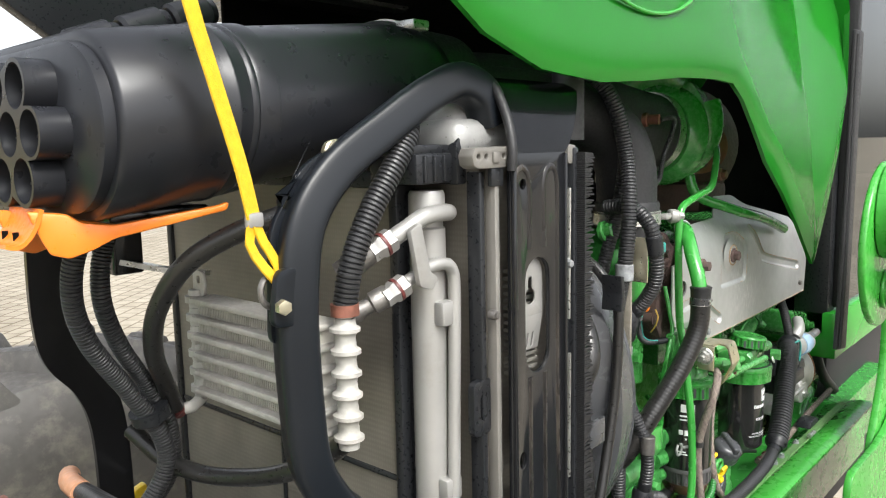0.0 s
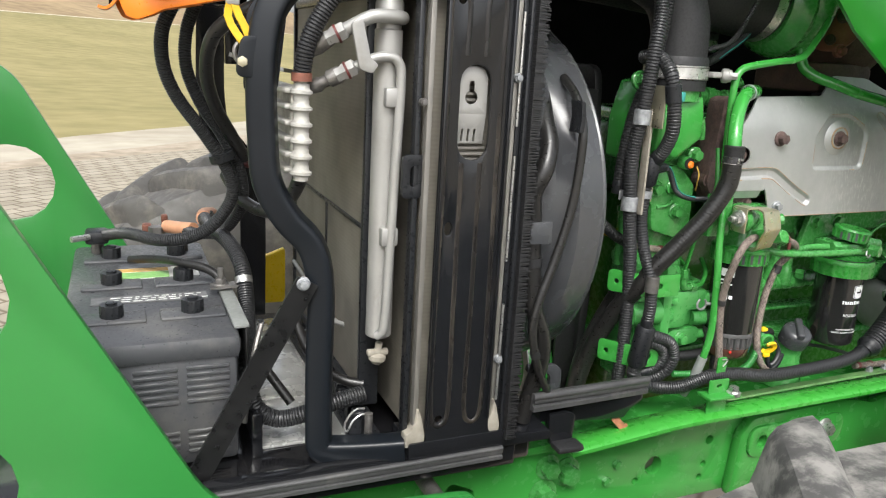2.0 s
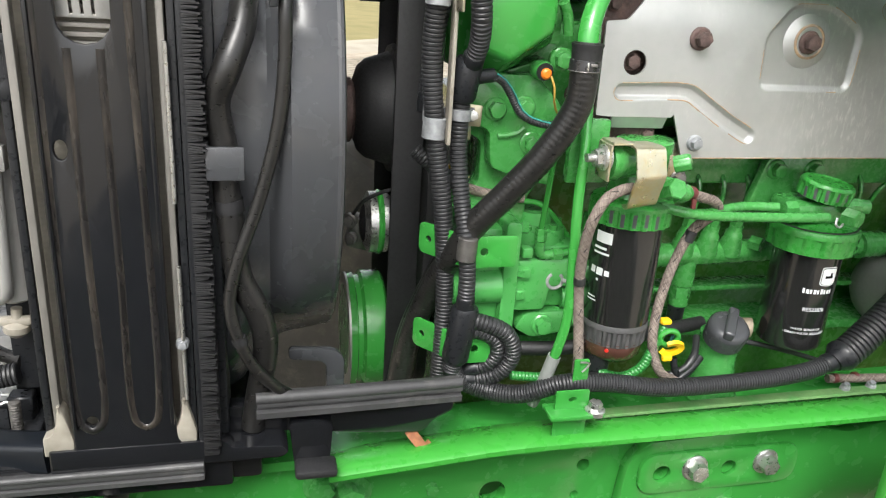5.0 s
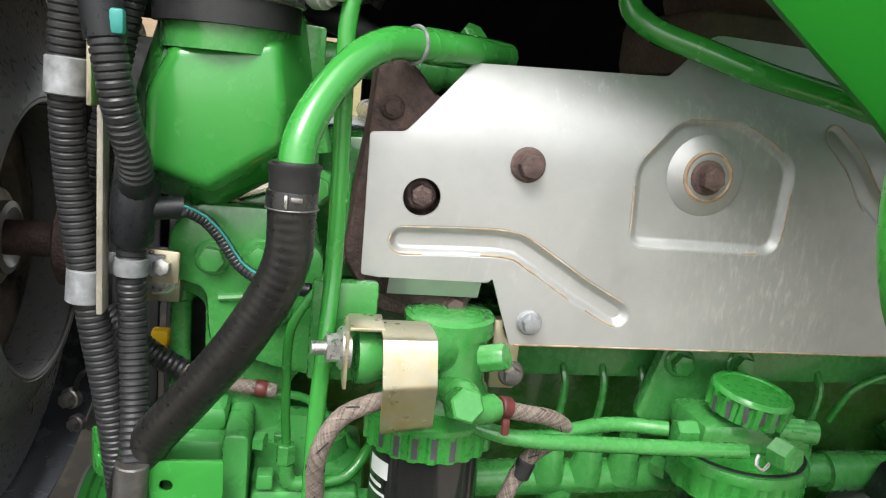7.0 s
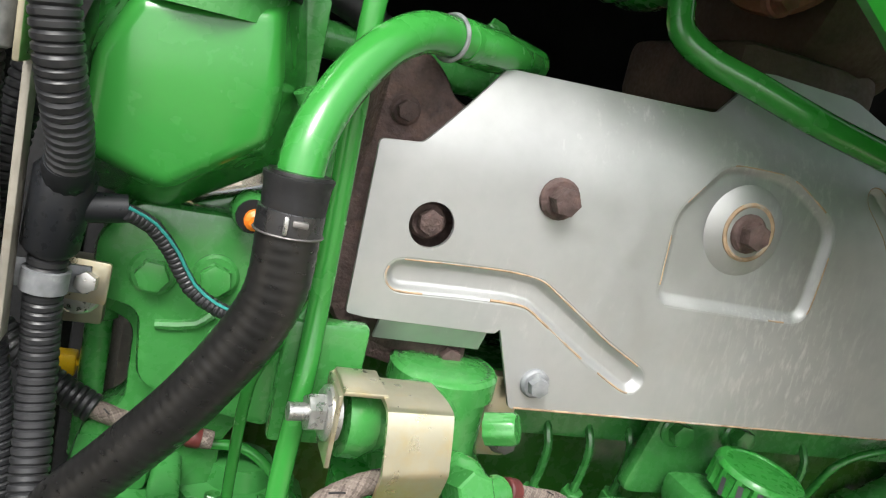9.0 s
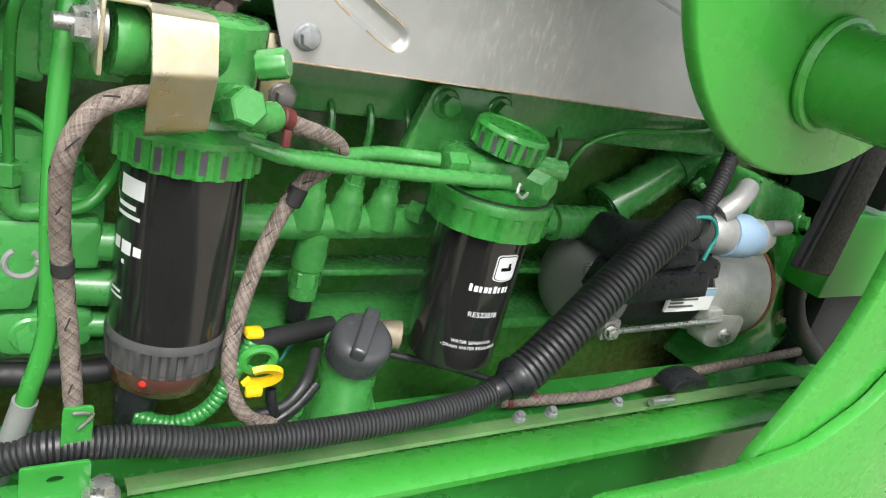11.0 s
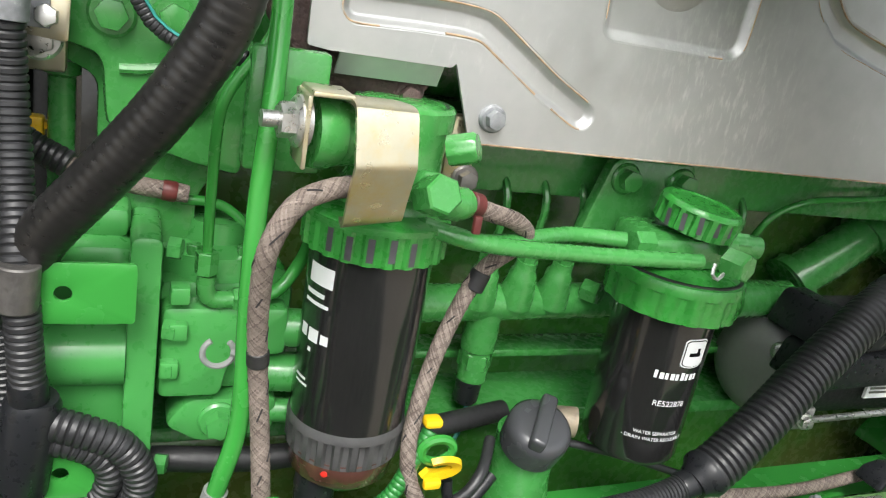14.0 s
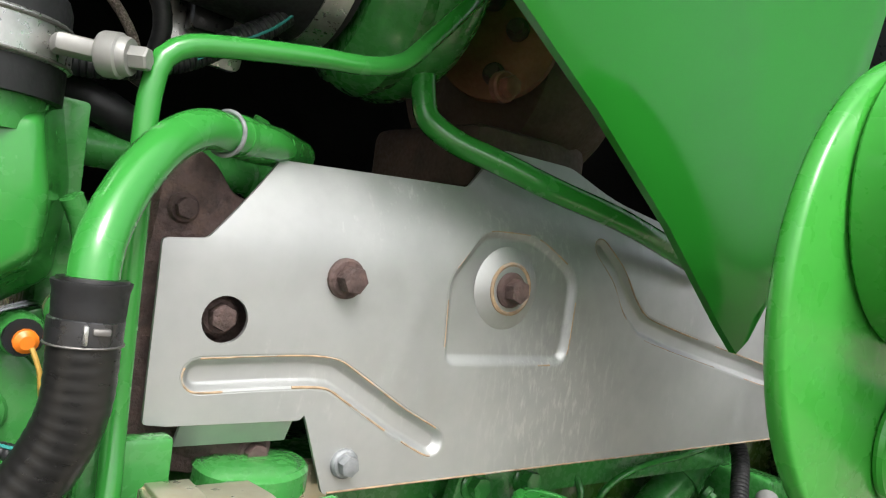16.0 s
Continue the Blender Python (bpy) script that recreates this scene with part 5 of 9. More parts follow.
def lifting_strap():
    t = thing("yellow_strap", (0.333, 0.62, 1.71), "bright yellow webbing strap hooked on a bolt ring", "strap")
    flat = [(-0.0075, -0.0009), (0.0075, -0.0009), (0.0075, 0.0009), (-0.0075, 0.0009)]
    part("webbing", sweep([(0.262, 0.64, 2.06), (0.279, 0.63, 1.935), (0.293, 0.626, 1.877), (0.311, 0.624, 1.81), (0.3185, 0.623, 1.772)], 1, section=flat, hint=(0.3, -1, 0)), YELLOW, t)
    for dx in (-0.005, 0.008):
        part("loop", sweep([(0.3185, 0.623, 1.772), (0.318 + dx, 0.622, 1.752), (0.327 + dx, 0.618, 1.733), (0.334, 0.614, 1.717)], 1, section=[(-0.0045, -0.001), (0.0045, -0.001), (0.0045, 0.001), (-0.0045, 0.001)], hint=(0.3, -1, 0)), YELLOW, t)
    part("stitch_sleeve", box(0.311, 0.327, 0.6205, 0.6255, 1.764, 1.776, 0.002), WHITE_TUBE, t, "grey stitched sleeve")
    rg = [(0.331 + 0.011 * math.cos(a), 0.621, 1.712 + 0.013 * math.sin(a)) for a in [2 * math.pi * i / 20 for i in range(21)]]
    part("ring", sweep(rg, 0.0028, 8, cap=False), DARK_STEEL, t)


lifting_strap()
k_ = thing("cotter_ring", (0.477, 0.608, 1.22), "bent steel hair-pin clip on the tray", "clip")
part("pin", sweep([(0.485, 0.605, 1.245), (0.474, 0.603, 1.247), (0.462, 0.602, 1.238), (0.456, 0.602, 1.222), (0.46, 0.602, 1.215), (0.468, 0.602, 1.23), (0.482, 0.603, 1.238), (0.492, 0.606, 1.232)], 0.0016, 8), STEEL, k_)
part("spring", sweep([(0.49, 0.6, 1.24), (0.49, 0.6, 1.205)], 0.005, 10, ripple=(0.003, 0.0015)), DARK_STEEL, k_)
part("holder", box(0.463, 0.482, 0.604, 0.622, 1.1855, 1.23, 0.003), PLASTIC, k_, "black holder block")
hose_thing("drain_hose", [(0.408, 0.72, 1.36), (0.421, 0.695, 1.315), (0.437, 0.675, 1.288), (0.456, 0.655, 1.275), (0.474, 0.642, 1.27), (0.492, 0.634, 1.268)], 0.0072, HOSE, "smooth black drain hose beside the condenser")
# Made-up plate in place of an unidentified yellow part behind the pack.
k_ = thing("yellow_stand_in", (0.44, 1.22, 1.2), "yellow stand-in plate for a part beyond the cooling pack", "plate")
part("plate", prism(rounded([(0.405, 1.2), (0.5, 1.2), (0.5, 1.318), (0.405, 1.282)], 0.008), 0.015, 0.003, m=pose(0, 1.215, 0)), YELLOW_RIM, k_)



# ---- engine ----
def hexnut(parent, at, axis, af, h, material=None, name="union_nut"):
    own = BM()
    bmesh.ops.create_cone(own, cap_ends=True, segments=6, radius1=af * 0.577, radius2=af * 0.577, depth=h)
    bmesh.ops.bevel(own, geom=[e for e in own.edges if abs(e.verts[0].co.z - e.verts[1].co.z) < 1e-5], offset=af * 0.06, segments=1, affect="EDGES")
    own.transform(turn_to(at, axis, 12))
    return part(name, own, material or GREEN_CAST, parent, angle=25)


def engine_block():
    t = thing("engine", (1.4, 0.95, 0.95), "green painted six-cylinder diesel engine", "engine")
    part("block", box(1.02, 1.9, 0.785, 1.15, 1.12, 1.5, 0.02), GREEN_OILY, t)
    part("cylinder_head", box(1.05, 2.0, 0.765, 1.1, 1.49, 1.62, 0.015), GREEN_CAST, t)
    part("rocker_cover", box(1.1, 1.9, 0.82, 1.06, 1.615, 1.642, 0.012), GREEN_CAST, t)
    part("sump", box(0.98, 2.05, 0.735, 1.12, 0.95, 1.215, 0.02), GREEN_OILY, t)
    part("sump_flange", box(0.98, 2.05, 0.715, 1.12, 1.212, 1.226, 0.003), GREEN_CAST, t)
    part("head_flange", box(1.18, 1.78, 0.7, 0.77, 1.435, 1.485, 0.005), GREEN_CAST, t)
    part("block_ledge", box(1.02, 1.95, 0.735, 0.77, 1.27, 1.278, 0.003), GREEN_CAST, t)
    # stepped front cover with its ears
    fc = [(0.955, 1.2), (1.0, 1.2), (1.02, 1.29), (1.04, 1.36), (1.04, 1.42), (1.06, 1.45), (1.065, 1.52), (1.05, 1.585), (0.99, 1.565), (0.962, 1.575), (0.955, 1.56), (0.956, 1.5), (0.978, 1.49), (0.979, 1.44), (0.957, 1.425)]
    part("front_cover", prism(rounded(fc, 0.008), 0.035, 0.003, m=pose(0, 0.69, 0)), GREEN_CAST, t)
    lug = [(0.984, 1.462, 0.012), (1.035, 1.446), (1.064, 1.44), (1.064, 1.535), (1.03, 1.568), (0.97, 1.568), (0.953, 1.545), (0.955, 1.512), (0.98, 1.506)]
    part("cover_boss", prism(rounded(lug, 0.008), 0.03, 0.005, m=pose(0, 0.668, 0)), GREEN_CAST, t)
    rib = [(0.99, 1.5), (1.012, 1.503), (1.02, 1.51)]
    part("cover_rib", sweep([(u, 0.667, v) for u, v in rib], 0.003, 8), GREEN_CAST, t)
    for x, z in ((0.985, 1.53), (1.018, 1.532), (1.03, 1.492), (1.055, 1.585)):
        bolt(t, (x, 0.668, z), af=0.016, material=GREEN_CAST, roll=random.uniform(0, 60))
    part("plate_tab", box(0.935, 0.962, 0.676, 0.69, 1.492, 1.53, 0.002), ZINC_YELLOW, t, "yellowed zinc tab")
    bolt(t, (0.948, 0.676, 1.511), af=0.016, material=STEEL)
    part("stud_pillar", lathe([(0, 0.008), (0.09, 0.008), (0.092, 0.011), (0.1, 0.011)], (0.958, 0.71, 1.395), (0, 0, 1), 16), GREEN_CAST, t)
    return t


engine = engine_block()


def thermostat_housing():
    t = thing("intake_housing", (0.98, 0.7, 1.56), "faceted green cast intake elbow housing on the engine", "housing")
    b = BM()
    near, far = 0.628, 0.74
    front = [(0.94, 1.645), (0.958, 1.68), (1.03, 1.69), (1.038, 1.645), (1.036, 1.612), (0.985, 1.575), (0.94, 1.59)]
    mid = [(0.928, 1.64), (0.945, 1.7), (1.04, 1.705), (1.05, 1.65), (1.046, 1.6), (0.985, 1.562), (0.928, 1.575)]
    rows = [[b.verts.new((x, near, z)) for x, z in [(0.985 + (x - 0.985) * 0.86, 1.632 + (z - 1.632) * 0.82) for x, z in front]], [b.verts.new((x, near + 0.022, z)) for x, z in front], [b.verts.new((x, near + 0.05, z)) for x, z in mid], [b.verts.new((x, far, z)) for x, z in mid]]
    for p, q in zip(rows, rows[1:]):
        for j in range(7):
            b.faces.new((p[j], p[(j + 1) % 7], q[(j + 1) % 7], q[j]))
    b.faces.new(rows[0])
    b.faces.new(rows[-1])
    bmesh.ops.recalc_face_normals(b, faces=b.faces)
    bmesh.ops.bevel(b, geom=b.edges[:], offset=0.006, segments=3, affect="EDGES", profile=0.5)
    part("casting", b, GREEN, t, angle=60)
    part("neck", lathe([(0, 0.042), (0.03, 0.042)], (0.99, 0.662, 1.672), (0, 0, 1), 40), GREEN_CAST, t)
    part("flange_plate", prism(rounded([(1.03, 1.6), (1.055, 1.6), (1.055, 1.696), (1.03, 1.697)], 0.003), 0.006, 0.001, m=pose(0, 0.678, 0)), GREEN_CAST, t)
    bolt(t, (0.925, 0.66, 1.7), (0, -1, 0.2), 0.018, GREEN_CAST)
    part("side_rib", sweep([(1.046, 0.655, 1.645), (1.053, 0.658, 1.632), (1.058, 0.662, 1.612)], 0.006, 12), GREEN_CAST, t)


thermostat_housing()


def intake_elbow():
    t = thing("intake_pipe", (0.99, 0.66, 1.69), "matt black moulded charge-air elbow with steel clamp", "pipe")
    part("elbow", sweep([(0.99, 0.662, 1.69), (0.99, 0.662, 1.74), (0.988, 0.664, 1.79), (0.972, 0.675, 1.832), (0.93, 0.7, 1.862), (0.85, 0.735, 1.88), (0.74, 0.78, 1.89)], 0.044, 28), MATT_BLACK, t)
    part("cuff", lathe([(0, 0.0475), (0.012, 0.0478), (0.045, 0.0478), (0.05, 0.046)], (0.99, 0.662, 1.688), (0, 0, 1), 40), RUBBER, t)
    part("hose_clamp", lathe([(0, 0.0478), (0.001, 0.0492), (0.02, 0.0492), (0.021, 0.0478)], (0.99, 0.662, 1.704), (0, 0, 1), 48), STEEL, t, "bright steel T-bolt hose clamp")
    part("clamp_barrel", lathe([(0.002, 0.0075), (0.0035, 0.01), (0.005, 0.0108), (0.0125, 0.0108), (0.0135, 0.0095), (0.016, 0.0092), (0.0175, 0.0085)], (1.042, 0.6225, 1.713), (0.75, -0.6, 0.0), 28), PALE_ZINC, t)
    part("clamp_nut", lathe([(0.017, 0.0058), (0.025, 0.0058), (0.026, 0.005)], (1.042, 0.6225, 1.713), (0.75, -0.6, 0.0), 6), PALE_ZINC, t, angle=25)
    for z in (1.7055, 1.7225):
        part("clamp_edge", sweep([(0.99 + 0.0494 * math.cos(a), 0.662 + 0.0494 * math.sin(a), z) for a in [2 * math.pi * i / 48 for i in range(49)]], 0.0009, 6, cap=False), DARK_STEEL, t)
    part("clamp_block", box(1.023, 1.045, 0.614, 0.63, 1.709, 1.718, 0.003), PALE_ZINC, t)


PALE_ZINC = mat("dull_pale_zinc", (0.3, 0.295, 0.28), 0.5, 0.35, var=0.15, scale=50, bump=0.06, dirt=(0.36, 0.33, 0.27), dirt_low=0.58, dirt_scale=40)
MATT_BLACK = mat("matt_black_moulding", (0.012, 0.012, 0.013), 0.62, var=0.15, bump=0.1, bscale=300)
intake_elbow()


RUST_RED = mat("red_brown_heated_flange", (0.26, 0.1, 0.06), 0.7, 0.1, var=0.25, scale=30, bump=0.2, bscale=250)


def turbo_inlet():
    t = thing("turbo_inlet", (1.1, 0.8, 1.78), "black air duct running into the green turbocharger housing", "pipe")
    part("duct", sweep([(0.72, 0.8, 1.88), (0.85, 0.79, 1.885), (1.0, 0.76, 1.87), (1.12, 0.745, 1.85), (1.222, 0.738, 1.838)], 0.066, 32), MATT_BLACK, t)
    part("hose_clamp", lathe([(0, 0.0685), (0.018, 0.0685)], (1.2, 0.74, 1.841), (1, -0.1, -0.1), 40), STEEL, t)
    part("sensor", lathe([(0, 0.011), (0.012, 0.011), (0.013, 0.008), (0.03, 0.008)], (1.085, 0.69, 1.858), (0.15, -1, 0), 16), COPPER, t, "brass coloured sensor")
    part("sensor_wire", sweep([(1.093, 0.66, 1.858), (1.12, 0.65, 1.86), (1.135, 0.66, 1.84), (1.125, 0.67, 1.8), (1.09, 0.66, 1.765), (1.04, 0.655, 1.75)], 0.0035, 8, ripple=(0.004, 0.0012)), LOOM, t)
    part("compressor_ring", lathe([(0, 0.072), (0.01, 0.084), (0.03, 0.09), (0.045, 0.084)], (1.226, 0.74, 1.838), (1, -0.1, -0.05), 48), GREEN_CAST, t)
    b = BM()
    n = 40
    rows = []
    for i in range(n + 1):
        a = radians(-200 + 330 * i / n)
        rr = 0.026 + 0.014 * i / n
        c = Vector((1.276, 0.742 + 0.08 * math.cos(a), 1.858 + 0.08 * math.sin(a)))
        rad = Vector((0, math.cos(a), math.sin(a)))
        rows.append([b.verts.new(c + rad * rr * math.cos(q) + Vector((1, 0, 0)) * rr * math.sin(q)) for q in [2 * math.pi * j / 16 for j in range(16)]])
    for p, q in zip(rows, rows[1:]):
        for j in range(16):
            b.faces.new((p[j], p[(j + 1) % 16], q[(j + 1) % 16], q[j]))
    lathe([(0.0, 0.088), (0.05, 0.08)], (1.25, 0.742, 1.858), (1, 0, 0), 32, bm=b)
    part("compressor_volute", b, GREEN_CAST, t)
    part("turbine_housing", lathe([(0, 0.05), (0.02, 0.1), (0.07, 0.115), (0.12, 0.1), (0.14, 0.06)], (1.372, 0.785, 1.815), (1, 0.05, 0), 36), RUST_WARM, t, "rust brown cast turbine housing")
    part("turbine_foot", box(1.34, 1.47, 0.7, 0.86, 1.69, 1.745, 0.012), RUST_WARM, t)
    fl_ = part("band_clamp", lathe([(0, 0.046), (0.002, 0.05), (0.01, 0.05), (0.012, 0.046)], (1.362, 0.714, 1.812), (-0.8, -0.55, 0.1), 36), RUST_RED, t, "reddish heat-stained flange")
    for x, y, z in ((1.348, 0.7, 1.783), (1.358, 0.69, 1.82), (1.349, 0.712, 1.845)):
        bolt(fl_, (x, y, z), (-0.8, -0.55, 0.1), 0.011, RUST_WARM)
    bolt(t, (1.322, 0.655, 1.763), (0, -1, 0), 0.014, COPPER)


turbo_inlet()


def exhaust_manifold():
    t = thing("exhaust_manifold", (1.4, 0.7, 1.5), "rusty brown cast-iron exhaust manifold", "manifold")
    part("log", sweep([(1.12, 0.715, 1.6), (1.3, 0.71, 1.6), (1.7, 0.71, 1.6)], 0.042, 20, step=0.1), RUST, t)
    for x in (1.12, 1.32, 1.55):
        fl = [(x - 0.032, 1.638), (x - 0.03, 1.676), (x - 0.012, 1.682), (x + 0.002, 1.672), (x + 0.012, 1.657), (x + 0.045, 1.652), (x + 0.07, 1.64), (x + 0.06, 1.515), (x + 0.03, 1.49), (x - 0.02, 1.5), (x - 0.045, 1.54)]
        part("port_flange", prism(rounded(fl, 0.012), 0.04, 0.005, m=pose(0, 0.655 if x < 1.2 else 0.68, 0)), RUST, t)
    part("lower_arm", sweep([(1.085, 0.68, 1.55), (1.1, 0.668, 1.525), (1.13, 0.665, 1.513), (1.17, 0.66, 1.51)], 0.014, 14), RUST, t)
    bolt(t, (1.1025, 0.655, 1.6465), af=0.0105, material=RUST, roll=15)
    bolt(t, (1.159, 0.65, 1.508), af=0.012, material=RUST, roll=15)
    part("stud_boss", lathe([(0, 0.011), (0.03, 0.011)], (1.083, 0.69, 1.545), (0, -1, 0), 16), RUST, t)


exhaust_manifold()


def shield_material():
    ma = mat("galvanised_stained_sheet", (0.43, 0.435, 0.43), 0.56, 0.75, var=0.14, scale=7, bump=0.03, bscale=70, rvar=0.08)
    n, l = ma.node_tree.nodes, ma.node_tree.links
    b = n["Principled BSDF"]
    tc = n.new("ShaderNodeTexCoord")
    mp = n.new("ShaderNodeMapping")
    mp.inputs["Scale"].default_value = (1.0, 1.0, 0.35)
    l.new(tc.outputs["Object"], mp.inputs[0])
    ns = n.new("ShaderNodeTexNoise")
    ns.inputs["Scale"].default_value, ns.inputs["Detail"].default_value, ns.inputs["Roughness"].default_value = 150, 8, 0.75
    bg = n.new("ShaderNodeTexNoise")
    bg.inputs["Scale"].default_value, bg.inputs["Detail"].default_value = 8, 4
    l.new(mp.outputs[0], ns.inputs["Vector"])
    l.new(tc.outputs["Object"], bg.inputs["Vector"])
    mu = n.new("ShaderNodeMath")
    mu.operation = "MULTIPLY"
    l.new(ns.outputs[0], mu.inputs[0])
    l.new(bg.outputs[0], mu.inputs[1])
    mr = n.new("ShaderNodeMapRange")
    mr.inputs["From Min"].default_value, mr.inputs["From Max"].default_value = 0.33, 0.46
    l.new(mu.outputs[0], mr.inputs[0])
    old = b.inputs["Base Color"].links[0].from_socket
    mx = n.new("ShaderNodeMix")
    mx.data_type = "RGBA"
    l.new(mr.outputs[0], mx.inputs[0])
    l.new(old, mx.inputs[6])
    mx.inputs[7].default_value = (0.53, 0.53, 0.52, 1)
    # pale dried drips below and beside the bolt window
    ge = n.new("ShaderNodeNewGeometry")
    near_ = None
    for at, reach in (((1.39, 0.633, 1.525), 0.1), ((1.375, 0.633, 1.655), 0.045), ((1.32, 0.633, 1.665), 0.03)):
        vd = n.new("ShaderNodeVectorMath")
        vd.operation = "DISTANCE"
        vd.inputs[1].default_value = at
        l.new(ge.outputs["Position"], vd.inputs[0])
        rg = n.new("ShaderNodeMapRange")
        rg.inputs["From Min"].default_value, rg.inputs["From Max"].default_value = reach * 0.3, reach
        rg.inputs["To Min"].default_value, rg.inputs["To Max"].default_value = 1.0, 0.0
        l.new(vd.outputs["Value"], rg.inputs[0])
        if near_ is None:
            near_ = rg.outputs[0]
        else:
            mm = n.new("ShaderNodeMath")
            mm.operation = "MAXIMUM"
            l.new(near_, mm.inputs[0])
            l.new(rg.outputs[0], mm.inputs[1])
            near_ = mm.outputs[0]
    mp2 = n.new("ShaderNodeMapping")
    mp2.inputs["Scale"].default_value = (1.0, 1.0, 0.3)
    l.new(ge.outputs["Position"], mp2.inputs[0])
    dn = n.new("ShaderNodeTexNoise")
    dn.inputs["Scale"].default_value, dn.inputs["Detail"].default_value, dn.inputs["Roughness"].default_value = 210, 5, 0.65
    l.new(mp2.outputs[0], dn.inputs["Vector"])
    dm = n.new("ShaderNodeMath")
    dm.operation = "MULTIPLY"
    dr = n.new("ShaderNodeMapRange")
    dr.inputs["From Min"].default_value, dr.inputs["From Max"].default_value = 0.5, 0.78
    l.new(dn.outputs[0], dr.inputs[0])
    l.new(dr.outputs[0], dm.inputs[0])
    l.new(near_, dm.inputs[1])
    m2 = n.new("ShaderNodeMix")
    m2.data_type = "RGBA"
    l.new(dm.outputs[0], m2.inputs[0])
    l.new(mx.outputs[2], m2.inputs[6])
    m2.inputs[7].default_value = (0.6, 0.6, 0.585, 1)
    l.new(m2.outputs[2], b.inputs["Base Color"])
    mt = n.new("ShaderNodeMapRange")
    mt.inputs["To Min"].default_value, mt.inputs["To Max"].default_value = 0.8, 0.2
    l.new(mr.outputs[0], mt.inputs[0])
    l.new(mt.outputs[0], b.inputs["Metallic"])
    return ma


SHIELD = shield_material()
STAIN = mat("orange_rust_stain", (0.34, 0.235, 0.145), 0.8, 0.0, var=0.4, scale=120, bump=0.05, dirt=(0.36, 0.32, 0.27), dirt_low=0.5, dirt_scale=70)


def heat_shield():
    t = thing("heat_shield", (1.4, 0.64, 1.484), "stained galvanised heat shield with pressed grooves", "heat shield")
    Y = 0.633

    def depth(x, z):
        # the sheet rolls back towards its upper edge
        k = max(0.0, z - 1.618)
        return min(k * k * 5.5, 0.42 * k)

    outline = rounded([(1.087, 1.63, 0.003), (1.088, 1.532, 0.002), (1.1, 1.5305, 0.002), (1.179, 1.5305, 0.002), (1.1815, 1.534, 0.002), (1.2, 1.484, 0.003), (1.48, 1.486, 0.003), (1.75, 1.488, 0.004), (1.76, 1.56, 0.01), (1.66, 1.66, 0.01), (1.47, 1.7, 0.02), (1.425, 1.72, 0.008), (1.345, 1.722, 0.008), (1.305, 1.687, 0.004), (1.157, 1.682, 0.003), (1.111, 1.632, 0.003)], 0.004, 3)
    def stadium(pts, w):
        near, far_ = [], []
        for k, p in enumerate(pts):
            q = (Vector(pts[min(k + 1, len(pts) - 1)]) - Vector(pts[max(k - 1, 0)])).normalized()
            near.append((p[0] - q.y * w, p[1] + q.x * w))
            far_.append((p[0] + q.y * w, p[1] - q.x * w))
        ends = []
        for p, o in ((pts[-1], pts[-2]), (pts[0], pts[1])):
            a0 = math.atan2(p[1] - o[1], p[0] - o[0])
            ends.append([(p[0] + w * math.cos(a0 + radians(d)), p[1] + w * math.sin(a0 + radians(d))) for d in (60, 30, 0, -30, -60)])
        return near + ends[0] + far_[::-1] + ends[1]

    def inset(loop, d):
        out = []
        area = sum(loop[k - 1][0] * loop[k][1] - loop[k][0] * loop[k - 1][1] for k in range(len(loop)))
        sg = 1 if area > 0 else -1
        for k in range(len(loop)):
            q = (Vector(loop[(k + 1) % len(loop)]) - Vector(loop[k - 1])).normalized()
            out.append((loop[k][0] - sg * q.y * d, loop[k][1] + sg * q.x * d))
        return out

    lower = [(1.115, 1.5575), (1.15, 1.559), (1.183, 1.5595), (1.198, 1.5575), (1.213, 1.549), (1.25, 1.5265), (1.279, 1.5115)]
    upper = [(1.436, 1.655), (1.452, 1.637), (1.468, 1.613), (1.488, 1.597), (1.53, 1.586), (1.6, 1.572), (1.7, 1.552)]
    window = rounded([(1.284, 1.567, 0.006), (1.398, 1.567, 0.012), (1.4, 1.632, 0.012), (1.362, 1.656, 0.012), (1.312, 1.655, 0.012), (1.281, 1.622, 0.01)], 0.01, 5)
    rust_rnd = random.Random(8)
    pans = [("lower_groove", stadium(lower, 0.0098), 0.0055, 0.0052), ("upper_groove", stadium(upper, 0.0098), 0.0055, 0.0052), ("bolt_window", inset(window, -0.0035), 0.0055, 0.0065)]
    b = prism(outline, 0.0028, 0, [ring(1.1255, 1.5885, 0.0132, 28)] + [p[1] for p in pans])
    bmesh.ops.triangulate(b, faces=b.faces)
    for k in range(10):
        bmesh.ops.bisect_plane(b, geom=b.verts[:] + b.edges[:] + b.faces[:], plane_co=(0, 0, 1.618 + 0.008 * k), plane_no=(0, 0, 1))
    for v in b.verts:
        v.co.y += Y + depth(v.co.x, v.co.z)
    for name, loop, deep, slope in pans:
        p = BM()
        rows = []
        for d, dy in ((-0.0012, -0.0002), (0.0006, 0.0004), (slope * 0.35, deep * 0.3), (slope * 0.6, deep * 0.66), (slope * 0.85, deep * 0.92), (slope * 1.05, deep), (slope * 1.15, deep)):
            rows.append([p.verts.new((u, Y + dy + depth(u, v), v)) for u, v in inset(loop, d)])
        for q, r_ in zip(rows, rows[1:]):
            for k in range(len(loop)):
                p.faces.new((q[k], q[(k + 1) % len(loop)], r_[(k + 1) % len(loop)], r_[k]))
        edges = [p.edges.get((rows[-1][k], rows[-1][(k + 1) % len(loop)])) for k in range(len(loop))]
        bmesh.ops.triangle_fill(p, use_beauty=True, use_dissolve=False, edges=edges)
        pan = part(name, p, SHIELD, t, "pressed recess in the sheet", angle=50)
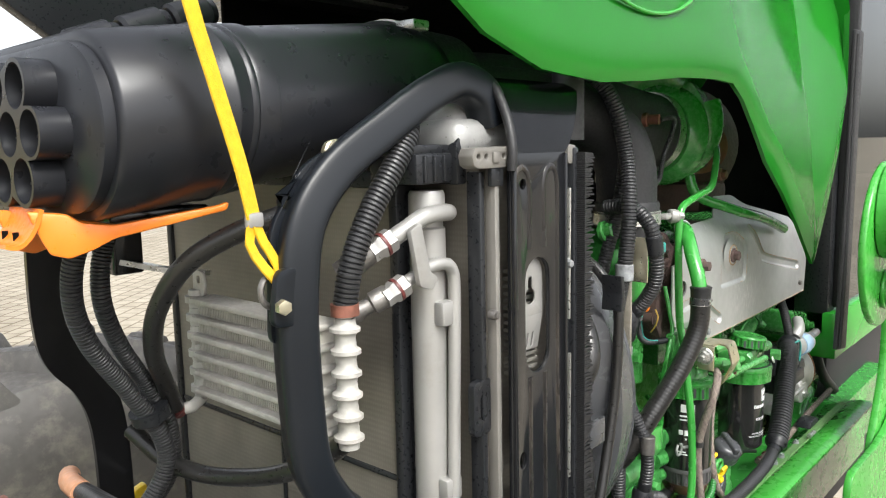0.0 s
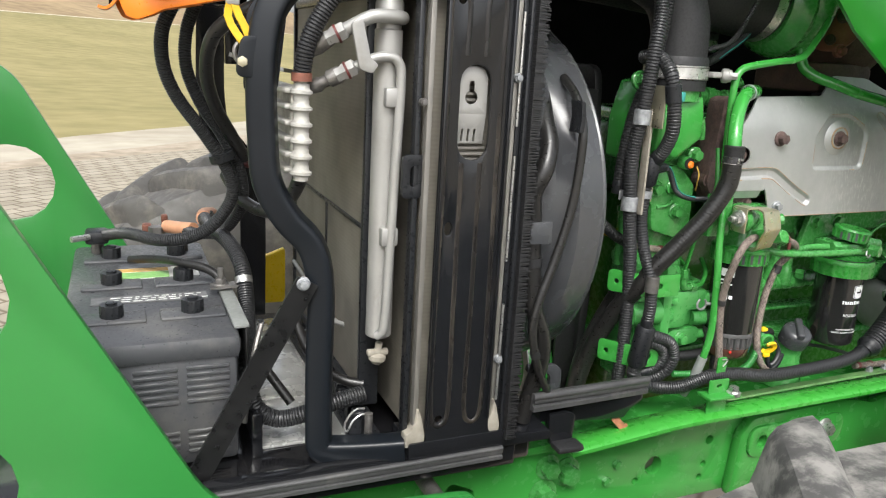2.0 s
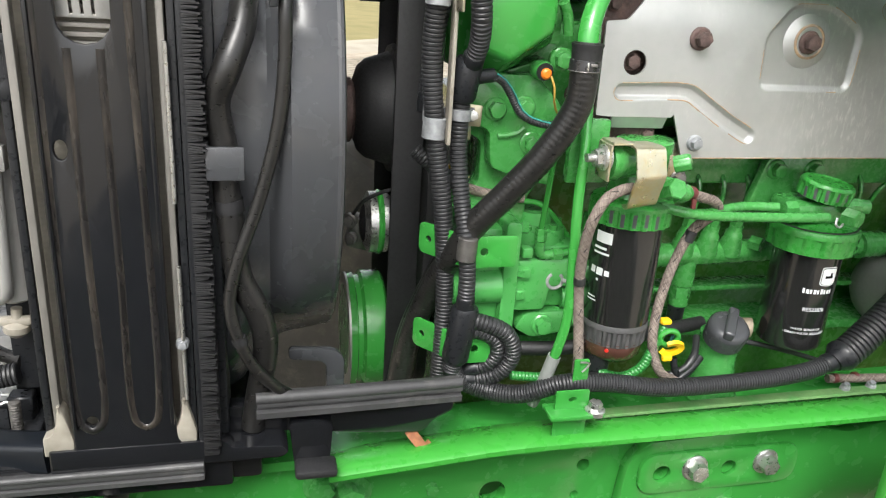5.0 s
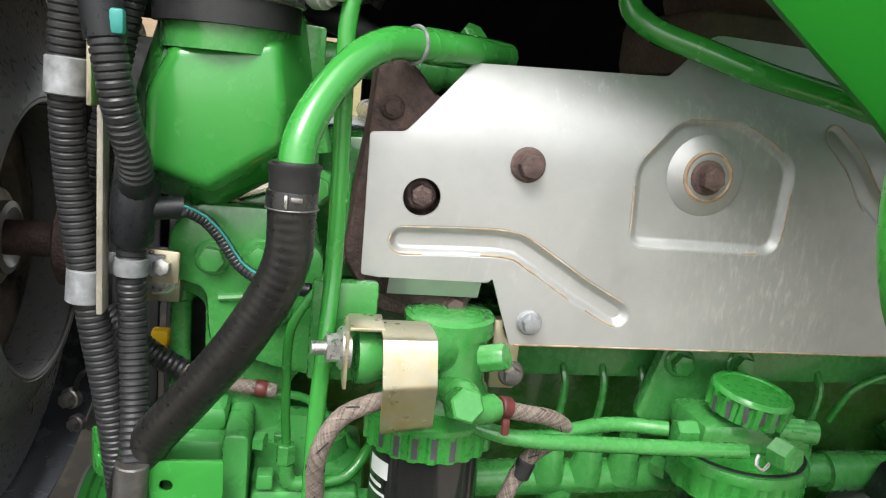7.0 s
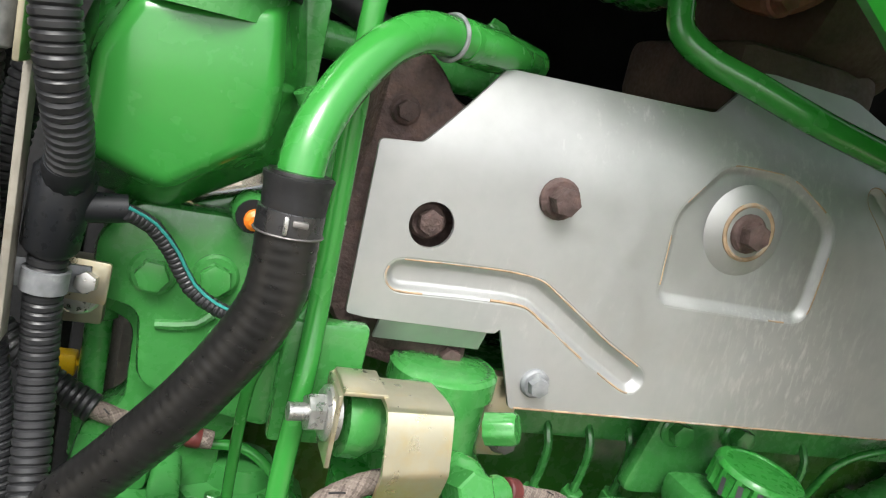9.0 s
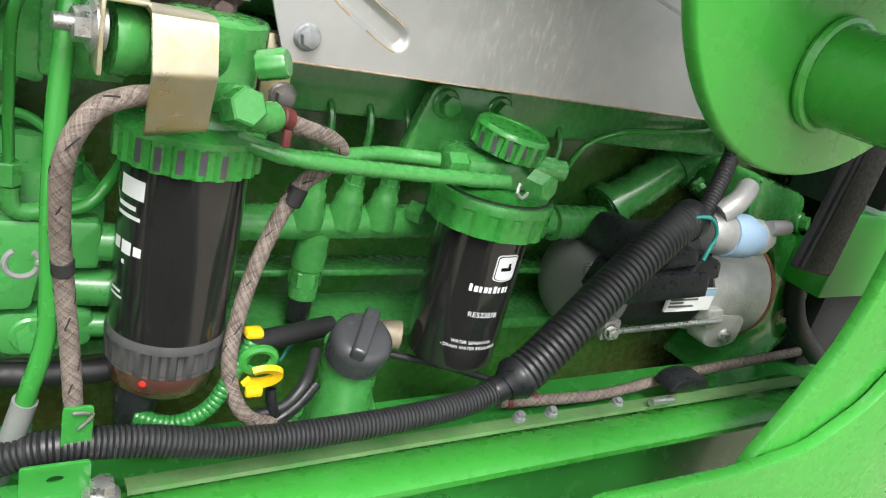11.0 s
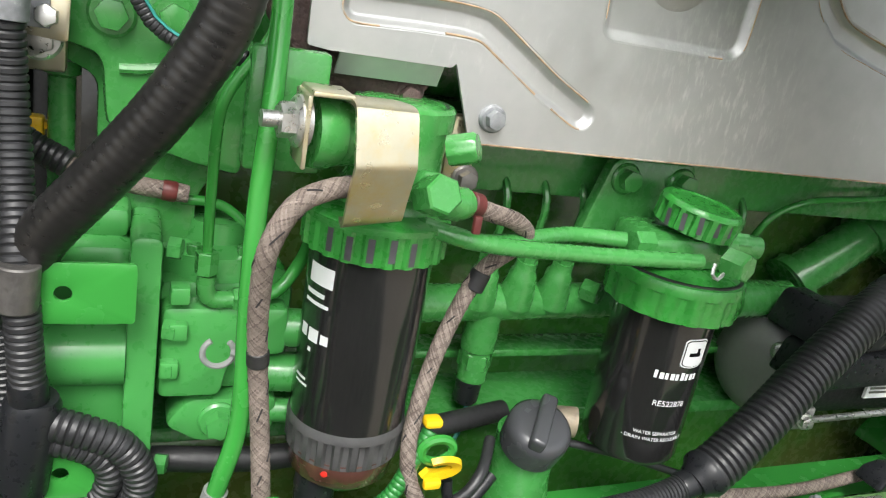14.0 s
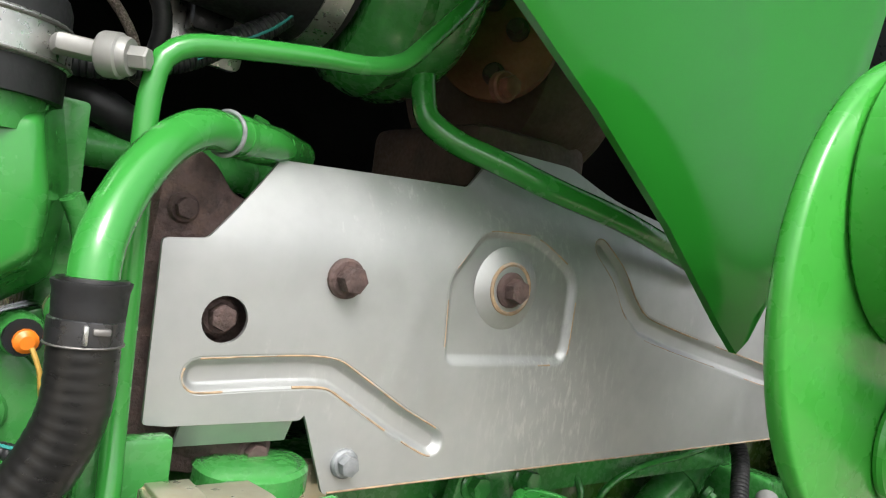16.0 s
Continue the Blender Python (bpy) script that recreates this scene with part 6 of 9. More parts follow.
        rim = inset(loop, 0.0004)
        rl = curve_points([(u, Y + 0.0003 + depth(u, v), v) for u, v in rim + rim[:1]], 0.003)
        rust = BM()
        i = 0
        while i < len(rl) - 3:
            n = min(rust_rnd.randint(5, 16), len(rl) - i)
            if rust_rnd.random() < (0.3 if name == "bolt_window" else 0.86):
                sweep(rl[i:i + n], rust_rnd.uniform(0.0004, 0.0007 if name == "bolt_window" else 0.0009), 6, step=0.003, bm=rust)
            i += n - 1
        part("rust_line", rust, STAIN, pan, "broken line of orange rust")["kind"] = "stuff"
    sheet = part("sheet", b, SHIELD, t, angle=35)
    part("lower_flange", sweep([(1.108, Y + 0.0015, 1.5245), (1.174, Y + 0.0015, 1.5245)], 1, section=[(-0.0015, 0.0065), (0.0015, 0.0065), (-0.006, -0.0075), (-0.009, -0.0075)], hint=(0, 0, 1)), SHIELD, t)

    seat = lathe([(0, 0.03), (0.0012, 0.028), (0.0042, 0.0205), (0.0053, 0.0175), (0.0056, 0.012)], (1.334, Y + 0.0055, 1.6185), (0, -1, 0), 40)
    part("bolt_seat", seat, SHIELD, t)
    part("seat_stain", sweep([(1.334 + 0.0178 * math.cos(a), Y + 0.0008, 1.6185 + 0.0178 * math.sin(a)) for a in [2 * math.pi * i / 28 for i in range(29)]], 0.0017, 6, cap=False), STAIN, t)
    bolt(t, (1.333, Y - 0.0004, 1.6178), af=0.0155, material=RUST, label="rusty bolt", roll=8)
    bolt(t, (1.1975, Y - 0.001, 1.6165), af=0.015, material=RUST, label="rusty bolt", head=0.011, roll=25)
    bolt(t, (1.126, Y + 0.012, 1.589), af=0.0134, material=RUST, label="rusty bolt in the clearance hole", roll=5)
    bolt(t, (1.2125, Y - 0.001, 1.5025), af=0.0112, material=CLIP_GREY, washer=True, roll=12)
    bolt(t, (1.712, Y - 0.001, 1.512), af=0.009, material=DARK_STEEL, washer=False)
    # folded tab and edge line below the notch
    part("lower_edge_rust", sweep([(1.203, Y - 0.0002, 1.4848), (1.48, Y - 0.0002, 1.4868), (1.748, Y - 0.0002, 1.4888)], 0.0007, 6, step=0.02), STAIN, t)
    part("notch_tab", box(1.19, 1.212, Y + 0.012, Y + 0.024, 1.445, 1.5, 0.003), ZINC_YELLOW, t)
    bolt(t, (1.207, Y + 0.012, 1.458), af=0.012, material=DARK_STEEL)


heat_shield()


# ---- pipes and hoses on the engine ----
def pipe(name, pts, r, material, label, category="pipe", ripple=None, sides=14, group=""):
    t = thing(name, pts[-1], label, category, group)
    part("run", sweep(pts, r, sides, ripple=ripple, step=0.006), material, t)
    return t


t_ = pipe("coolant_pipe", [(1.19, 0.7, 1.69), (1.15, 0.655, 1.69), (1.115, 0.632, 1.6885), (1.095, 0.617, 1.687), (1.075, 0.603, 1.676), (1.055, 0.587, 1.652), (1.0425, 0.573, 1.625), (1.0405, 0.568, 1.6)], 0.0107, GREEN, "bent green painted steel coolant pipe")
part("joint_bead", sweep([Vector((1.112, 0.63, 1.6885)) + 0.0118 * (Vector((0.55, -0.83, 0)) * math.cos(a) + Vector((0, 0, 1)) * math.sin(a)) for a in [2 * math.pi * i / 20 for i in range(21)]], 0.0013, 8, cap=False), CLIP_GREY, t_, "dull solder bead")
part("rear_sleeve", lathe([(0, 0.0118), (0.004, 0.0122), (0.035, 0.0122), (0.04, 0.0112), (0.06, 0.0112)], (1.12, 0.636, 1.689), (0.75, 0.66, 0.0), 24), GREEN, t_)
hp = [(1.0405, 0.5675, 1.613), (1.04, 0.567, 1.59), (1.0385, 0.569, 1.553), (1.0155, 0.58, 1.503), (0.983, 0.597, 1.454), (0.955, 0.612, 1.414), (0.94, 0.63, 1.375), (0.93, 0.66, 1.335), (0.91, 0.7, 1.24), (0.905, 0.72, 1.17)]
t_ = pipe("coolant_hose", hp, 0.0142, HOSE, "thick black cord-wrapped rubber coolant hose", "hose", (0.0056, 0.00028), sides=20)
part("hose_lip", lathe([(-0.004, 0.0143), (0.0, 0.0146), (0.008, 0.0149), (0.0105, 0.0158), (0.0118, 0.0158), (0.0122, 0.0115)], (1.0403, 0.5672, 1.6), (0.0, 0, 1), 28), RUBBER, t_, "flared black hose end")
cl_ = part("hose_clamp", lathe([(0, 0.0144), (0.0006, 0.0151), (0.0104, 0.0151), (0.011, 0.0144)], (1.0397, 0.5675, 1.5858), (0.02, 0, 1), 32), CLAMP_DARK, t_, "worn dark steel band clamp")
part("clamp_lip", sweep([(1.0399 + 0.0153 * math.cos(a), 0.5676 + 0.0153 * math.sin(a), 1.5862) for a in [2 * math.pi * i / 32 for i in range(33)]], 0.0006, 6, cap=False), DARK_STEEL, cl_)
part("clamp_tongue", box(1.0355, 1.0375, 0.551, 0.5535, 1.5875, 1.5955, 0.0006), STEEL, cl_)
part("clamp_ear", box(1.039, 1.046, 0.5508, 0.5535, 1.5915, 1.5945, 0.0008), DARK_STEEL, cl_)

pipe("fuel_return_pipe", [(1.32, 0.68, 1.84), (1.275, 0.645, 1.808), (1.24, 0.632, 1.775), (1.215, 0.626, 1.752), (1.195, 0.624, 1.744), (1.15, 0.62, 1.738), (1.1, 0.617, 1.73), (1.083, 0.616, 1.726), (1.071, 0.615, 1.717), (1.067, 0.615, 1.7), (1.0675, 0.615, 1.64), (1.068, 0.614, 1.6), (1.068, 0.61, 1.54), (1.066, 0.6, 1.5), (1.063, 0.594, 1.45), (1.062, 0.587, 1.4), (1.063, 0.584, 1.31), (1.0555, 0.583, 1.274), (1.048, 0.59, 1.234), (1.042, 0.605, 1.193)], 0.0059, GREEN, "long thin green pipe bent down the engine side")
pipe("turbo_oil_pipe", [(1.28, 0.7, 1.79), (1.277, 0.69, 1.75), (1.279, 0.684, 1.733), (1.294, 0.67, 1.719), (1.32, 0.65, 1.708), (1.36, 0.63, 1.694), (1.43, 0.622, 1.68), (1.5, 0.62, 1.662), (1.56, 0.62, 1.645)], 0.0092, GREEN, "sloping green oil pipe above the heat shield")
t_ = pipe("injector_pipe", [(1.075, 0.64, 1.6), (1.072, 0.63, 1.56), (1.066, 0.622, 1.535), (1.05, 0.62, 1.51), (1.043, 0.62, 1.495), (1.042, 0.63, 1.44), (1.044, 0.642, 1.4)], 0.0033, GREEN, "thin green pipe into an elbow union")
hexnut(t_, (1.044, 0.642, 1.392), (0, 0, 1), 0.0125, 0.015)
part("elbow_body", sweep([(1.045, 0.643, 1.384), (1.045, 0.644, 1.372), (1.05, 0.645, 1.366), (1.062, 0.646, 1.366)], 0.006, 12), GREEN_CAST, t_)
hexnut(t_, (1.068, 0.646, 1.366), (1, 0, 0), 0.014, 0.012)
pipe("injector_pipe", [(1.03, 0.69, 1.417), (1.055, 0.69, 1.415), (1.075, 0.688, 1.4), (1.1, 0.69, 1.37)], 0.0035, GREEN, "thin green fuel line behind the pump")
pipe("injector_pipe", [(1.07, 0.646, 1.366), (1.09, 0.65, 1.37), (1.105, 0.66, 1.385), (1.12, 0.69, 1.4)], 0.0045, GREEN, "thin green fuel line from the elbow union")


def braid_material():
    ma = mat("braided_fabric_hose", (0.3, 0.25, 0.21), 0.8, var=0.25, scale=60, bump=0.2, bscale=500)
    n, l = ma.node_tree.nodes, ma.node_tree.links
    b = n["Principled BSDF"]
    tc = n.new("ShaderNodeTexCoord")
    vo = n.new("ShaderNodeTexVoronoi")
    vo.inputs["Scale"].default_value = 850
    l.new(tc.outputs["Object"], vo.inputs["Vector"])
    nz = n.new("ShaderNodeTexNoise")
    nz.inputs["Scale"].default_value, nz.inputs["Detail"].default_value = 45, 3
    l.new(tc.outputs["Object"], nz.inputs["Vector"])
    mr = n.new("ShaderNodeMapRange")
    mr.inputs["From Min"].default_value, mr.inputs["From Max"].default_value = 0.62, 0.68
    l.new(nz.outputs[0], mr.inputs[0])
    rp = n.new("ShaderNodeValToRGB")
    rp.color_ramp.elements[0].position, rp.color_ramp.elements[0].color = 0.0, (0.3, 0.245, 0.215, 1)
    rp.color_ramp.elements[1].position, rp.color_ramp.elements[1].color = 0.7, (0.11, 0.088, 0.07, 1)
    l.new(vo.outputs[0], rp.inputs[0])
    mx = n.new("ShaderNodeMix")
    mx.data_type = "RGBA"
    l.new(mr.outputs[0], mx.inputs[0])
    l.new(rp.outputs[0], mx.inputs[6])
    mx.inputs[7].default_value = (0.015, 0.013, 0.015, 1)
    l.new(mx.outputs[2], b.inputs["Base Color"])
    bp = n.new("ShaderNodeBump")
    bp.inputs["Strength"].default_value, bp.inputs["Distance"].default_value = 0.7, 0.001
    bp.invert = True
    l.new(vo.outputs[0], bp.inputs["Height"])
    l.new(bp.outputs[0], b.inputs["Normal"])
    return ma


BRAID = braid_material()


def strand_material():
    ma = mat("woven_hose_strands", (0.3, 0.25, 0.21), 0.75, var=0.15, scale=120, bump=0.1, bscale=600)
    n, l = ma.node_tree.nodes, ma.node_tree.links
    g = n.new("ShaderNodeNewGeometry")
    rp = n.new("ShaderNodeValToRGB")
    rp.color_ramp.elements[0].color = (0.085, 0.064, 0.053, 1)
    rp.color_ramp.elements[1].color = (0.265, 0.218, 0.185, 1)
    l.new(g.outputs["Random Per Island"], rp.inputs[0])
    l.new(rp.outputs[0], n["Principled BSDF"].inputs["Base Color"])
    return ma


STRAND = strand_material()


def weave(pts, r, parent):
    """Two crossing sets of flat strands woven round a hose."""
    line = curve_points(pts, 0.0014)
    b = BM()
    count, turn = 24, 0.0014 / r * 0.9
    for way in (1, -1):
        for s in range(count):
            prev = None
            u = None
            for k in range(1, len(line) - 1):
                tan = (line[k + 1] - line[k - 1]).normalized()
                if u is None:
                    u = tan.orthogonal().normalized()
                u = (u - tan * u.dot(tan)).normalized()
                w = tan.cross(u)
                row = []
                for e, h in ((-0.26, 0.0), (0.0, 1.0), (0.26, 0.0)):
                    a = 2 * math.pi * s / count + way * k * turn + e * 2 * math.pi / count * 1.9
                    over = math.sin(k * turn * count + (s * math.pi if way > 0 else s * math.pi + math.pi))
                    row.append(b.verts.new(line[k] + (u * math.cos(a) + w * math.sin(a)) * (r + 0.00008 + 0.00022 * over + 0.00022 * h)))
                if prev:
                    for q in (0, 1):
                        b.faces.new((prev[q], prev[q + 1], row[q + 1], row[q]) if way < 0 else (prev[q], row[q], row[q + 1], prev[q + 1]))
                prev = row
    part("woven_cover", b, STRAND, parent, "woven grey-brown fabric cover", angle=60)["kind"] = "stuff"


THREAD = mat("black_tracer_thread", (0.02, 0.018, 0.018), 0.8, var=0.1)


def tracer(pts, r, parent, twist=26.0):
    """Broken black tracer threads winding round a braided hose."""
    line = curve_points(pts, 0.002)
    b = BM()
    random.seed(len(pts))
    for start in (0.0, 3.1):
        i = 3
        while i < len(line) - 8:
            n = random.choice((3, 4, 5))
            seg = []
            for k in range(i, i + n):
                tan = (line[k + 1] - line[k - 1]).normalized()
                u = tan.cross(Vector((0.3, 0.9, 0.2))).normalized()
                w = tan.cross(u)
                a = start + k * 0.002 * twist * 3
                seg.append(line[k] + (u * math.cos(a) + w * math.sin(a)) * r)
            sweep(seg, 0.00055, 5, step=0.002, bm=b)
            i += n + random.choice((3, 5, 7))
    part("tracer_thread", b, THREAD, parent, "black tracer flecks")

t_ = pipe("braided_hose", [(1.112, 0.57, 1.468), (1.092, 0.56, 1.4675), (1.0755, 0.554, 1.4605), (1.0645, 0.555, 1.438), (1.0645, 0.568, 1.397), (1.0695, 0.578, 1.355), (1.0755, 0.579, 1.308), (1.08, 0.576, 1.262), (1.082, 0.58, 1.235)], 0.0054, BRAID, "grey-brown braided fuel hose with black flecks", "hose", sides=16, group="braided fuel hoses")
weave([(1.112, 0.57, 1.468), (1.092, 0.56, 1.4675), (1.0755, 0.554, 1.4605), (1.0645, 0.555, 1.438), (1.0645, 0.568, 1.397), (1.0695, 0.578, 1.355), (1.0755, 0.579, 1.308), (1.08, 0.576, 1.262), (1.082, 0.58, 1.235)], 0.0054, t_)
tracer([(1.112, 0.57, 1.468), (1.092, 0.56, 1.4675), (1.0755, 0.554, 1.4605), (1.0645, 0.555, 1.438), (1.0645, 0.568, 1.397), (1.0695, 0.578, 1.355), (1.0755, 0.579, 1.308), (1.08, 0.576, 1.262), (1.082, 0.58, 1.235)], 0.0057, t_)
part("collar", lathe([(0, 0.0058), (0.001, 0.0066), (0.009, 0.0066), (0.01, 0.0058)], (1.0683, 0.5765, 1.366), (0.1, 0.05, -1), 16), RUBBER, t_, "black collar")
part("open_clip", sweep([(1.05 + 0.009 * math.cos(a), 0.6, 1.352 + 0.009 * math.sin(a)) for a in [radians(120 + 290 * i / 16) for i in range(17)]], 0.0019, 8), GREY_RUBBER, t_, "open grey plastic clip")
part("clip_arm", sweep([(1.058, 0.598, 1.353), (1.066, 0.59, 1.354)], 0.0025, 8), GREY_RUBBER, t_)
t_ = pipe("braided_hose", [(1.176, 0.575, 1.4615), (1.2, 0.583, 1.454), (1.226, 0.594, 1.445), (1.2385, 0.602, 1.434), (1.234, 0.608, 1.422), (1.218, 0.612, 1.405), (1.2, 0.612, 1.36), (1.187, 0.606, 1.31), (1.183, 0.6, 1.275), (1.188, 0.596, 1.248), (1.2, 0.594, 1.228), (1.225, 0.6, 1.212)], 0.0054, BRAID, "grey-brown braided fuel hose looping behind the filter", "hose", sides=16, group="braided fuel hoses")
weave([(1.176, 0.575, 1.4615), (1.2, 0.583, 1.454), (1.226, 0.594, 1.445), (1.2385, 0.602, 1.434), (1.234, 0.608, 1.422), (1.218, 0.612, 1.405), (1.2, 0.612, 1.36), (1.187, 0.606, 1.31), (1.183, 0.6, 1.275), (1.188, 0.596, 1.248), (1.2, 0.594, 1.228), (1.225, 0.6, 1.212)], 0.0054, t_)
tracer([(1.176, 0.575, 1.4615), (1.2, 0.583, 1.454), (1.226, 0.594, 1.445), (1.2385, 0.602, 1.434), (1.234, 0.608, 1.422), (1.218, 0.612, 1.405), (1.2, 0.612, 1.36), (1.187, 0.606, 1.31), (1.183, 0.6, 1.275), (1.188, 0.596, 1.248), (1.2, 0.594, 1.228), (1.225, 0.6, 1.212)], 0.0057, t_)
part("red_band", lathe([(0, 0.0066), (0.001, 0.0075), (0.008, 0.0075), (0.009, 0.0066)], (1.181, 0.5765, 1.461), (0.9, 0.3, -0.25), 16), RED, t_, "red sealing band")
part("red_band_tail", box(1.182, 1.187, 0.566, 0.57, 1.445, 1.456, 0.001), RED, t_)
part("collar", lathe([(0, 0.0062), (0.001, 0.007), (0.013, 0.007), (0.014, 0.0062)], (1.2175, 0.612, 1.404), (-0.3, 0, -0.9), 16), RUBBER, t_)
short_ = [(0.962, 0.69, 1.435), (0.985, 0.688, 1.4285), (1.01, 0.685, 1.425), (1.034, 0.684, 1.4225)]
t_ = pipe("braided_hose", short_, 0.0056, BRAID, "short pale braided hose end with dark red band", "hose", sides=16, group="braided fuel hoses")
weave(short_, 0.0056, t_)
tracer(short_, 0.0059, t_)
part("red_band", lathe([(0, 0.0062), (0.001, 0.0068), (0.008, 0.0068), (0.009, 0.0062)], (1.018, 0.6845, 1.4242), (0.97, -0.04, -0.1), 16), RED, t_)
t_ = pipe("ribbed_hose", [(0.905, 0.705, 1.475), (0.92, 0.7, 1.462), (0.941, 0.695, 1.4455), (0.964, 0.69, 1.4345)], 0.0085, LOOM, "black ribbed sleeve over the braided hose", "hose", (0.0042, 0.0009))
t_ = thing("wire_connector", (0.942, 0.72, 1.44), "yellow plastic connector behind the wiring looms", "connector")
part("body", box(0.935, 0.948, 0.714, 0.726, 1.442, 1.457, 0.002), DIP_YELLOW, t_)
part("lock", box(0.946, 0.953, 0.716, 0.724, 1.449, 1.454, 0.001), DIP_YELLOW, t_)
rail_hose = [(1.47, 0.625, 1.185), (1.55, 0.62, 1.1835), (1.59, 0.62, 1.182), (1.63, 0.62, 1.184), (1.72, 0.62, 1.195), (1.95, 0.62, 1.21)]
t_ = pipe("braided_hose", rail_hose, 0.0056, BRAID, "braided hose lying along the frame rail", "hose", sides=14, group="braided fuel hoses")
weave(rail_hose, 0.0056, t_)
for x in (1.478, 1.51):
    tb = thing("red_hose_band", (x, 0.625, 1.18), "dark red sealing band on a braided hose", "band", "red hose bands")
    part("band", lathe([(0, 0.0062), (0.001, 0.007), (0.006, 0.007), (0.007, 0.0062)], (x, 0.6245, 1.185), (1, -0.05, 0), 16), RED, tb)


def lettering(words, size, m, material, parent, name="lettering"):
    cu = bpy.data.curves.new(name, "FONT")
    cu.body, cu.size, cu.extrude, cu.align_x = words, size, 0.0003, "CENTER"
    ob = new(name, cu)
    me = bpy.data.meshes.new_from_object(ob)
    bpy.data.objects.remove(ob)
    bpy.data.curves.remove(cu)
    me.materials.append(material)
    return me


def wrap(me, cx, cy, r, z, around):
    """Lays flat lettering round an upright can."""
    for v in me.vertices:
        a = radians(around) + v.co.x / r
        rr = r + 0.0004 + (0.0002 if v.co.z > 0 else 0)
        v.co = Vector((cx + rr * math.sin(a), cy - rr * math.cos(a), z + v.co.y))
    return me


def flat_mesh(rects):
    b = BM()
    for x, y, w, h in rects:
        n = max(2, int(w / 0.002))
        lo = [b.verts.new((x + w * i / n, y, 0)) for i in range(n + 1)]
        hi = [b.verts.new((x + w * i / n, y + h, 0)) for i in range(n + 1)]
        for i in range(n):
            b.faces.new((lo[i], lo[i + 1], hi[i + 1], hi[i]))
    me = bpy.data.meshes.new("print")
    b.to_mesh(me)
    b.free()
    return me


def shield_mesh(w, h, n=22):
    """A flat badge with bowed sides and rounded corners."""
    b = BM()
    cols = []
    for i in range(n + 1):
        x = -w + 2 * w * i / n
        k = abs(x / w)
        top = h * (1 - k ** 6) ** 0.25
        cols.append((b.verts.new((x, -top * (1 - 0.12 * k), 0)), b.verts.new((x, top, 0))))
    for p, q in zip(cols[1:-1], cols[2:-1]):
        b.faces.new((p[0], q[0], q[1], p[1]))
    me = bpy.data.meshes.new("badge")
    b.to_mesh(me)
    b.free()
    return me


def prints(t, rects, cx, cy, r, z, around, material, label=""):
    for one in rects:
        printed(t, flat_mesh([one]), cx, cy, r, z, around, material, label)


def printed(t, me, cx, cy, r, z, around, material, label=""):
    if not me.materials:
        me.materials.append(material)
    part("printing", wrap(me, cx, cy, r, z, around), material, t, label)


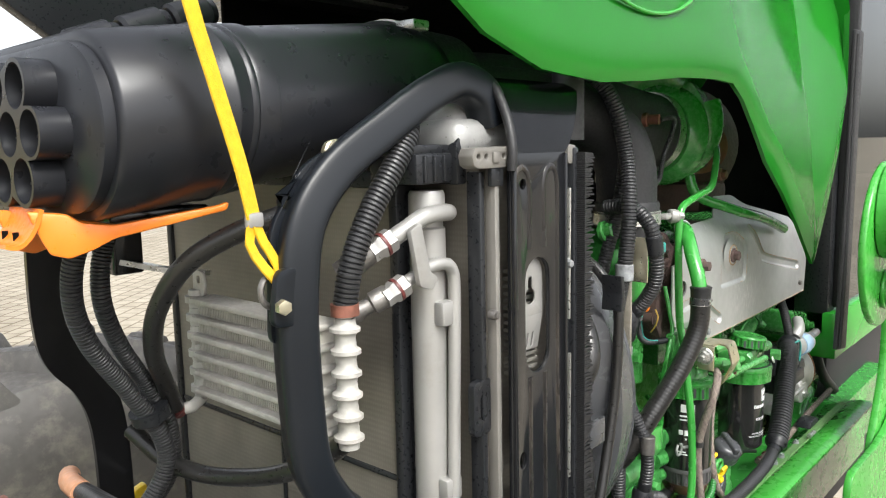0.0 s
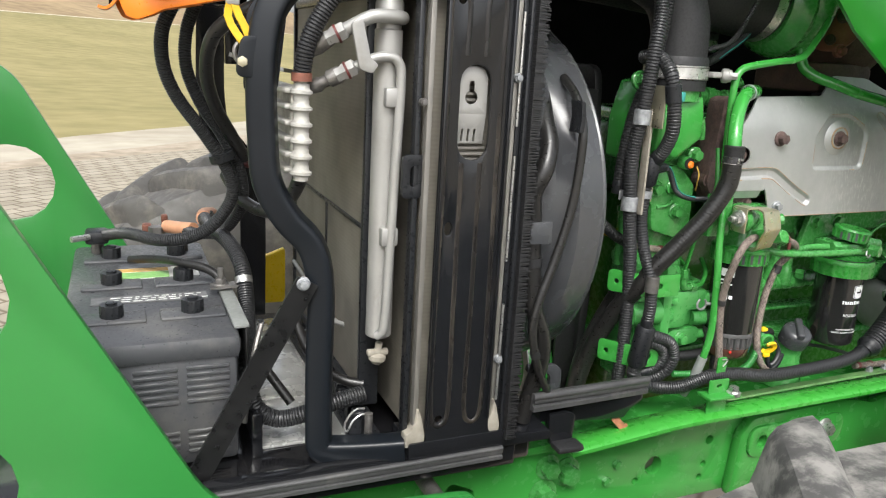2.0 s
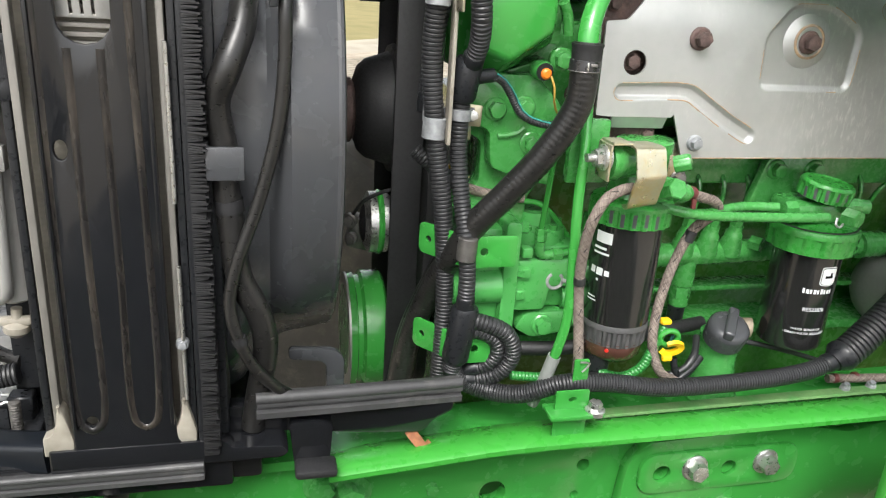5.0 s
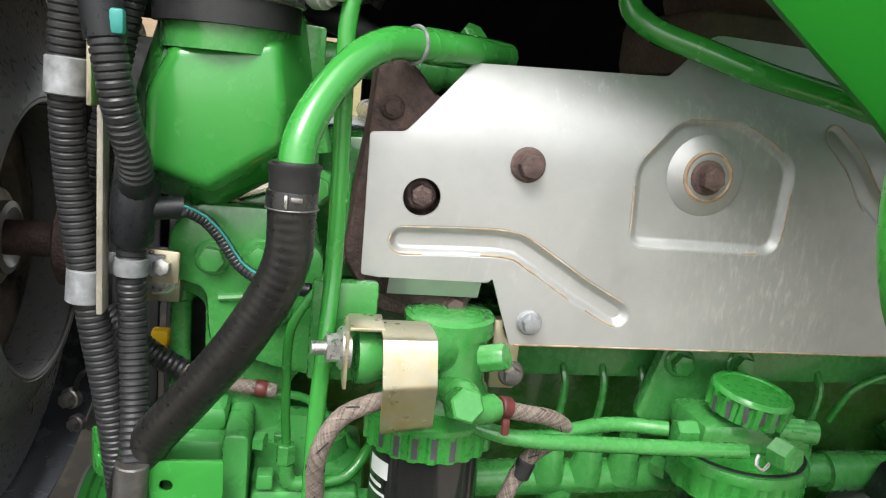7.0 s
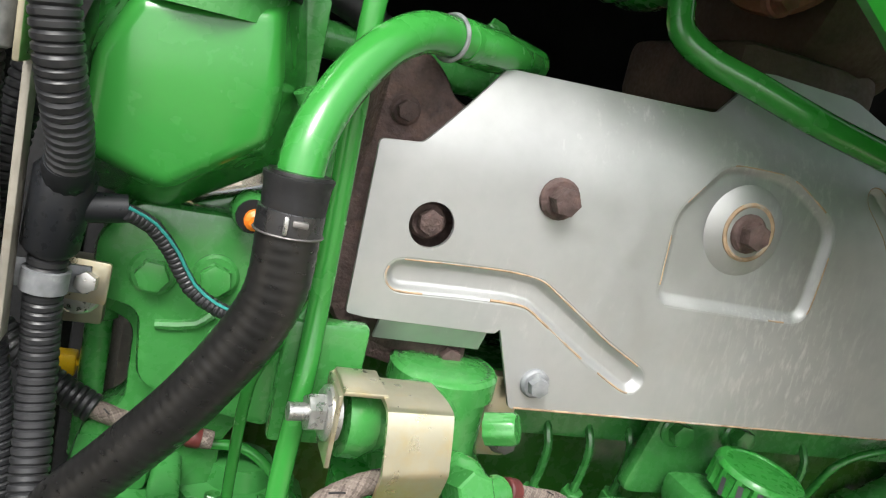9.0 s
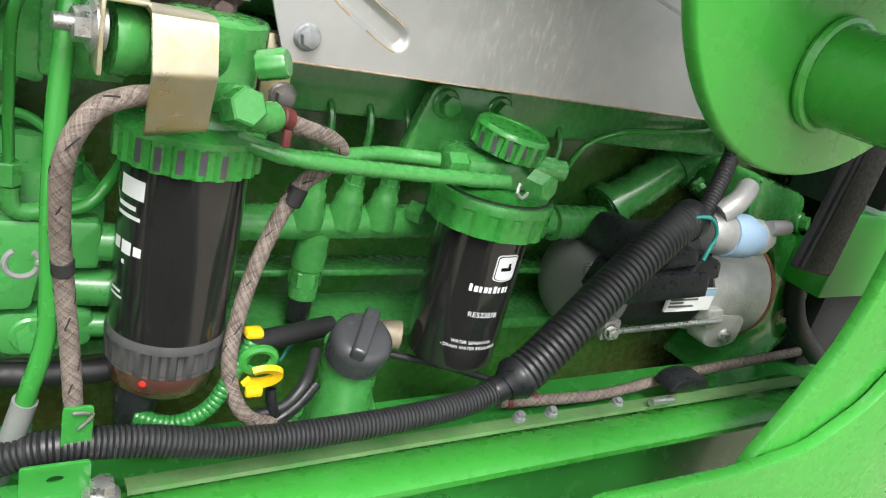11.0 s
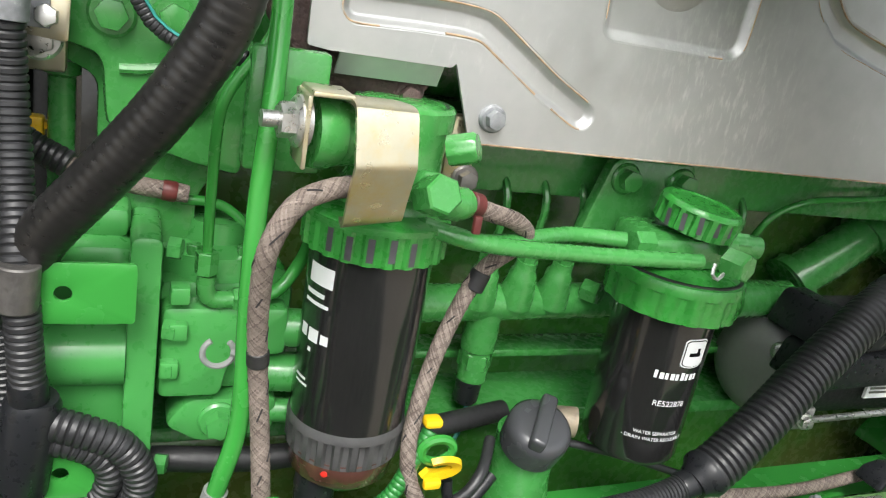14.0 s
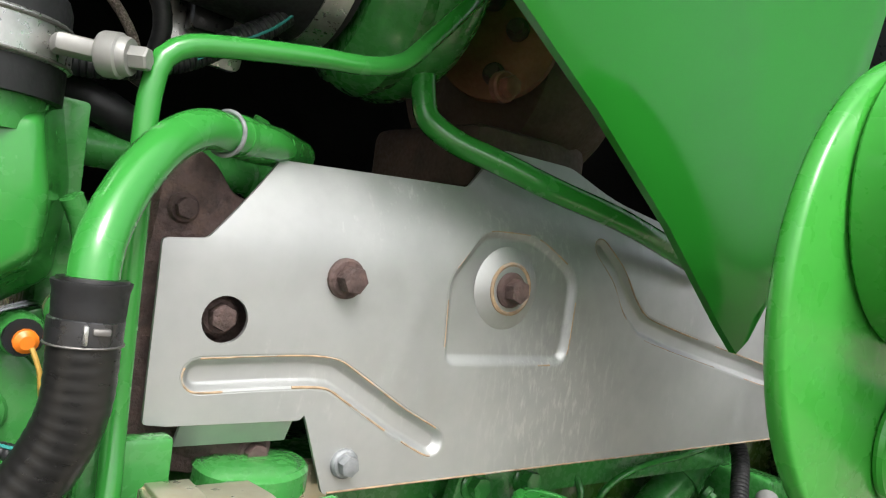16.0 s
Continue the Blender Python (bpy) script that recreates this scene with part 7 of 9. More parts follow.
def filter_front():
    cx, cy, r = 1.1452, 0.631, 0.0402
    t = thing("fuel_filter", (cx, cy, 1.24), "black fuel filter can with green collar and clear bowl", "filter", "fuel filters")
    part("can", lathe([(0, r * 0.98), (0.004, r), (0.128, r), (0.132, r * 0.985)], (cx, cy, 1.29), sides=56), FILTER, t, "glossy black can")
    col = part("collar", lathe([(0, 0.0435), (0.001, 0.0472), (0.0205, 0.0472), (0.022, 0.0474), (0.025, 0.0472), (0.027, 0.045), (0.029, 0.036)], (cx, cy, 1.413), sides=132, knurl=(0.001, 0.021, 44, 0.0022)), GREEN_CHIP, t, "green collar with chipped paint")
    part("collar_edge", lathe([(0, 0.0474), (0.003, 0.0474)], (cx, cy, 1.434), sides=64), GREEN_CAST, col)
    part("head", lathe([(0, 0.036), (0.012, 0.034), (0.02, 0.03), (0.05, 0.03), (0.064, 0.031), (0.066, 0.029), (0.068, 0.022)], (cx + 0.008, cy + 0.006, 1.44), sides=48), GREEN_CAST, t)
    part("head_cap", lathe([(0, 0.033), (0.012, 0.033), (0.0145, 0.031), (0.0145, 0.026), (0.0135, 0.0255)], (cx + 0.01, cy + 0.01, 1.492), sides=56), GREEN_CAST, t)
    ticks = BM()
    for k in range(44):
        a = 2 * math.pi * k / 44
        box(0.0262, 0.0288, -0.0005, 0.0005, 0.0134, 0.0148, bm=ticks, m=pose(cx + 0.01, cy + 0.01, 1.492, 0, 0, math.degrees(a)))
    part("cap_ticks", ticks, RUBBER, t)["kind"] = "stuff"
    # clamp arm and yellow bracket
    part("arm_boss", sweep([(1.085, 0.585, 1.492), (1.1, 0.588, 1.492), (1.12, 0.6, 1.49), (1.145, 0.62, 1.485)], 0.018, 20), GREEN_CAST, t)
    part("arm_ring", lathe([(0, 0.02), (0.008, 0.021), (0.016, 0.018)], (1.084, 0.584, 1.493), (1, 0.1, 0), 28), GREEN_CAST, t)
    part("back_plate", box(1.055, 1.1, 0.615, 0.628, 1.46, 1.53, 0.003), GREEN_CAST, t)
    zb = [(1.0805, 0.565, 1.5135), (1.083, 0.561, 1.5155), (1.1, 0.556, 1.516)]
    yb = part("yellow_bracket", sweep([(1.114, 0.59, 1.512), (1.114, 0.558, 1.5145), (1.114, 0.55, 1.513), (1.1142, 0.5475, 1.508), (1.115, 0.5425, 1.489), (1.1152, 0.5421, 1.4865), (1.1153, 0.543, 1.484), (1.1165, 0.552, 1.466), (1.1178, 0.5588, 1.453), (1.1182, 0.5625, 1.4505), (1.119, 0.57, 1.4515)], 1, section=[(-0.0165, -0.0013), (0.0165, -0.0013), (0.0165, 0.0013), (-0.0165, 0.0013)], hint=(0, -1, 0.3), step=0.002), ZINC_YELLOW, t, "iridescent yellow zinc bracket", angle=20)
    part("side_tongue", prism(rounded([(1.076, 1.477), (1.0785, 1.477), (1.0785, 1.517), (1.1, 1.517), (1.1, 1.5145), (1.076, 1.5145)], 0.001), 0.03, 0.0005, m=pose(0, 0.56, 0)), ZINC_YELLOW, yb)
    bolt(t, (1.0755, 0.574, 1.499), (-1, -0.1, 0), 0.0165, STEEL, head=0.009, label="zinc nut on the clamp stud", name="stud_nut")
    part("stud", lathe([(0, 0.0045), (0.018, 0.0045)], (1.074, 0.574, 1.499), (-1, -0.1, 0), 12), STEEL, t)
    # outlet elbow and bleed knob
    part("outlet", sweep([(1.15, 0.6, 1.462), (1.158, 0.578, 1.468), (1.163, 0.566, 1.462), (1.176, 0.574, 1.4615)], 0.0095, 16), GREEN_CAST, t)
    hexnut(t, (1.153, 0.562, 1.468), (0.1, -0.9, 0.35), 0.02, 0.022)
    part("bleed_knob", lathe([(0, 0.0095), (0.016, 0.0095), (0.018, 0.008)], (1.172, 0.598, 1.486), (0.7, -0.5, 0.3), 32, knurl=(0, 0.016, 16, 0.0008)), GREEN_CAST, t)
    part("bowl_ring", lathe([(0, 0.039), (0.003, 0.0408), (0.0185, 0.0412), (0.0205, 0.0414), (0.024, 0.0412), (0.027, 0.04)], (cx, cy, 1.2655), sides=132, knurl=(0.002, 0.019, 44, 0.0026)), RING_GREY, t, "dusty grey ribbed ring")
    # Red dot on the bowl front, its glint put into the colour.
    part("red_float", lathe([(0, 0.0008), (0.001, 0.0022), (0.0018, 0.0025), (0.0024, 0.0015)], (cx - 0.02, cy - 0.032, 1.2615), (-0.4, -0.9, -0.1), 16), RED_DOT, t, "red dot with its glint put into the colour")
    part("bowl", lathe([(-0.026, 0.02), (-0.024, 0.029), (-0.016, 0.0365), (0, 0.0385), (0.002, 0.0385)], (cx, cy, 1.2665), sides=48), RUBBER_RED, t, "smoky bowl with red dot")
    part("drain_plug", lathe([(-0.05, 0.007), (-0.04, 0.013), (-0.01, 0.015), (0, 0.014)], (cx - 0.018, cy - 0.008, 1.247), sides=20), PLASTIC, t)
    for a in (-52, -36, -20, -4, 12):
        printed(t, flat_mesh([(-0.002, 0.002 + 0.001 * (a % 3), 0.0042, 0.015 - 0.002 * (a % 4))]), cx, cy, 0.0471, 1.414, a, CHIP_AND_SLOT, "worn primer patch")
    # label print: unreadable lines and a symbol
    around = -66
    printed(t, flat_mesh([(-0.011, 0, 0.022, 0.013)]), cx, cy, r, 1.391, around + 2, WHITE, "white label block")
    prints(t, [(-0.011, 0, 0.018, 0.003), (-0.011, -0.006, 0.022, 0.0025), (-0.012, -0.03, 0.007, 0.008), (-0.003, -0.031, 0.009, 0.009), (0.008, -0.03, 0.006, 0.0065), (-0.002, -0.0385, 0.003, 0.003), (-0.012, -0.06, 0.012, 0.002), (-0.012, -0.064, 0.014, 0.0018)], cx, cy, r, 1.383, around, WHITE, "white symbols")


GREEN_CHIP = mat("chipped_green_paint", (0.034, 0.25, 0.038), 0.32, var=0.08, scale=20, bump=0.05, coat=0.3, dirt=(0.055, 0.05, 0.06), dirt_low=0.6, dirt_scale=45)
RING_GREY = mat("dusty_grey_ring", (0.06, 0.06, 0.06), 0.5, var=0.25, scale=50, bump=0.1)
RED_DOT = mat("bright_red_dot", (0.7, 0.03, 0.02), 0.3, var=0.05)
filter_front()


def filter_rear():
    cx, cy, r = 1.4005, 0.636, 0.0405
    t = thing("fuel_filter", (cx, cy, 1.235), "black water-separating filter can with white printing", "filter", "fuel filters")
    part("can", lathe([(0, r * 0.8), (0.003, r * 0.95), (0.008, r), (0.141, r), (0.146, r * 0.985)], (cx, cy, 1.242), sides=56), FILTER, t, "glossy black can")
    part("collar", lathe([(0, 0.05), (0.001, 0.0528), (0.0205, 0.0533), (0.022, 0.0536), (0.027, 0.0535), (0.03, 0.0525), (0.034, 0.044), (0.038, 0.02)], (cx, cy, 1.374), sides=128, knurl=(0.001, 0.021, 32, 0.0016)), GREEN_CHIP, t, "green collar")
    part("seal_line", lathe([(0, 0.0505), (0.0015, 0.0505)], (cx, cy, 1.4048), sides=64), RUBBER, t, "thin black seal ring")
    part("head", box(cx - 0.05, cx + 0.045, cy - 0.028, cy + 0.03, 1.41, 1.436, 0.008), GREEN_CAST, t)
    part("knob", lathe([(0, 0.029), (0.001, 0.0315), (0.015, 0.0315), (0.017, 0.0315), (0.019, 0.031), (0.021, 0.029), (0.021, 0.025), (0.02, 0.024)], (cx - 0.008, cy - 0.012, 1.44), (0.1, -0.1, 1), 96, knurl=(0.001, 0.016, 32, 0.0028)), GREEN_CHIP, t, "chipped green knob with slot shade drawn as dark bars")
    part("bracket", prism(rounded([(1.325, 1.41), (1.345, 1.478), (1.425, 1.478), (1.42, 1.41)], 0.01), 0.012, 0.002, m=pose(0, 0.672, 0)), GREEN_CAST, t)
    for x in (1.357, 1.412):
        bolt(t, (x, 0.672, 1.462), af=0.0155, material=GREEN_CAST, roll=20)
    for yy, x1, zz in ((-0.052, 1.392, 1.4275), (-0.03, 1.34, 1.4335)):
        part("inlet_pipe", sweep([(1.165, 0.6, 1.438), (1.2, 0.59, 1.432), (1.28, cy + yy + 0.008, zz - 0.001), (x1 - 0.02, cy + yy, zz)], 0.0058, 14), GREEN_CAST, t)
    hexnut(t, (1.396, 0.574, 1.43), (0.3, -1, 0), 0.019, 0.018)
    hexnut(t, (1.332, 0.602, 1.4335), (1, 0, 0), 0.016, 0.016)
    part("side_outlet", lathe([(0, 0.009), (0.03, 0.009)], (1.41, 0.608, 1.434), (1, -0.2, 0), 16), GREEN_CAST, t)
    hexnut(t, (1.424, 0.606, 1.434), (1, -0.2, 0), 0.018, 0.012)
    part("pipe_loop", sweep([(1.374 + 0.0, 0.572, 1.431), (1.372, 0.57, 1.424), (1.378, 0.57, 1.42), (1.384, 0.572, 1.424)], 0.0014, 6), STEEL, t)
    # Dark bars paint the shade of the knob's grip slots.
    for k in range(9):
        a = -78 + k * 22.5
        me = flat_mesh([(-0.0018, 0.002, 0.0036, 0.013)])
        printed(t, me, cx - 0.008, cy - 0.012, 0.0316, 1.441, a, CHIP_AND_SLOT)
    # badge and printing
    a0 = -8
    printed(t, shield_mesh(0.0125, 0.0125), cx, cy, r, 1.3475, a0 + 14, WHITE, "white shield-shaped badge")
    printed(t, shield_mesh(0.0115, 0.0115), cx, cy, r + 0.0003, 1.3475, a0 + 14, DARK)
    printed(t, shield_mesh(0.0108, 0.0108), cx, cy, r + 0.0006, 1.3475, a0 + 14, WHITE)
    printed(t, flat_mesh([(-0.006, 0.0075, 0.011, 0.0032), (0.001, 0.0105, 0.003, 0.004)]), cx, cy, r + 0.0009, 1.338, a0 + 14, DARK)
    prints(t, [(-0.02 + k * 0.0043, 0, 0.0026 + 0.0008 * (k % 2), 0.0066 if k in (0, 5) else 0.0054) for k in range(9)], cx, cy, r, 1.3245, a0 + 2, WHITE, "white brand bars")
    printed(t, lettering("RE522878", 0.0068, None, WHITE, t), cx, cy, r, 1.301, a0, WHITE)
    printed(t, lettering("WATER SEPARATOR", 0.0042, None, WHITE, t), cx, cy, r, 1.2745, a0 - 4, WHITE)
    printed(t, lettering("- DRAIN WATER REGULARLY", 0.0042, None, WHITE, t), cx, cy, r, 1.269, a0 - 4, WHITE)


filter_rear()


def fuel_rail():
    t = thing("fuel_rail", (1.4, 0.72, 1.33), "green cast fuel rail with injector unions", "rail")
    part("body", lathe([(0, 0.016), (0.44, 0.016), (0.442, 0.013)], (1.18, 0.715, 1.332), (1, 0, 0.03), 28), GREEN_CAST, t)
    part("end_cap", lathe([(0, 0.019), (0.07, 0.019), (0.074, 0.016)], (1.545, 0.712, 1.343), (1, 0, 0.02), 28), GREEN_CAST, t)
    for x in (1.27, 1.305, 1.34, 1.51):
        part("union_boss", lathe([(-0.012, 0.0165), (0.003, 0.0145), (0.01, 0.0125), (0.018, 0.0118), (0.021, 0.0095), (0.03, 0.009)], (x, 0.708, 1.35), (0, -0.2, 1), 20), GREEN_CAST, t)
        hexnut(t, (x, 0.7015, 1.385), (0, -0.2, 1), 0.015, 0.017)
        part("fuel_line", sweep([(x, 0.7005, 1.39), (x, 0.695, 1.435), (x - 0.004, 0.72, 1.46), (x - 0.01, 0.76, 1.47)], 0.0033, 8), GREEN_CAST, t)
    hexnut(t, (1.372, 0.698, 1.354), (0.5, -0.8, 0), 0.018, 0.016)
    part("sensor_body", lathe([(-0.06, 0.0135), (-0.032, 0.0135), (-0.03, 0.0155), (0.02, 0.0155)], (1.283, 0.716, 1.322), (0, 0, 1), 20), GREEN_CAST, t)
    hexnut(t, (1.283, 0.716, 1.281), (0, 0, 1), 0.026, 0.016)
    pl = part("sensor_plug", lathe([(-0.034, 0.009), (-0.03, 0.0115), (0, 0.0115)], (1.283, 0.716, 1.272), (0.05, 0, 1), 16), PLASTIC, t, "black electrical plug")
    part("sensor_wire", sweep([(1.283, 0.714, 1.24), (1.276, 0.7, 1.225), (1.262, 0.69, 1.21)], 0.002, 6), TEAL, pl)
    part("filler_tube", sweep([(1.66, 0.755, 1.345), (1.7, 0.752, 1.372), (1.745, 0.75, 1.407), (1.81, 0.748, 1.46), (1.86, 0.75, 1.52)], 0.024, 20), GREEN_CAST, t)
    part("tube_collar", lathe([(0, 0.0275), (0.012, 0.0275)], (1.742, 0.75, 1.405), (0.6, 0, 0.5), 24), GREEN_CAST, t)
    bolt(t, (1.775, 0.73, 1.392), (0.3, -0.8, -0.5), 0.012, GREEN_CAST)
    part("tube_foot", lathe([(0, 0.03), (0.012, 0.03)], (1.662, 0.755, 1.345), (0.6, 0, 0.45), 24), GREEN_CAST, t)


fuel_rail()
pipe("injector_pipe", [(1.53, 0.7, 1.40), (1.54, 0.69, 1.435), (1.57, 0.685, 1.452), (1.66, 0.685, 1.462), (1.76, 0.69, 1.475)], 0.0033, GREEN, "thin green fuel line rising past the head")


def oil_filler():
    t = thing("oil_filler", (1.295, 0.635, 1.15), "green oil filler neck with black ribbed cap", "oil filler")
    part("neck", lathe([(0, 0.036), (0.03, 0.028), (0.05, 0.025), (0.09, 0.0252)], (1.306, 0.644, 1.165), (-0.03, -0.05, 1), 28), GREEN_CAST, t)
    cap = part("cap", lathe([(0, 0.022), (0.003, 0.0252), (0.022, 0.0262), (0.027, 0.0255), (0.031, 0.0225), (0.033, 0.018), (0.0335, 0.002)], (1.3, 0.63, 1.249), (-0.06, -0.42, 0.9), 40), SHROUD, t, "black plastic cap")
    up = Vector((-0.06, -0.42, 0.9)).normalized()
    along = Vector((0.55, 0.75, 0.38))
    along = (along - up * along.dot(up)).normalized()
    mt = Matrix((along, up.cross(along), up)).transposed().to_4x4()
    mt.translation = Vector((1.3, 0.63, 1.249)) + up * 0.034
    g = box(-0.0245, 0.0245, -0.0065, 0.0065, -0.008, 0.0065, 0.0035, m=mt, seg=3)
    part("grip", g, SHROUD, cap)
    part("side_boss", lathe([(0, 0.011), (0.03, 0.013)], (1.325, 0.66, 1.255), (1, -0.4, 0), 16), TAN_DUST, t, "dusty tan drain boss")
    for x in (1.27, 1.34):
        bolt(t, (x, 0.66, 1.172), (0, -0.5, 1), 0.014, GREEN_CAST)


oil_filler()


def injection_pump():
    t = thing("injection_pump", (1.0, 0.7, 1.2), "green painted diesel injection pump with bolted flange", "pump")
    part("drive_case", box(0.955, 1.004, 0.645, 0.72, 1.2, 1.4, 0.01), GREEN_PUMP_LIT, t)
    part("flange", prism(rounded([(1.0, 1.225), (1.018, 1.225), (1.018, 1.41), (1.0, 1.41)], 0.006), 0.08, 0.002, m=pose(0, 0.632, 0)), GREEN_PUMP_LIT, t)
    part("side_boss", lathe([(-0.012, 0.0205), (0.045, 0.0205)], (0.955, 0.648, 1.328), (1, 0, 0), 24), GREEN_PUMP_LIT, t)
    hexnut(t, (0.952, 0.655, 1.325), (1, 0, 0), 0.024, 0.018)
    part("body", box(1.018, 1.105, 0.66, 0.74, 1.29, 1.372, 0.008), GREEN_PUMP_LIT, t)
    part("dome", lathe([(0, 0.04), (0.016, 0.038), (0.02, 0.022), (0.034, 0.02)], (1.055, 0.7, 1.37), (0, 0, 1), 32), GREEN_PUMP_LIT, t)
    for k in range(6):
        a = radians(60 * k)
        hexnut(t, (1.055 + 0.032 * math.cos(a), 0.7 + 0.032 * math.sin(a), 1.389), (0, 0, 1), 0.009, 0.008)
    part("front_casting", prism(rounded([(1.02, 1.295), (1.06, 1.295), (1.065, 1.325), (1.1, 1.325), (1.1, 1.36), (1.02, 1.36)], 0.006), 0.03, 0.004, m=pose(0, 0.644, 0)), GREEN_PUMP_LIT, t)
    part("lower_arm", prism(rounded([(1.025, 1.27), (1.04, 1.29), (1.1, 1.29), (1.1, 1.262), (1.05, 1.255)], 0.008), 0.03, 0.004, m=pose(0, 0.65, 0)), GREEN_PUMP_LIT, t)
    for k, (x, z) in enumerate(((1.1, 1.305), (1.1, 1.34), (1.1, 1.275))):
        part("outlet", lathe([(0, 0.0135 if k != 2 else 0.009), (0.03, 0.0135 if k != 2 else 0.009)], (x - 0.015, 0.66, z), (1, -0.15, 0), 20), GREEN_PUMP_LIT, t)
    part("plug", lathe([(0, 0.007), (0.012, 0.007)], (1.113, 0.655, 1.305), (1, -0.15, 0), 12), RUST_ORANGE, t, "orange plug")
    bolt(t, (1.061, 0.65, 1.2735), af=0.0165, material=GREEN_PUMP_LIT, roll=10)
    for z in (1.245, 1.345, 1.4, 1.318):
        bolt(t, (1.022, 0.645, z), (1, -0.3, 0), 0.0125, GREEN_PUMP_LIT, washer=False)
    for x, z in ((1.03, 1.37), (1.03, 1.345), (1.026, 1.318)):
        part("foot", box(x - 0.006, x + 0.006, 0.638, 0.652, z - 0.006, z + 0.006, 0.002), GREEN_PUMP_LIT, t)
    part("top_step", box(0.955, 1.0, 0.66, 0.73, 1.398, 1.418, 0.006), GREEN_PUMP_LIT, t)


injection_pump()


def u_bracket(zc, name, y=0.608, x1=1.0):
    t = thing("loom_bracket", (0.95, 0.63, zc - 0.02), "green bent steel bracket holding the wiring looms", "bracket", "loom brackets")
    tip = prism(rounded([(0.0, -0.018, 0.008), (0.066, -0.018, 0.001), (0.066, 0.018, 0.001), (0.0, 0.018, 0.008)], 0.001), 0.0036, 0.0004, [ring(0.014, 0.0, 0.004, 12)], m=pose(0.906, y + 0.053, zc, 0, 0, -53))
    part("tab", tip, GREEN, t, angle=25)
    part("strap", prism(rounded([(0.944, zc - 0.018), (x1 + 0.004, zc - 0.018, 0.003), (x1 + 0.004, zc + 0.018, 0.003), (0.944, zc + 0.018)], 0.0006), 0.0036, 0.0005, [ring(0.967, zc, 0.0046, 16)], m=pose(0, y - 0.0028, 0)), GREEN, t, angle=25)


u_bracket(1.386, "a")
u_bracket(1.265, "b", 0.615, 0.985)


def starter():
    t = thing("starter_motor", (1.68, 0.7, 1.2), "grey alloy starter motor with black terminal covers", "starter")
    part("end_housing", lathe([(0, 0.018), (0.002, 0.034), (0.008, 0.045), (0.016, 0.051), (0.056, 0.054), (0.06, 0.051)], (1.572, 0.7, 1.28), (1, 0, -0.01), 40), STARTER_GREY, t, "smooth pale alloy end housing")
    part("motor_case", lathe([(0, 0.05), (0.16, 0.05)], (1.628, 0.7, 1.277), (1, 0, -0.01), 40), MATT_BLACK, t, "black motor case")
    nose = part("nose", lathe([(0, 0.054), (0.03, 0.06), (0.06, 0.058), (0.085, 0.066), (0.092, 0.066)], (1.77, 0.7, 1.272), (1, 0, 0), 40), ALUM, t)
    part("nose_lug", prism(rounded([(1.772, 1.222), (1.8, 1.212), (1.838, 1.218), (1.84, 1.255), (1.775, 1.262)], 0.012), 0.03, 0.003, m=pose(0, 0.64, 0)), ALUM, nose)
    part("rust_ring", lathe([(0, 0.067), (0.006, 0.067)], (1.862, 0.7, 1.272), (1, 0, 0), 40), RUST_ORANGE, t, "orange rust at the flange joint")
    sol = part("solenoid", lathe([(0, 0.03), (0.004, 0.033), (0.11, 0.033), (0.114, 0.028)], (1.6, 0.66, 1.335), (1, 0, 0.02), 30), MATT_BLACK, t)
    for (x0, x1, y0, y1, z0, z1) in ((1.56, 1.7, 0.608, 0.66, 1.298, 1.332), (1.572, 1.62, 0.63, 0.69, 1.333, 1.368), (1.615, 1.672, 0.612, 0.66, 1.334, 1.358), (1.66, 1.715, 0.612, 0.65, 1.318, 1.346)):
        part("terminal_cover", prism(rounded([(x0, z0, 0.004), (x1, z0 + 0.006, 0.004), (x1 - 0.006, z1, 0.008), (x0 + 0.012, z1, 0.008)], 0.004), y1 - y0, 0.004, m=pose(0, y0, 0)), PLASTIC, t, "black moulded terminal cover")
    lab = part("label", box(1.685, 1.762, 0.6415, 0.6445, 1.268, 1.296), WHITE, t, "white and blue rating label")
    part("label_band", box(1.7, 1.762, 0.6405, 0.6416, 1.287, 1.296), BLUE, lab)
    bars(t, pose(1.685, 0.641, 1.268), [(0.004, 0.0145, 0.045, 0.002), (0.004, 0.0105, 0.022, 0.002), (0.004, 0.006, 0.04, 0.002)], DARK_STEEL)
    part("through_bolt", sweep([(1.6, 0.634, 1.252), (1.78, 0.634, 1.257)], 0.0035, 10), STEEL, t)
    part("bolt_lug", prism(rounded([(1.592, 1.24), (1.615, 1.24), (1.618, 1.264), (1.594, 1.264)], 0.005), 0.03, 0.002, m=pose(0, 0.636, 0)), STARTER_GREY, t)
    part("bolt_lug", prism(rounded([(1.762, 1.245), (1.785, 1.245), (1.785, 1.27), (1.762, 1.27)], 0.005), 0.03, 0.002, m=pose(0, 0.636, 0)), ALUM, t)
    for x, y, z in ((1.574, 0.66, 1.312), (1.602, 0.634, 1.252), (1.806, 0.638, 1.232)):
        bolt(t, (x, y, z), (-0.3, -1, 0.1), 0.011, STEEL)
    part("blue_connector", lathe([(0, 0.025), (0.034, 0.025), (0.036, 0.021), (0.05, 0.021)], (1.722, 0.635, 1.368), (1, -0.05, -0.05), 32), BLUE, t, "pale blue connector")
    part("connector_shell", lathe([(0, 0.02), (0.006, 0.0235), (0.03, 0.0235)], (1.692, 0.637, 1.37), (1, -0.05, -0.05), 28), GREY_CAST, t)
    part("connector_end", lathe([(0, 0.021), (0.012, 0.021), (0.016, 0.012), (0.03, 0.012)], (1.77, 0.633, 1.366), (1, -0.05, -0.05), 24), ALUM, t)
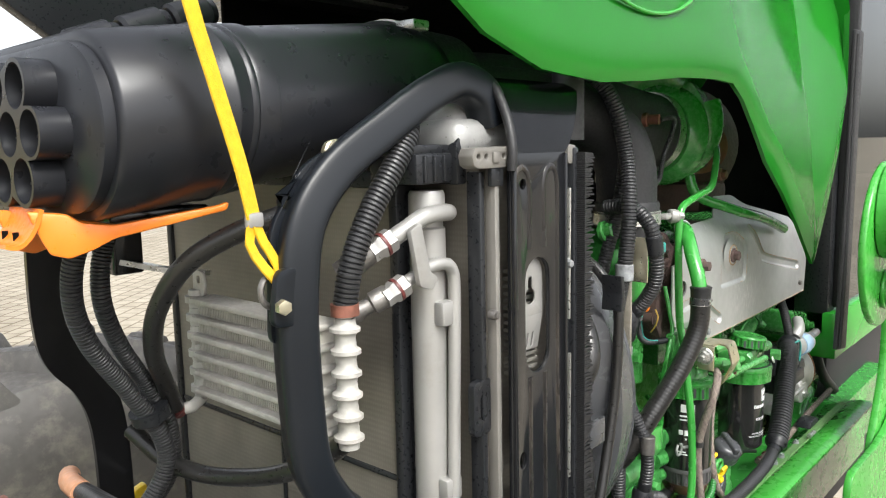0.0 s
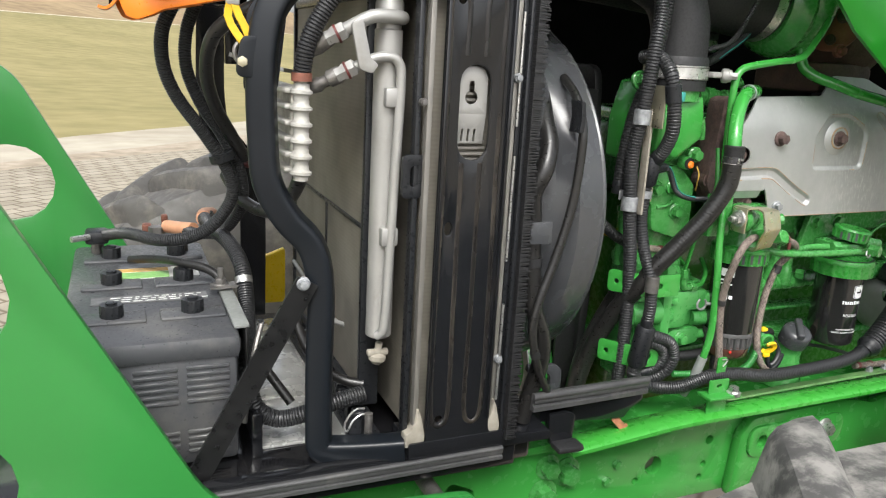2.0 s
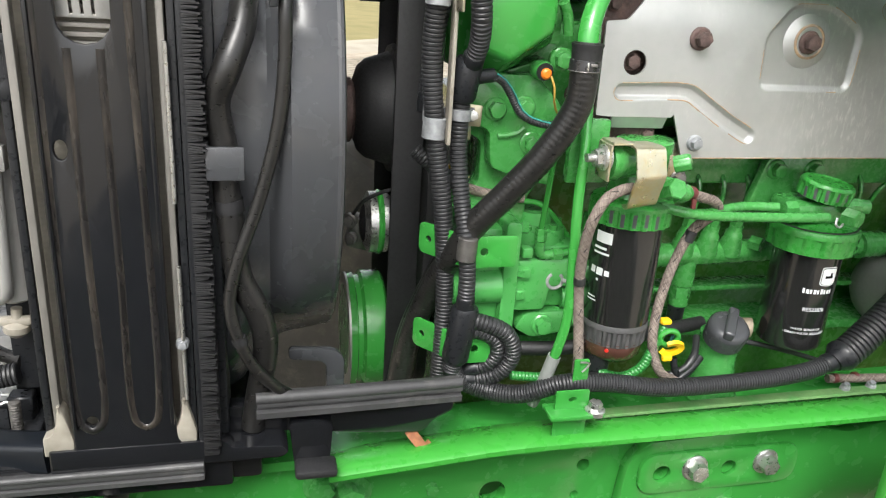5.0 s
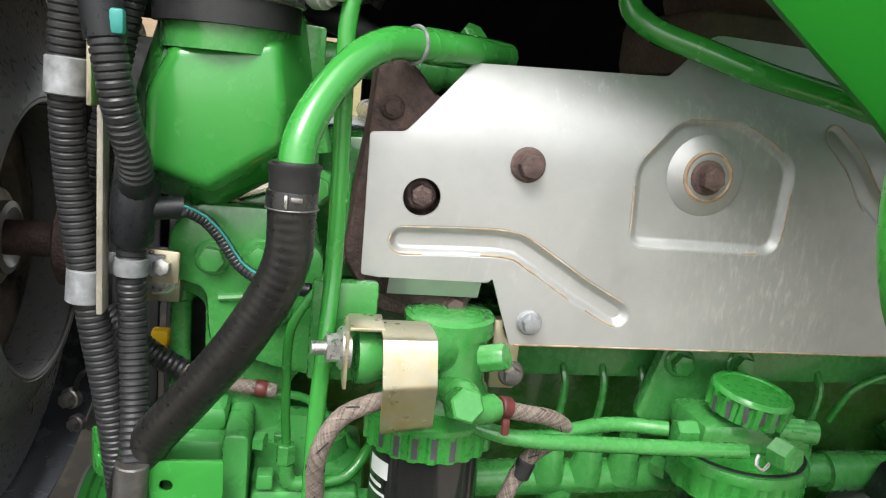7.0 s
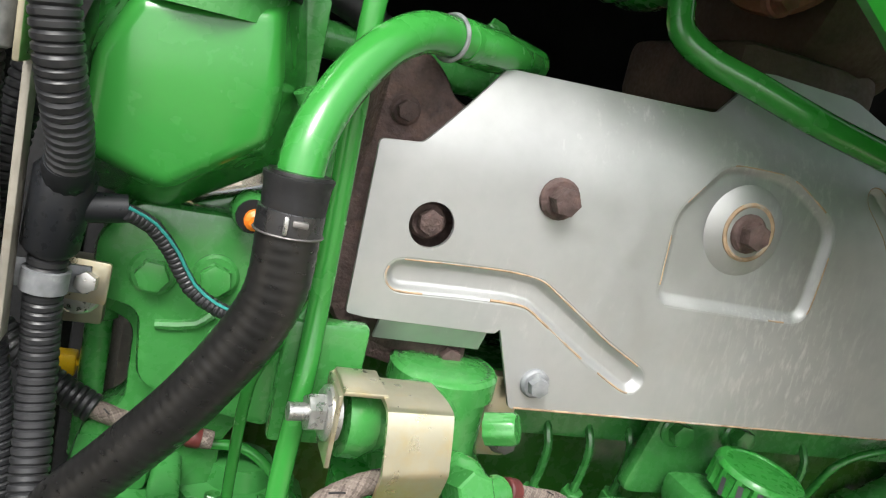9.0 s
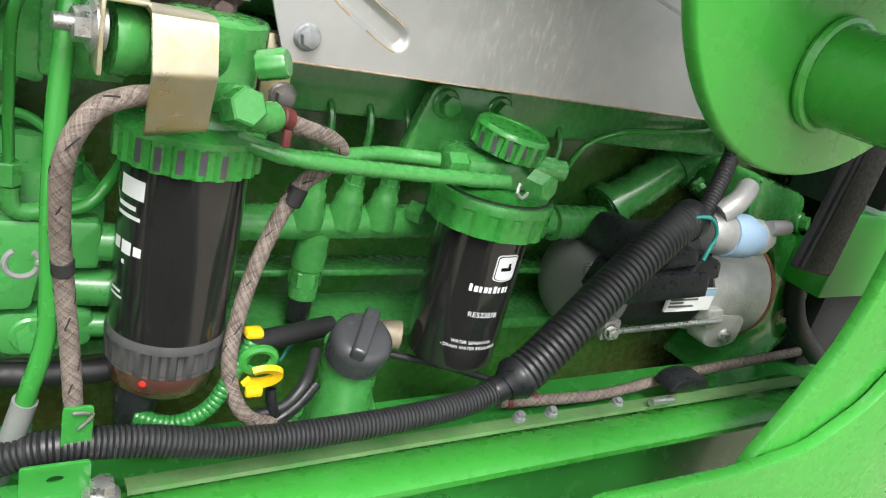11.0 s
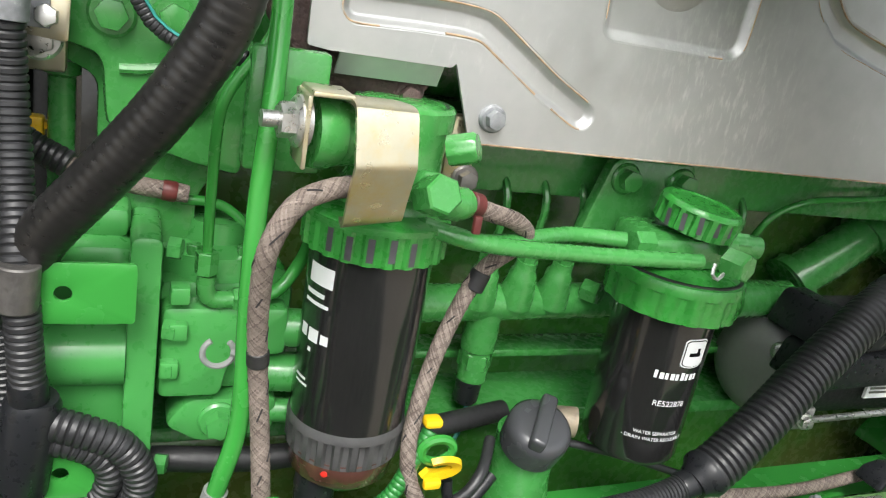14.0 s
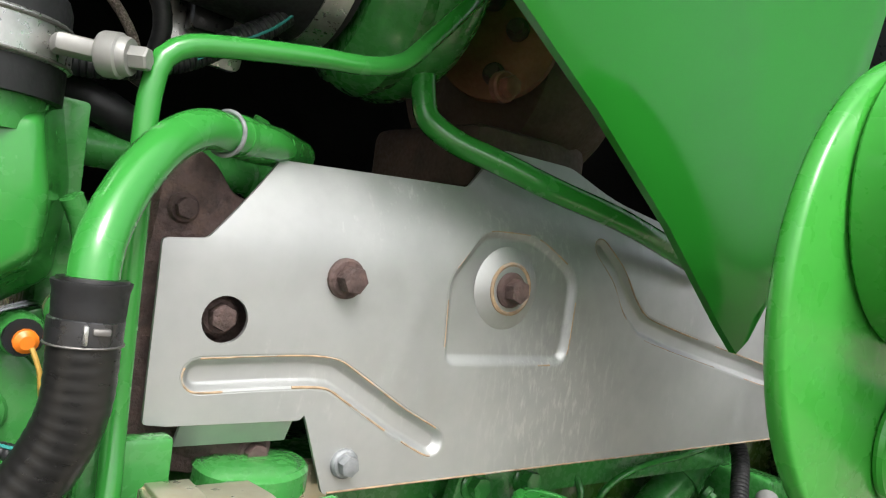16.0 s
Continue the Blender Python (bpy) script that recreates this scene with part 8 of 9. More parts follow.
    part("connector_lug", lathe([(0, 0.009), (0.03, 0.009)], (1.776, 0.62, 1.382), (1, -0.05, 0.1), 16), WHITE_TUBE, t)
    part("grey_boot", sweep([(1.7, 0.632, 1.392), (1.72, 0.63, 1.408), (1.745, 0.642, 1.42)], 0.012, 14), GREY_CAST, t)
    return sol


STARTER_GREY = mat("pale_grey_alloy_housing", (0.26, 0.26, 0.255), 0.45, 0.35, var=0.12, scale=16, bump=0.08, bscale=180, dirt=(0.2, 0.195, 0.185), dirt_low=0.56, dirt_scale=12)
starter()


def flywheel_housing():
    t = thing("flywheel_housing", (1.95, 0.75, 1.0), "green cast flywheel housing behind the starter", "housing")
    part("casting", box(1.9, 2.05, 0.78, 1.15, 1.0, 1.5, 0.02), GREEN_OILY, t)
    rim = [(1.85, 1.375), (1.9, 1.36), (1.955, 1.33), (1.985, 1.28), (1.985, 1.22), (1.965, 1.19), (1.9, 1.15), (1.83, 1.15), (1.862, 1.19), (1.885, 1.235), (1.888, 1.28), (1.876, 1.325), (1.846, 1.352)]
    part("bell_flange", prism(rounded(rim, 0.02), 0.13, 0.008, m=pose(0, 0.655, 0)), GREEN, t, "thick green bell flange", angle=30)
    part("step", prism(rounded([(1.79, 1.43), (1.9, 1.408), (1.93, 1.36), (1.85, 1.352), (1.8, 1.375)], 0.012), 0.12, 0.008, m=pose(0, 0.665, 0)), GREEN_CAST, t)
    bolt(t, (1.935, 0.655, 1.243), (0.2, -1, 0.1), 0.014, ZINC_YELLOW)
    bolt(t, (1.9, 0.66, 1.375), (0, -1, 0.2), 0.016, GREEN_CAST)


flywheel_housing()


# ---- wiring ----
def loom(pts, r, label, pitch=0.0045, group="wiring looms", material=None, clips=(), sides=14):
    t = thing("wiring_loom", pts[-1], label, "wiring", group)
    part("conduit", sweep(pts, r, sides, ripple=(pitch, r * 0.12)), material or LOOM, t, angle=28)
    end = Vector(pts[-1]) - Vector(pts[-2])
    part("end_sleeve", lathe([(-0.016, r * 1.1), (-0.014, r * 1.16), (0.002, r * 1.16), (0.004, r * 1.0)], pts[-1], end, 16), PLASTIC if not material else material, t)
    return t


L1 = loom([(0.86, 0.7, 1.95), (0.9, 0.645, 1.895), (0.922, 0.628, 1.815), (0.909, 0.614, 1.735), (0.903, 0.616, 1.66), (0.902, 0.628, 1.59), (0.912, 0.633, 1.505), (0.926, 0.636, 1.42), (0.934, 0.64, 1.34), (0.936, 0.642, 1.29), (0.935, 0.645, 1.195)], 0.01, "long black corrugated wiring loom down the engine front")
for at in ((0.91, 0.633, 1.515), (0.903, 0.617, 1.648)):
    part("clip", lathe([(-0.0115, 0.0112), (-0.0105, 0.0126), (0.0105, 0.0126), (0.0115, 0.0112)], at, (0.05, 0, 1), 24), CLIP_GREY, L1, "grey metal loom clip")
L2 = loom([(0.88, 0.72, 1.94), (0.92, 0.66, 1.9), (0.94, 0.64, 1.83), (0.938, 0.645, 1.74), (0.918, 0.66, 1.64), (0.908, 0.66, 1.575), (0.906, 0.66, 1.53)], 0.009, "thin black wiring loom beside the first")
L3 = loom([(0.925, 0.66, 1.734), (0.9245, 0.63, 1.736), (0.924, 0.606, 1.728), (0.926, 0.591, 1.71), (0.93, 0.587, 1.689), (0.935, 0.586, 1.659), (0.94, 0.591, 1.63), (0.944, 0.608, 1.602), (0.942, 0.626, 1.58)], 0.0098, "curved wiring loom bowing outwards with a teal clip")
part("loom_clamp", lathe([(-0.013, 0.0108), (-0.012, 0.012), (0.012, 0.012), (0.013, 0.0108)], (0.9305, 0.587, 1.684), (-0.15, 0.03, 1), 20), PLASTIC, L3, "dark plastic loom clamp")
part("teal_clip", box(0.936, 0.944, 0.576, 0.584, 1.674, 1.688, 0.002), TEAL, L3, "teal retaining clip")
L4 = loom([(0.938, 0.633, 1.55), (0.937, 0.634, 1.527), (0.9385, 0.636, 1.487), (0.9425, 0.624, 1.439), (0.946, 0.606, 1.4), (0.949, 0.602, 1.36), (0.951, 0.608, 1.318)], 0.009, "wiring loom between branch sleeves")
part("branch_sleeve", lathe([(-0.022, 0.0115), (-0.019, 0.0135), (0.019, 0.0145), (0.022, 0.0125)], (0.9395, 0.63, 1.566), (0.1, -0.12, 1), 20), PLASTIC, L4, "smooth black branch sleeve")
part("branch_stub", lathe([(0, 0.008), (0.025, 0.007)], (0.945, 0.63, 1.568), (1, 0.15, 0.1), 14), PLASTIC, L4)
part("clip", lathe([(-0.006, 0.0102), (-0.0055, 0.0112), (0.0055, 0.0112), (0.006, 0.0102)], (0.937, 0.634, 1.529), (0.05, 0, 1), 24), CLIP_GREY, L4, "dull grey metal loom clip")
part("clip_strap", box(0.9, 0.956, 0.6475, 0.6495, 1.519, 1.534, 0.0006), CLIP_GREY, L4)
part("clip_tab", prism(rounded([(0.94, 1.515), (0.9645, 1.513), (0.9655, 1.536), (0.94, 1.538)], 0.002), 0.003, 0.0005, m=pose(0, 0.65, 0)), ZINC_YELLOW, L4, "yellowed zinc tab")
bolt(L4, (0.9545, 0.65, 1.5255), (-0.1, -1, 0.1), 0.0105, STEEL, washer=False)
part("clip", lathe([(-0.013, 0.0098), (-0.012, 0.0108), (0.012, 0.0108), (0.013, 0.0098)], (0.946, 0.601, 1.392), (0.05, 0, 1), 24), DARK_STEEL, L4, "dark metal loom clip")
part("branch_sleeve", lathe([(-0.035, 0.013), (-0.03, 0.0155), (0.03, 0.0155), (0.035, 0.013)], (0.949, 0.612, 1.286), (0.12, -0.05, 1), 20), PLASTIC, L4)
t_ = loom([(0.97, 0.628, 1.57), (0.982, 0.636, 1.563), (0.994, 0.642, 1.548), (1.005, 0.644, 1.531), (1.02, 0.642, 1.522), (1.038, 0.636, 1.519), (1.052, 0.628, 1.52)], 0.0042, "thin conduit with a blue-green tracer wire", 0.003)
part("tracer", sweep([(0.971, 0.6245, 1.573), (0.9835, 0.632, 1.5655), (0.9965, 0.638, 1.5505), (1.007, 0.6402, 1.534), (1.02, 0.638, 1.5255), (1.037, 0.632, 1.522)], 0.0009, 6), TEAL, t_, "teal tracer wire")
L5 = loom([(0.95, 0.612, 1.305), (0.975, 0.606, 1.3), (1.0, 0.604, 1.288), (1.012, 0.606, 1.262), (1.003, 0.612, 1.235), (0.978, 0.618, 1.222), (0.955, 0.622, 1.222)], 0.0095, "corrugated loom looping round beside the pump")
loom([(0.955, 0.612, 1.29), (0.972, 0.61, 1.288), (0.99, 0.61, 1.277), (0.995, 0.612, 1.26), (0.985, 0.618, 1.24), (0.96, 0.624, 1.232)], 0.0085, "inner corrugated loop with a tracer stripe")
loom([(0.948, 0.612, 1.262), (0.943, 0.616, 1.24), (0.955, 0.62, 1.222), (0.985, 0.612, 1.21), (1.02, 0.592, 1.214), (1.065, 0.578, 1.233), (1.12, 0.575, 1.232), (1.185, 0.573, 1.222), (1.28, 0.572, 1.222), (1.363, 0.574, 1.226), (1.4, 0.577, 1.231), (1.43, 0.58, 1.24)], 0.0105, "black corrugated loom along the rail", 0.0036, sides=16)
loom([(1.437, 0.58, 1.243), (1.455, 0.582, 1.256), (1.49, 0.588, 1.285), (1.531, 0.598, 1.317), (1.582, 0.61, 1.353), (1.625, 0.622, 1.376), (1.66, 0.634, 1.384)], 0.0185, "thick black corrugated loom rising to the starter", 0.0062, sides=20)
lj = thing("loom_junction", (1.44, 0.58, 1.235), "smooth black junction sleeve on the thick loom", "sleeve")
part("sleeve", lathe([(-0.012, 0.0135), (-0.006, 0.016), (0.0, 0.0205), (0.005, 0.0205)], (1.437, 0.58, 1.2445), (0.8, 0.15, 0.45), 20), PLASTIC, lj)
loom([(1.67, 0.63, 1.378), (1.72, 0.66, 1.43), (1.745, 0.68, 1.46), (1.735, 0.7, 1.5)], 0.009, "black cable rising behind the starter", material=RUBBER)
loom([(1.665, 0.628, 1.385), (1.64, 0.615, 1.392), (1.66, 0.612, 1.395), (1.685, 0.615, 1.375), (1.68, 0.615, 1.35)], 0.002, "thin blue-green conduit curled at the starter", 0.002, material=TEAL)
pipe("black_cable", [(1.02, 0.66, 1.238), (1.1, 0.65, 1.24), (1.2, 0.655, 1.25), (1.3, 0.68, 1.25)], 0.009, RUBBER, "black cable running behind the filters", "cable")
tj = thing("cable_junction", (1.228, 0.6, 1.205), "black plastic cable junction beside the oil filler", "connector")
part("sleeve", sweep([(1.214, 0.604, 1.206), (1.228, 0.602, 1.213), (1.246, 0.606, 1.224), (1.262, 0.614, 1.236)], 0.0052, 12), PLASTIC, tj)
part("branch", sweep([(1.232, 0.603, 1.214), (1.224, 0.605, 1.226), (1.222, 0.608, 1.24)], 0.0042, 12), PLASTIC, tj)
pipe("black_cable", [(1.34, 0.655, 1.235), (1.4, 0.64, 1.225), (1.47, 0.63, 1.205)], 0.0035, LOOM, "thin dark cable below the filter", "cable")
pipe("black_cable", [(1.215, 0.61, 1.215), (1.235, 0.605, 1.225), (1.25, 0.61, 1.24), (1.27, 0.64, 1.25)], 0.0045, LOOM, "black wiring branch near the oil filler", "cable")
pipe("green_conduit", [(1.125, 0.612, 1.225), (1.15, 0.602, 1.222), (1.172, 0.598, 1.235), (1.187, 0.6, 1.262), (1.2, 0.606, 1.285)], 0.0058, LOADER_GREEN, "green painted corrugated conduit", "conduit", ripple=(0.004, 0.0006))
pipe("green_conduit", [(1.01, 0.6, 1.235), (1.04, 0.598, 1.232), (1.06, 0.596, 1.233)], 0.0052, LOADER_GREEN, "short green corrugated conduit", "conduit", ripple=(0.004, 0.0006))
t_ = thing("dipstick_ring", (1.21, 0.6, 1.23), "green dipstick ring with a yellow pull handle", "dipstick")
part("ring", sweep([(1.204 + 0.012 * math.cos(a), 0.598, 1.274 + 0.009 * math.sin(a)) for a in [2 * math.pi * i / 20 for i in range(21)]], 0.0035, 8, cap=False), GREEN, t_)
part("pull_handle", sweep([(1.207 + 0.0125 * math.cos(a), 0.594 - 0.004 * math.sin(a), 1.262 + 0.0085 * math.sin(a)) for a in [radians(-150 + 280 * i / 18) for i in range(19)]], 1, section=[(-0.0036, -0.0022), (0.0036, -0.0022), (0.0036, 0.0022), (-0.0036, 0.0022)], hint=(0, -1, 0)), DIP_YELLOW, t_, "bright yellow plastic loop handle")
part("handle_tab", box(1.196, 1.209, 0.59, 0.596, 1.246, 1.2535, 0.002), DIP_YELLOW, t_)
part("tube_clip", box(1.193, 1.207, 0.6, 0.612, 1.289, 1.296, 0.003), DIP_YELLOW, t_)
t_ = thing("pipe_end_sleeve", (1.045, 0.577, 1.2), "grey rubber sleeve on the thin green pipe", "sleeve")
part("sleeve", sweep([(1.054, 0.5845, 1.266), (1.048, 0.59, 1.234), (1.042, 0.605, 1.193)], 0.0076, 14), GREY_RUBBER, t_)
t_ = thing("rail_clip", (1.09, 0.58, 1.2), "green folded steel clip on the rail", "clip")
part("tab", prism(rounded([(1.073, 1.234), (1.091, 1.234), (1.091, 1.268), (1.073, 1.268)], 0.003), 0.003, 0.0006, m=pose(0, 0.5685, 0)), GREEN, t_)
part("hook", sweep([(1.082, 0.567, 1.253), (1.09, 0.566, 1.264), (1.078, 0.566, 1.266)], 0.0012, 6), STEEL, t_)
t_ = thing("rail_bracket", (1.11, 0.57, 1.18), "green bolted bracket holding the thick loom", "bracket")
part("plate", box(1.04, 1.105, 0.54, 0.572, 1.207, 1.213, 0.002), GREEN, t_)
part("upright", prism(rounded([(1.05, 1.16), (1.09, 1.16), (1.09, 1.236), (1.05, 1.236)], 0.003), 0.003, 0.0005, [ring(1.07, 1.225, 0.005, 12, 0.6)], m=pose(0, 0.556, 0)), GREEN, t_)
bolt(t_, (1.096, 0.55, 1.213), (0, 0, 1), 0.014, STEEL)
t_ = thing("loom_backing_strip", (0.923, 0.622, 1.5), "thin cream mounting strip between the looms", "strip")
part("strip", box(0.92, 0.924, 0.616, 0.632, 1.5, 1.66, 0.001), CREAM, t_)
part("upper_plate", box(0.9205, 0.9235, 0.592, 0.628, 1.633, 1.695, 0.001), ZINC_YELLOW, t_)
t_ = thing("temperature_sensor", (1.028, 0.655, 1.565), "green sensor body with orange connector", "sensor")
part("body", lathe([(0, 0.011), (0.015, 0.011), (0.018, 0.009)], (1.03, 0.668, 1.574), (0.1, -1, 0), 18), GREEN_CAST, t_)
part("connector", lathe([(0, 0.0062), (0.004, 0.006), (0.006, 0.0035)], (1.032, 0.651, 1.572), (0.1, -1, -0.1), 14), ORANGE, t_, "bright orange plug")
part("shell", lathe([(0, 0.009), (0.001, 0.0098), (0.008, 0.0094)], (1.0305, 0.657, 1.5735), (0.1, -1, 0), 16), PLASTIC, t_)
part("lead", sweep([(1.033, 0.635, 1.571), (1.037, 0.632, 1.56), (1.04, 0.637, 1.545), (1.05, 0.65, 1.53)], 0.0012, 6), FADED_GOLD, t_)
t_ = loom([(1.23, 0.72, 1.835), (1.191, 0.72, 1.799), (1.164, 0.72, 1.772), (1.144, 0.72, 1.759), (1.118, 0.72, 1.741), (1.093, 0.72, 1.73), (1.069, 0.72, 1.7235), (1.035, 0.73, 1.722)], 0.0074, "slim corrugated loom with a teal tracer behind the pipes", 0.0036, sides=16)
part("tracer", sweep([(1.226, 0.7135, 1.829), (1.192, 0.7128, 1.7975), (1.165, 0.7125, 1.7705), (1.145, 0.7125, 1.7575), (1.119, 0.7125, 1.7395)], 0.0011, 6), TEAL, t_, "teal tracer wire")
t_ = thing("turbo_bracket", (1.145, 0.78, 1.76), "pale grey steel bracket plate behind the loom", "bracket")
part("plate", prism(rounded([(1.118, 1.755), (1.175, 1.75), (1.18, 1.83), (1.12, 1.83)], 0.008), 0.006, 0.001, [slot(1.135, 1.8, 0.008, 0.004, 60)], m=pose(0, 0.785, 0)), STEEL, t_)
part("clip", box(1.13, 1.16, 0.765, 0.784, 1.77, 1.79, 0.003), PLASTIC, t_)
t_ = thing("crossover_pipe", (1.15, 0.76, 1.67), "green painted coolant crossover tube on the head", "pipe")
part("tube", lathe([(0, 0.0125), (0.14, 0.0125), (0.142, 0.0145), (0.17, 0.0145)], (1.04, 0.745, 1.678), (1, 0.1, -0.03), 24), GREEN_CAST, t_)
part("collar", lathe([(0, 0.0165), (0.02, 0.0165)], (1.13, 0.754, 1.676), (1, 0.1, -0.03), 24), GREEN_CAST, t_)
hexnut(t_, (1.165, 0.71, 1.703), (0.3, -0.6, 0.6), 0.018, 0.01)
pipe("heater_hose", [(1.04, 0.76, 1.715), (1.075, 0.74, 1.702), (1.1, 0.75, 1.69), (1.12, 0.79, 1.68)], 0.0115, RUBBER, "black hose tucked behind the intake housing", "hose", sides=18)
pipe("black_cable", [(1.04, 0.74, 1.79), (1.068, 0.72, 1.763), (1.082, 0.72, 1.744), (1.09, 0.73, 1.728)], 0.003, BRAID, "braided sensor lead behind the clamp", "cable")
pipe("black_cable", [(1.08, 0.73, 1.8), (1.1, 0.73, 1.765), (1.1, 0.735, 1.742), (1.09, 0.74, 1.72)], 0.006, RUBBER, "black cable behind the intake clamp", "cable")


# ---- belt drive at the engine front ----
def belt_drive():
    t = thing("belt_drive", (0.9, 0.85, 1.05), "black ribbed belt over green and steel pulleys", "belt drive")
    part("crank_pulley", lathe([(0, 0.06), (0.004, 0.082), (0.012, 0.084), (0.014, 0.08), (0.02, 0.08), (0.024, 0.086), (0.05, 0.086), (0.054, 0.082)], (0.845, 0.865, 1.172), (1, 0, 0), 56), GREEN, t, "green painted crankshaft pulley")
    part("pulley_edge", lathe([(0, 0.0825), (0.003, 0.0825)], (0.846, 0.865, 1.172), (1, 0, 0), 56), WHITE_TUBE, t)
    part("fan_hub", lathe([(0, 0.038), (0.006, 0.055), (0.016, 0.064), (0.032, 0.069), (0.045, 0.074), (0.047, 0.082), (0.053, 0.084), (0.056, 0.082)], (0.852, 0.865, 1.492), (1, 0, 0), 56), MATT_BLACK, t, "black fan hub pulley")
    part("belt", box(0.892, 0.93, 0.774, 0.781, 1.1, 1.68, 0.002), RUBBER, t)
    part("belt", box(0.902, 0.93, 0.985, 0.992, 1.1, 1.68, 0.002), RUBBER, t)
    # Added black plate stands in for the shade on the green engine front.
    part("timing_cover", prism(rounded([(0.78, 1.12), (1.08, 1.12), (1.1, 1.4), (1.06, 1.72), (0.8, 1.72), (0.765, 1.4)], 0.03), 0.016, 0.004, m=pose(0.952, 0, 0, 0, 0, 90)), MATT_BLACK, t, "black plate put in for the shade behind the belts")
    part("idler", lathe([(0, 0.03), (0.006, 0.042), (0.03, 0.042), (0.036, 0.036)], (0.868, 0.85, 1.34), (1, 0, 0), 32), STEEL, t, "bright steel idler pulley")
    part("idler_face", lathe([(0, 0.012), (0.003, 0.026), (0.006, 0.03)], (0.864, 0.85, 1.34), (1, 0, 0), 28), MATT_BLACK, t)
    part("idler_rim", lathe([(0, 0.043), (0.004, 0.0445), (0.008, 0.043)], (0.884, 0.85, 1.34), (1, 0, 0), 32), GREEN, t)
    part("tensioner_arm", prism(rounded([(0.845, 1.3), (0.885, 1.29), (0.89, 1.33), (0.86, 1.345)], 0.008), 0.03, 0.004, m=pose(0, 0.86, 0)), DARK_STEEL, t)
    bolt(t, (0.846, 0.82, 1.352), (-0.5, -1, 0), 0.012, DARK_STEEL)
    bolt(t, (0.85, 0.825, 1.325), (-0.5, -1, 0), 0.01, DARK_STEEL)
    part("lead", sweep([(0.85, 0.82, 1.36), (0.862, 0.8, 1.385), (0.885, 0.79, 1.4), (0.92, 0.78, 1.41)], 0.0025, 8), RUBBER, t)
    part("upper_idler", lathe([(0, 0.035), (0.03, 0.035)], (0.86, 0.88, 1.66), (1, 0, 0), 28), PLASTIC, t)


belt_drive()
pipe("lower_hose", [(0.955, 0.68, 1.37), (0.94, 0.69, 1.33), (0.912, 0.71, 1.24), (0.9, 0.72, 1.15)], 0.016, HOSE, "black hose behind the wiring looms", "hose", sides=18)


# ---- shroud hoses ----
h1 = pipe("shroud_hose", [(0.742, 0.66, 1.7), (0.735, 0.63, 1.68), (0.724, 0.59, 1.64), (0.72, 0.568, 1.612), (0.708, 0.555, 1.58), (0.697, 0.56, 1.55), (0.701, 0.563, 1.515), (0.703, 0.562, 1.475), (0.707, 0.56, 1.427), (0.713, 0.558, 1.382), (0.729, 0.56, 1.346), (0.735, 0.564, 1.309), (0.727, 0.575, 1.25), (0.72, 0.58, 1.205)], 0.0125, HOSE, "thick black rubber hose clipped to the shroud", "hose", sides=18)
h2 = pipe("shroud_hose", [(0.765, 0.62, 1.7), (0.76, 0.575, 1.675), (0.757, 0.548, 1.638), (0.756, 0.545, 1.593), (0.749, 0.545, 1.53), (0.73, 0.545, 1.458), (0.711, 0.543, 1.405), (0.703, 0.542, 1.365), (0.709, 0.542, 1.33), (0.724, 0.548, 1.292), (0.745, 0.56, 1.262), (0.76, 0.58, 1.24)], 0.006, HOSE, "thin black drain hose along the shroud", "hose")
part("hose_band", lathe([(-0.006, 0.0134), (0.006, 0.0134)], (0.705, 0.561, 1.455), (0.08, 0, -1), 18), RUBBER, h1)
part("hose_band", lathe([(-0.004, 0.0072), (0.004, 0.0072)], (0.711, 0.543, 1.325), (0.3, 0, -1), 14), RUBBER, h2)
t_ = thing("filler_post", (0.735, 0.59, 1.83), "dark grey rubber post above the brush seal", "post")
part("post", lathe([(0, 0.0185), (0.1, 0.0185), (0.12, 0.016)], (0.735, 0.6, 1.828), (0, 0, 1), 28), RUBBER, t_)


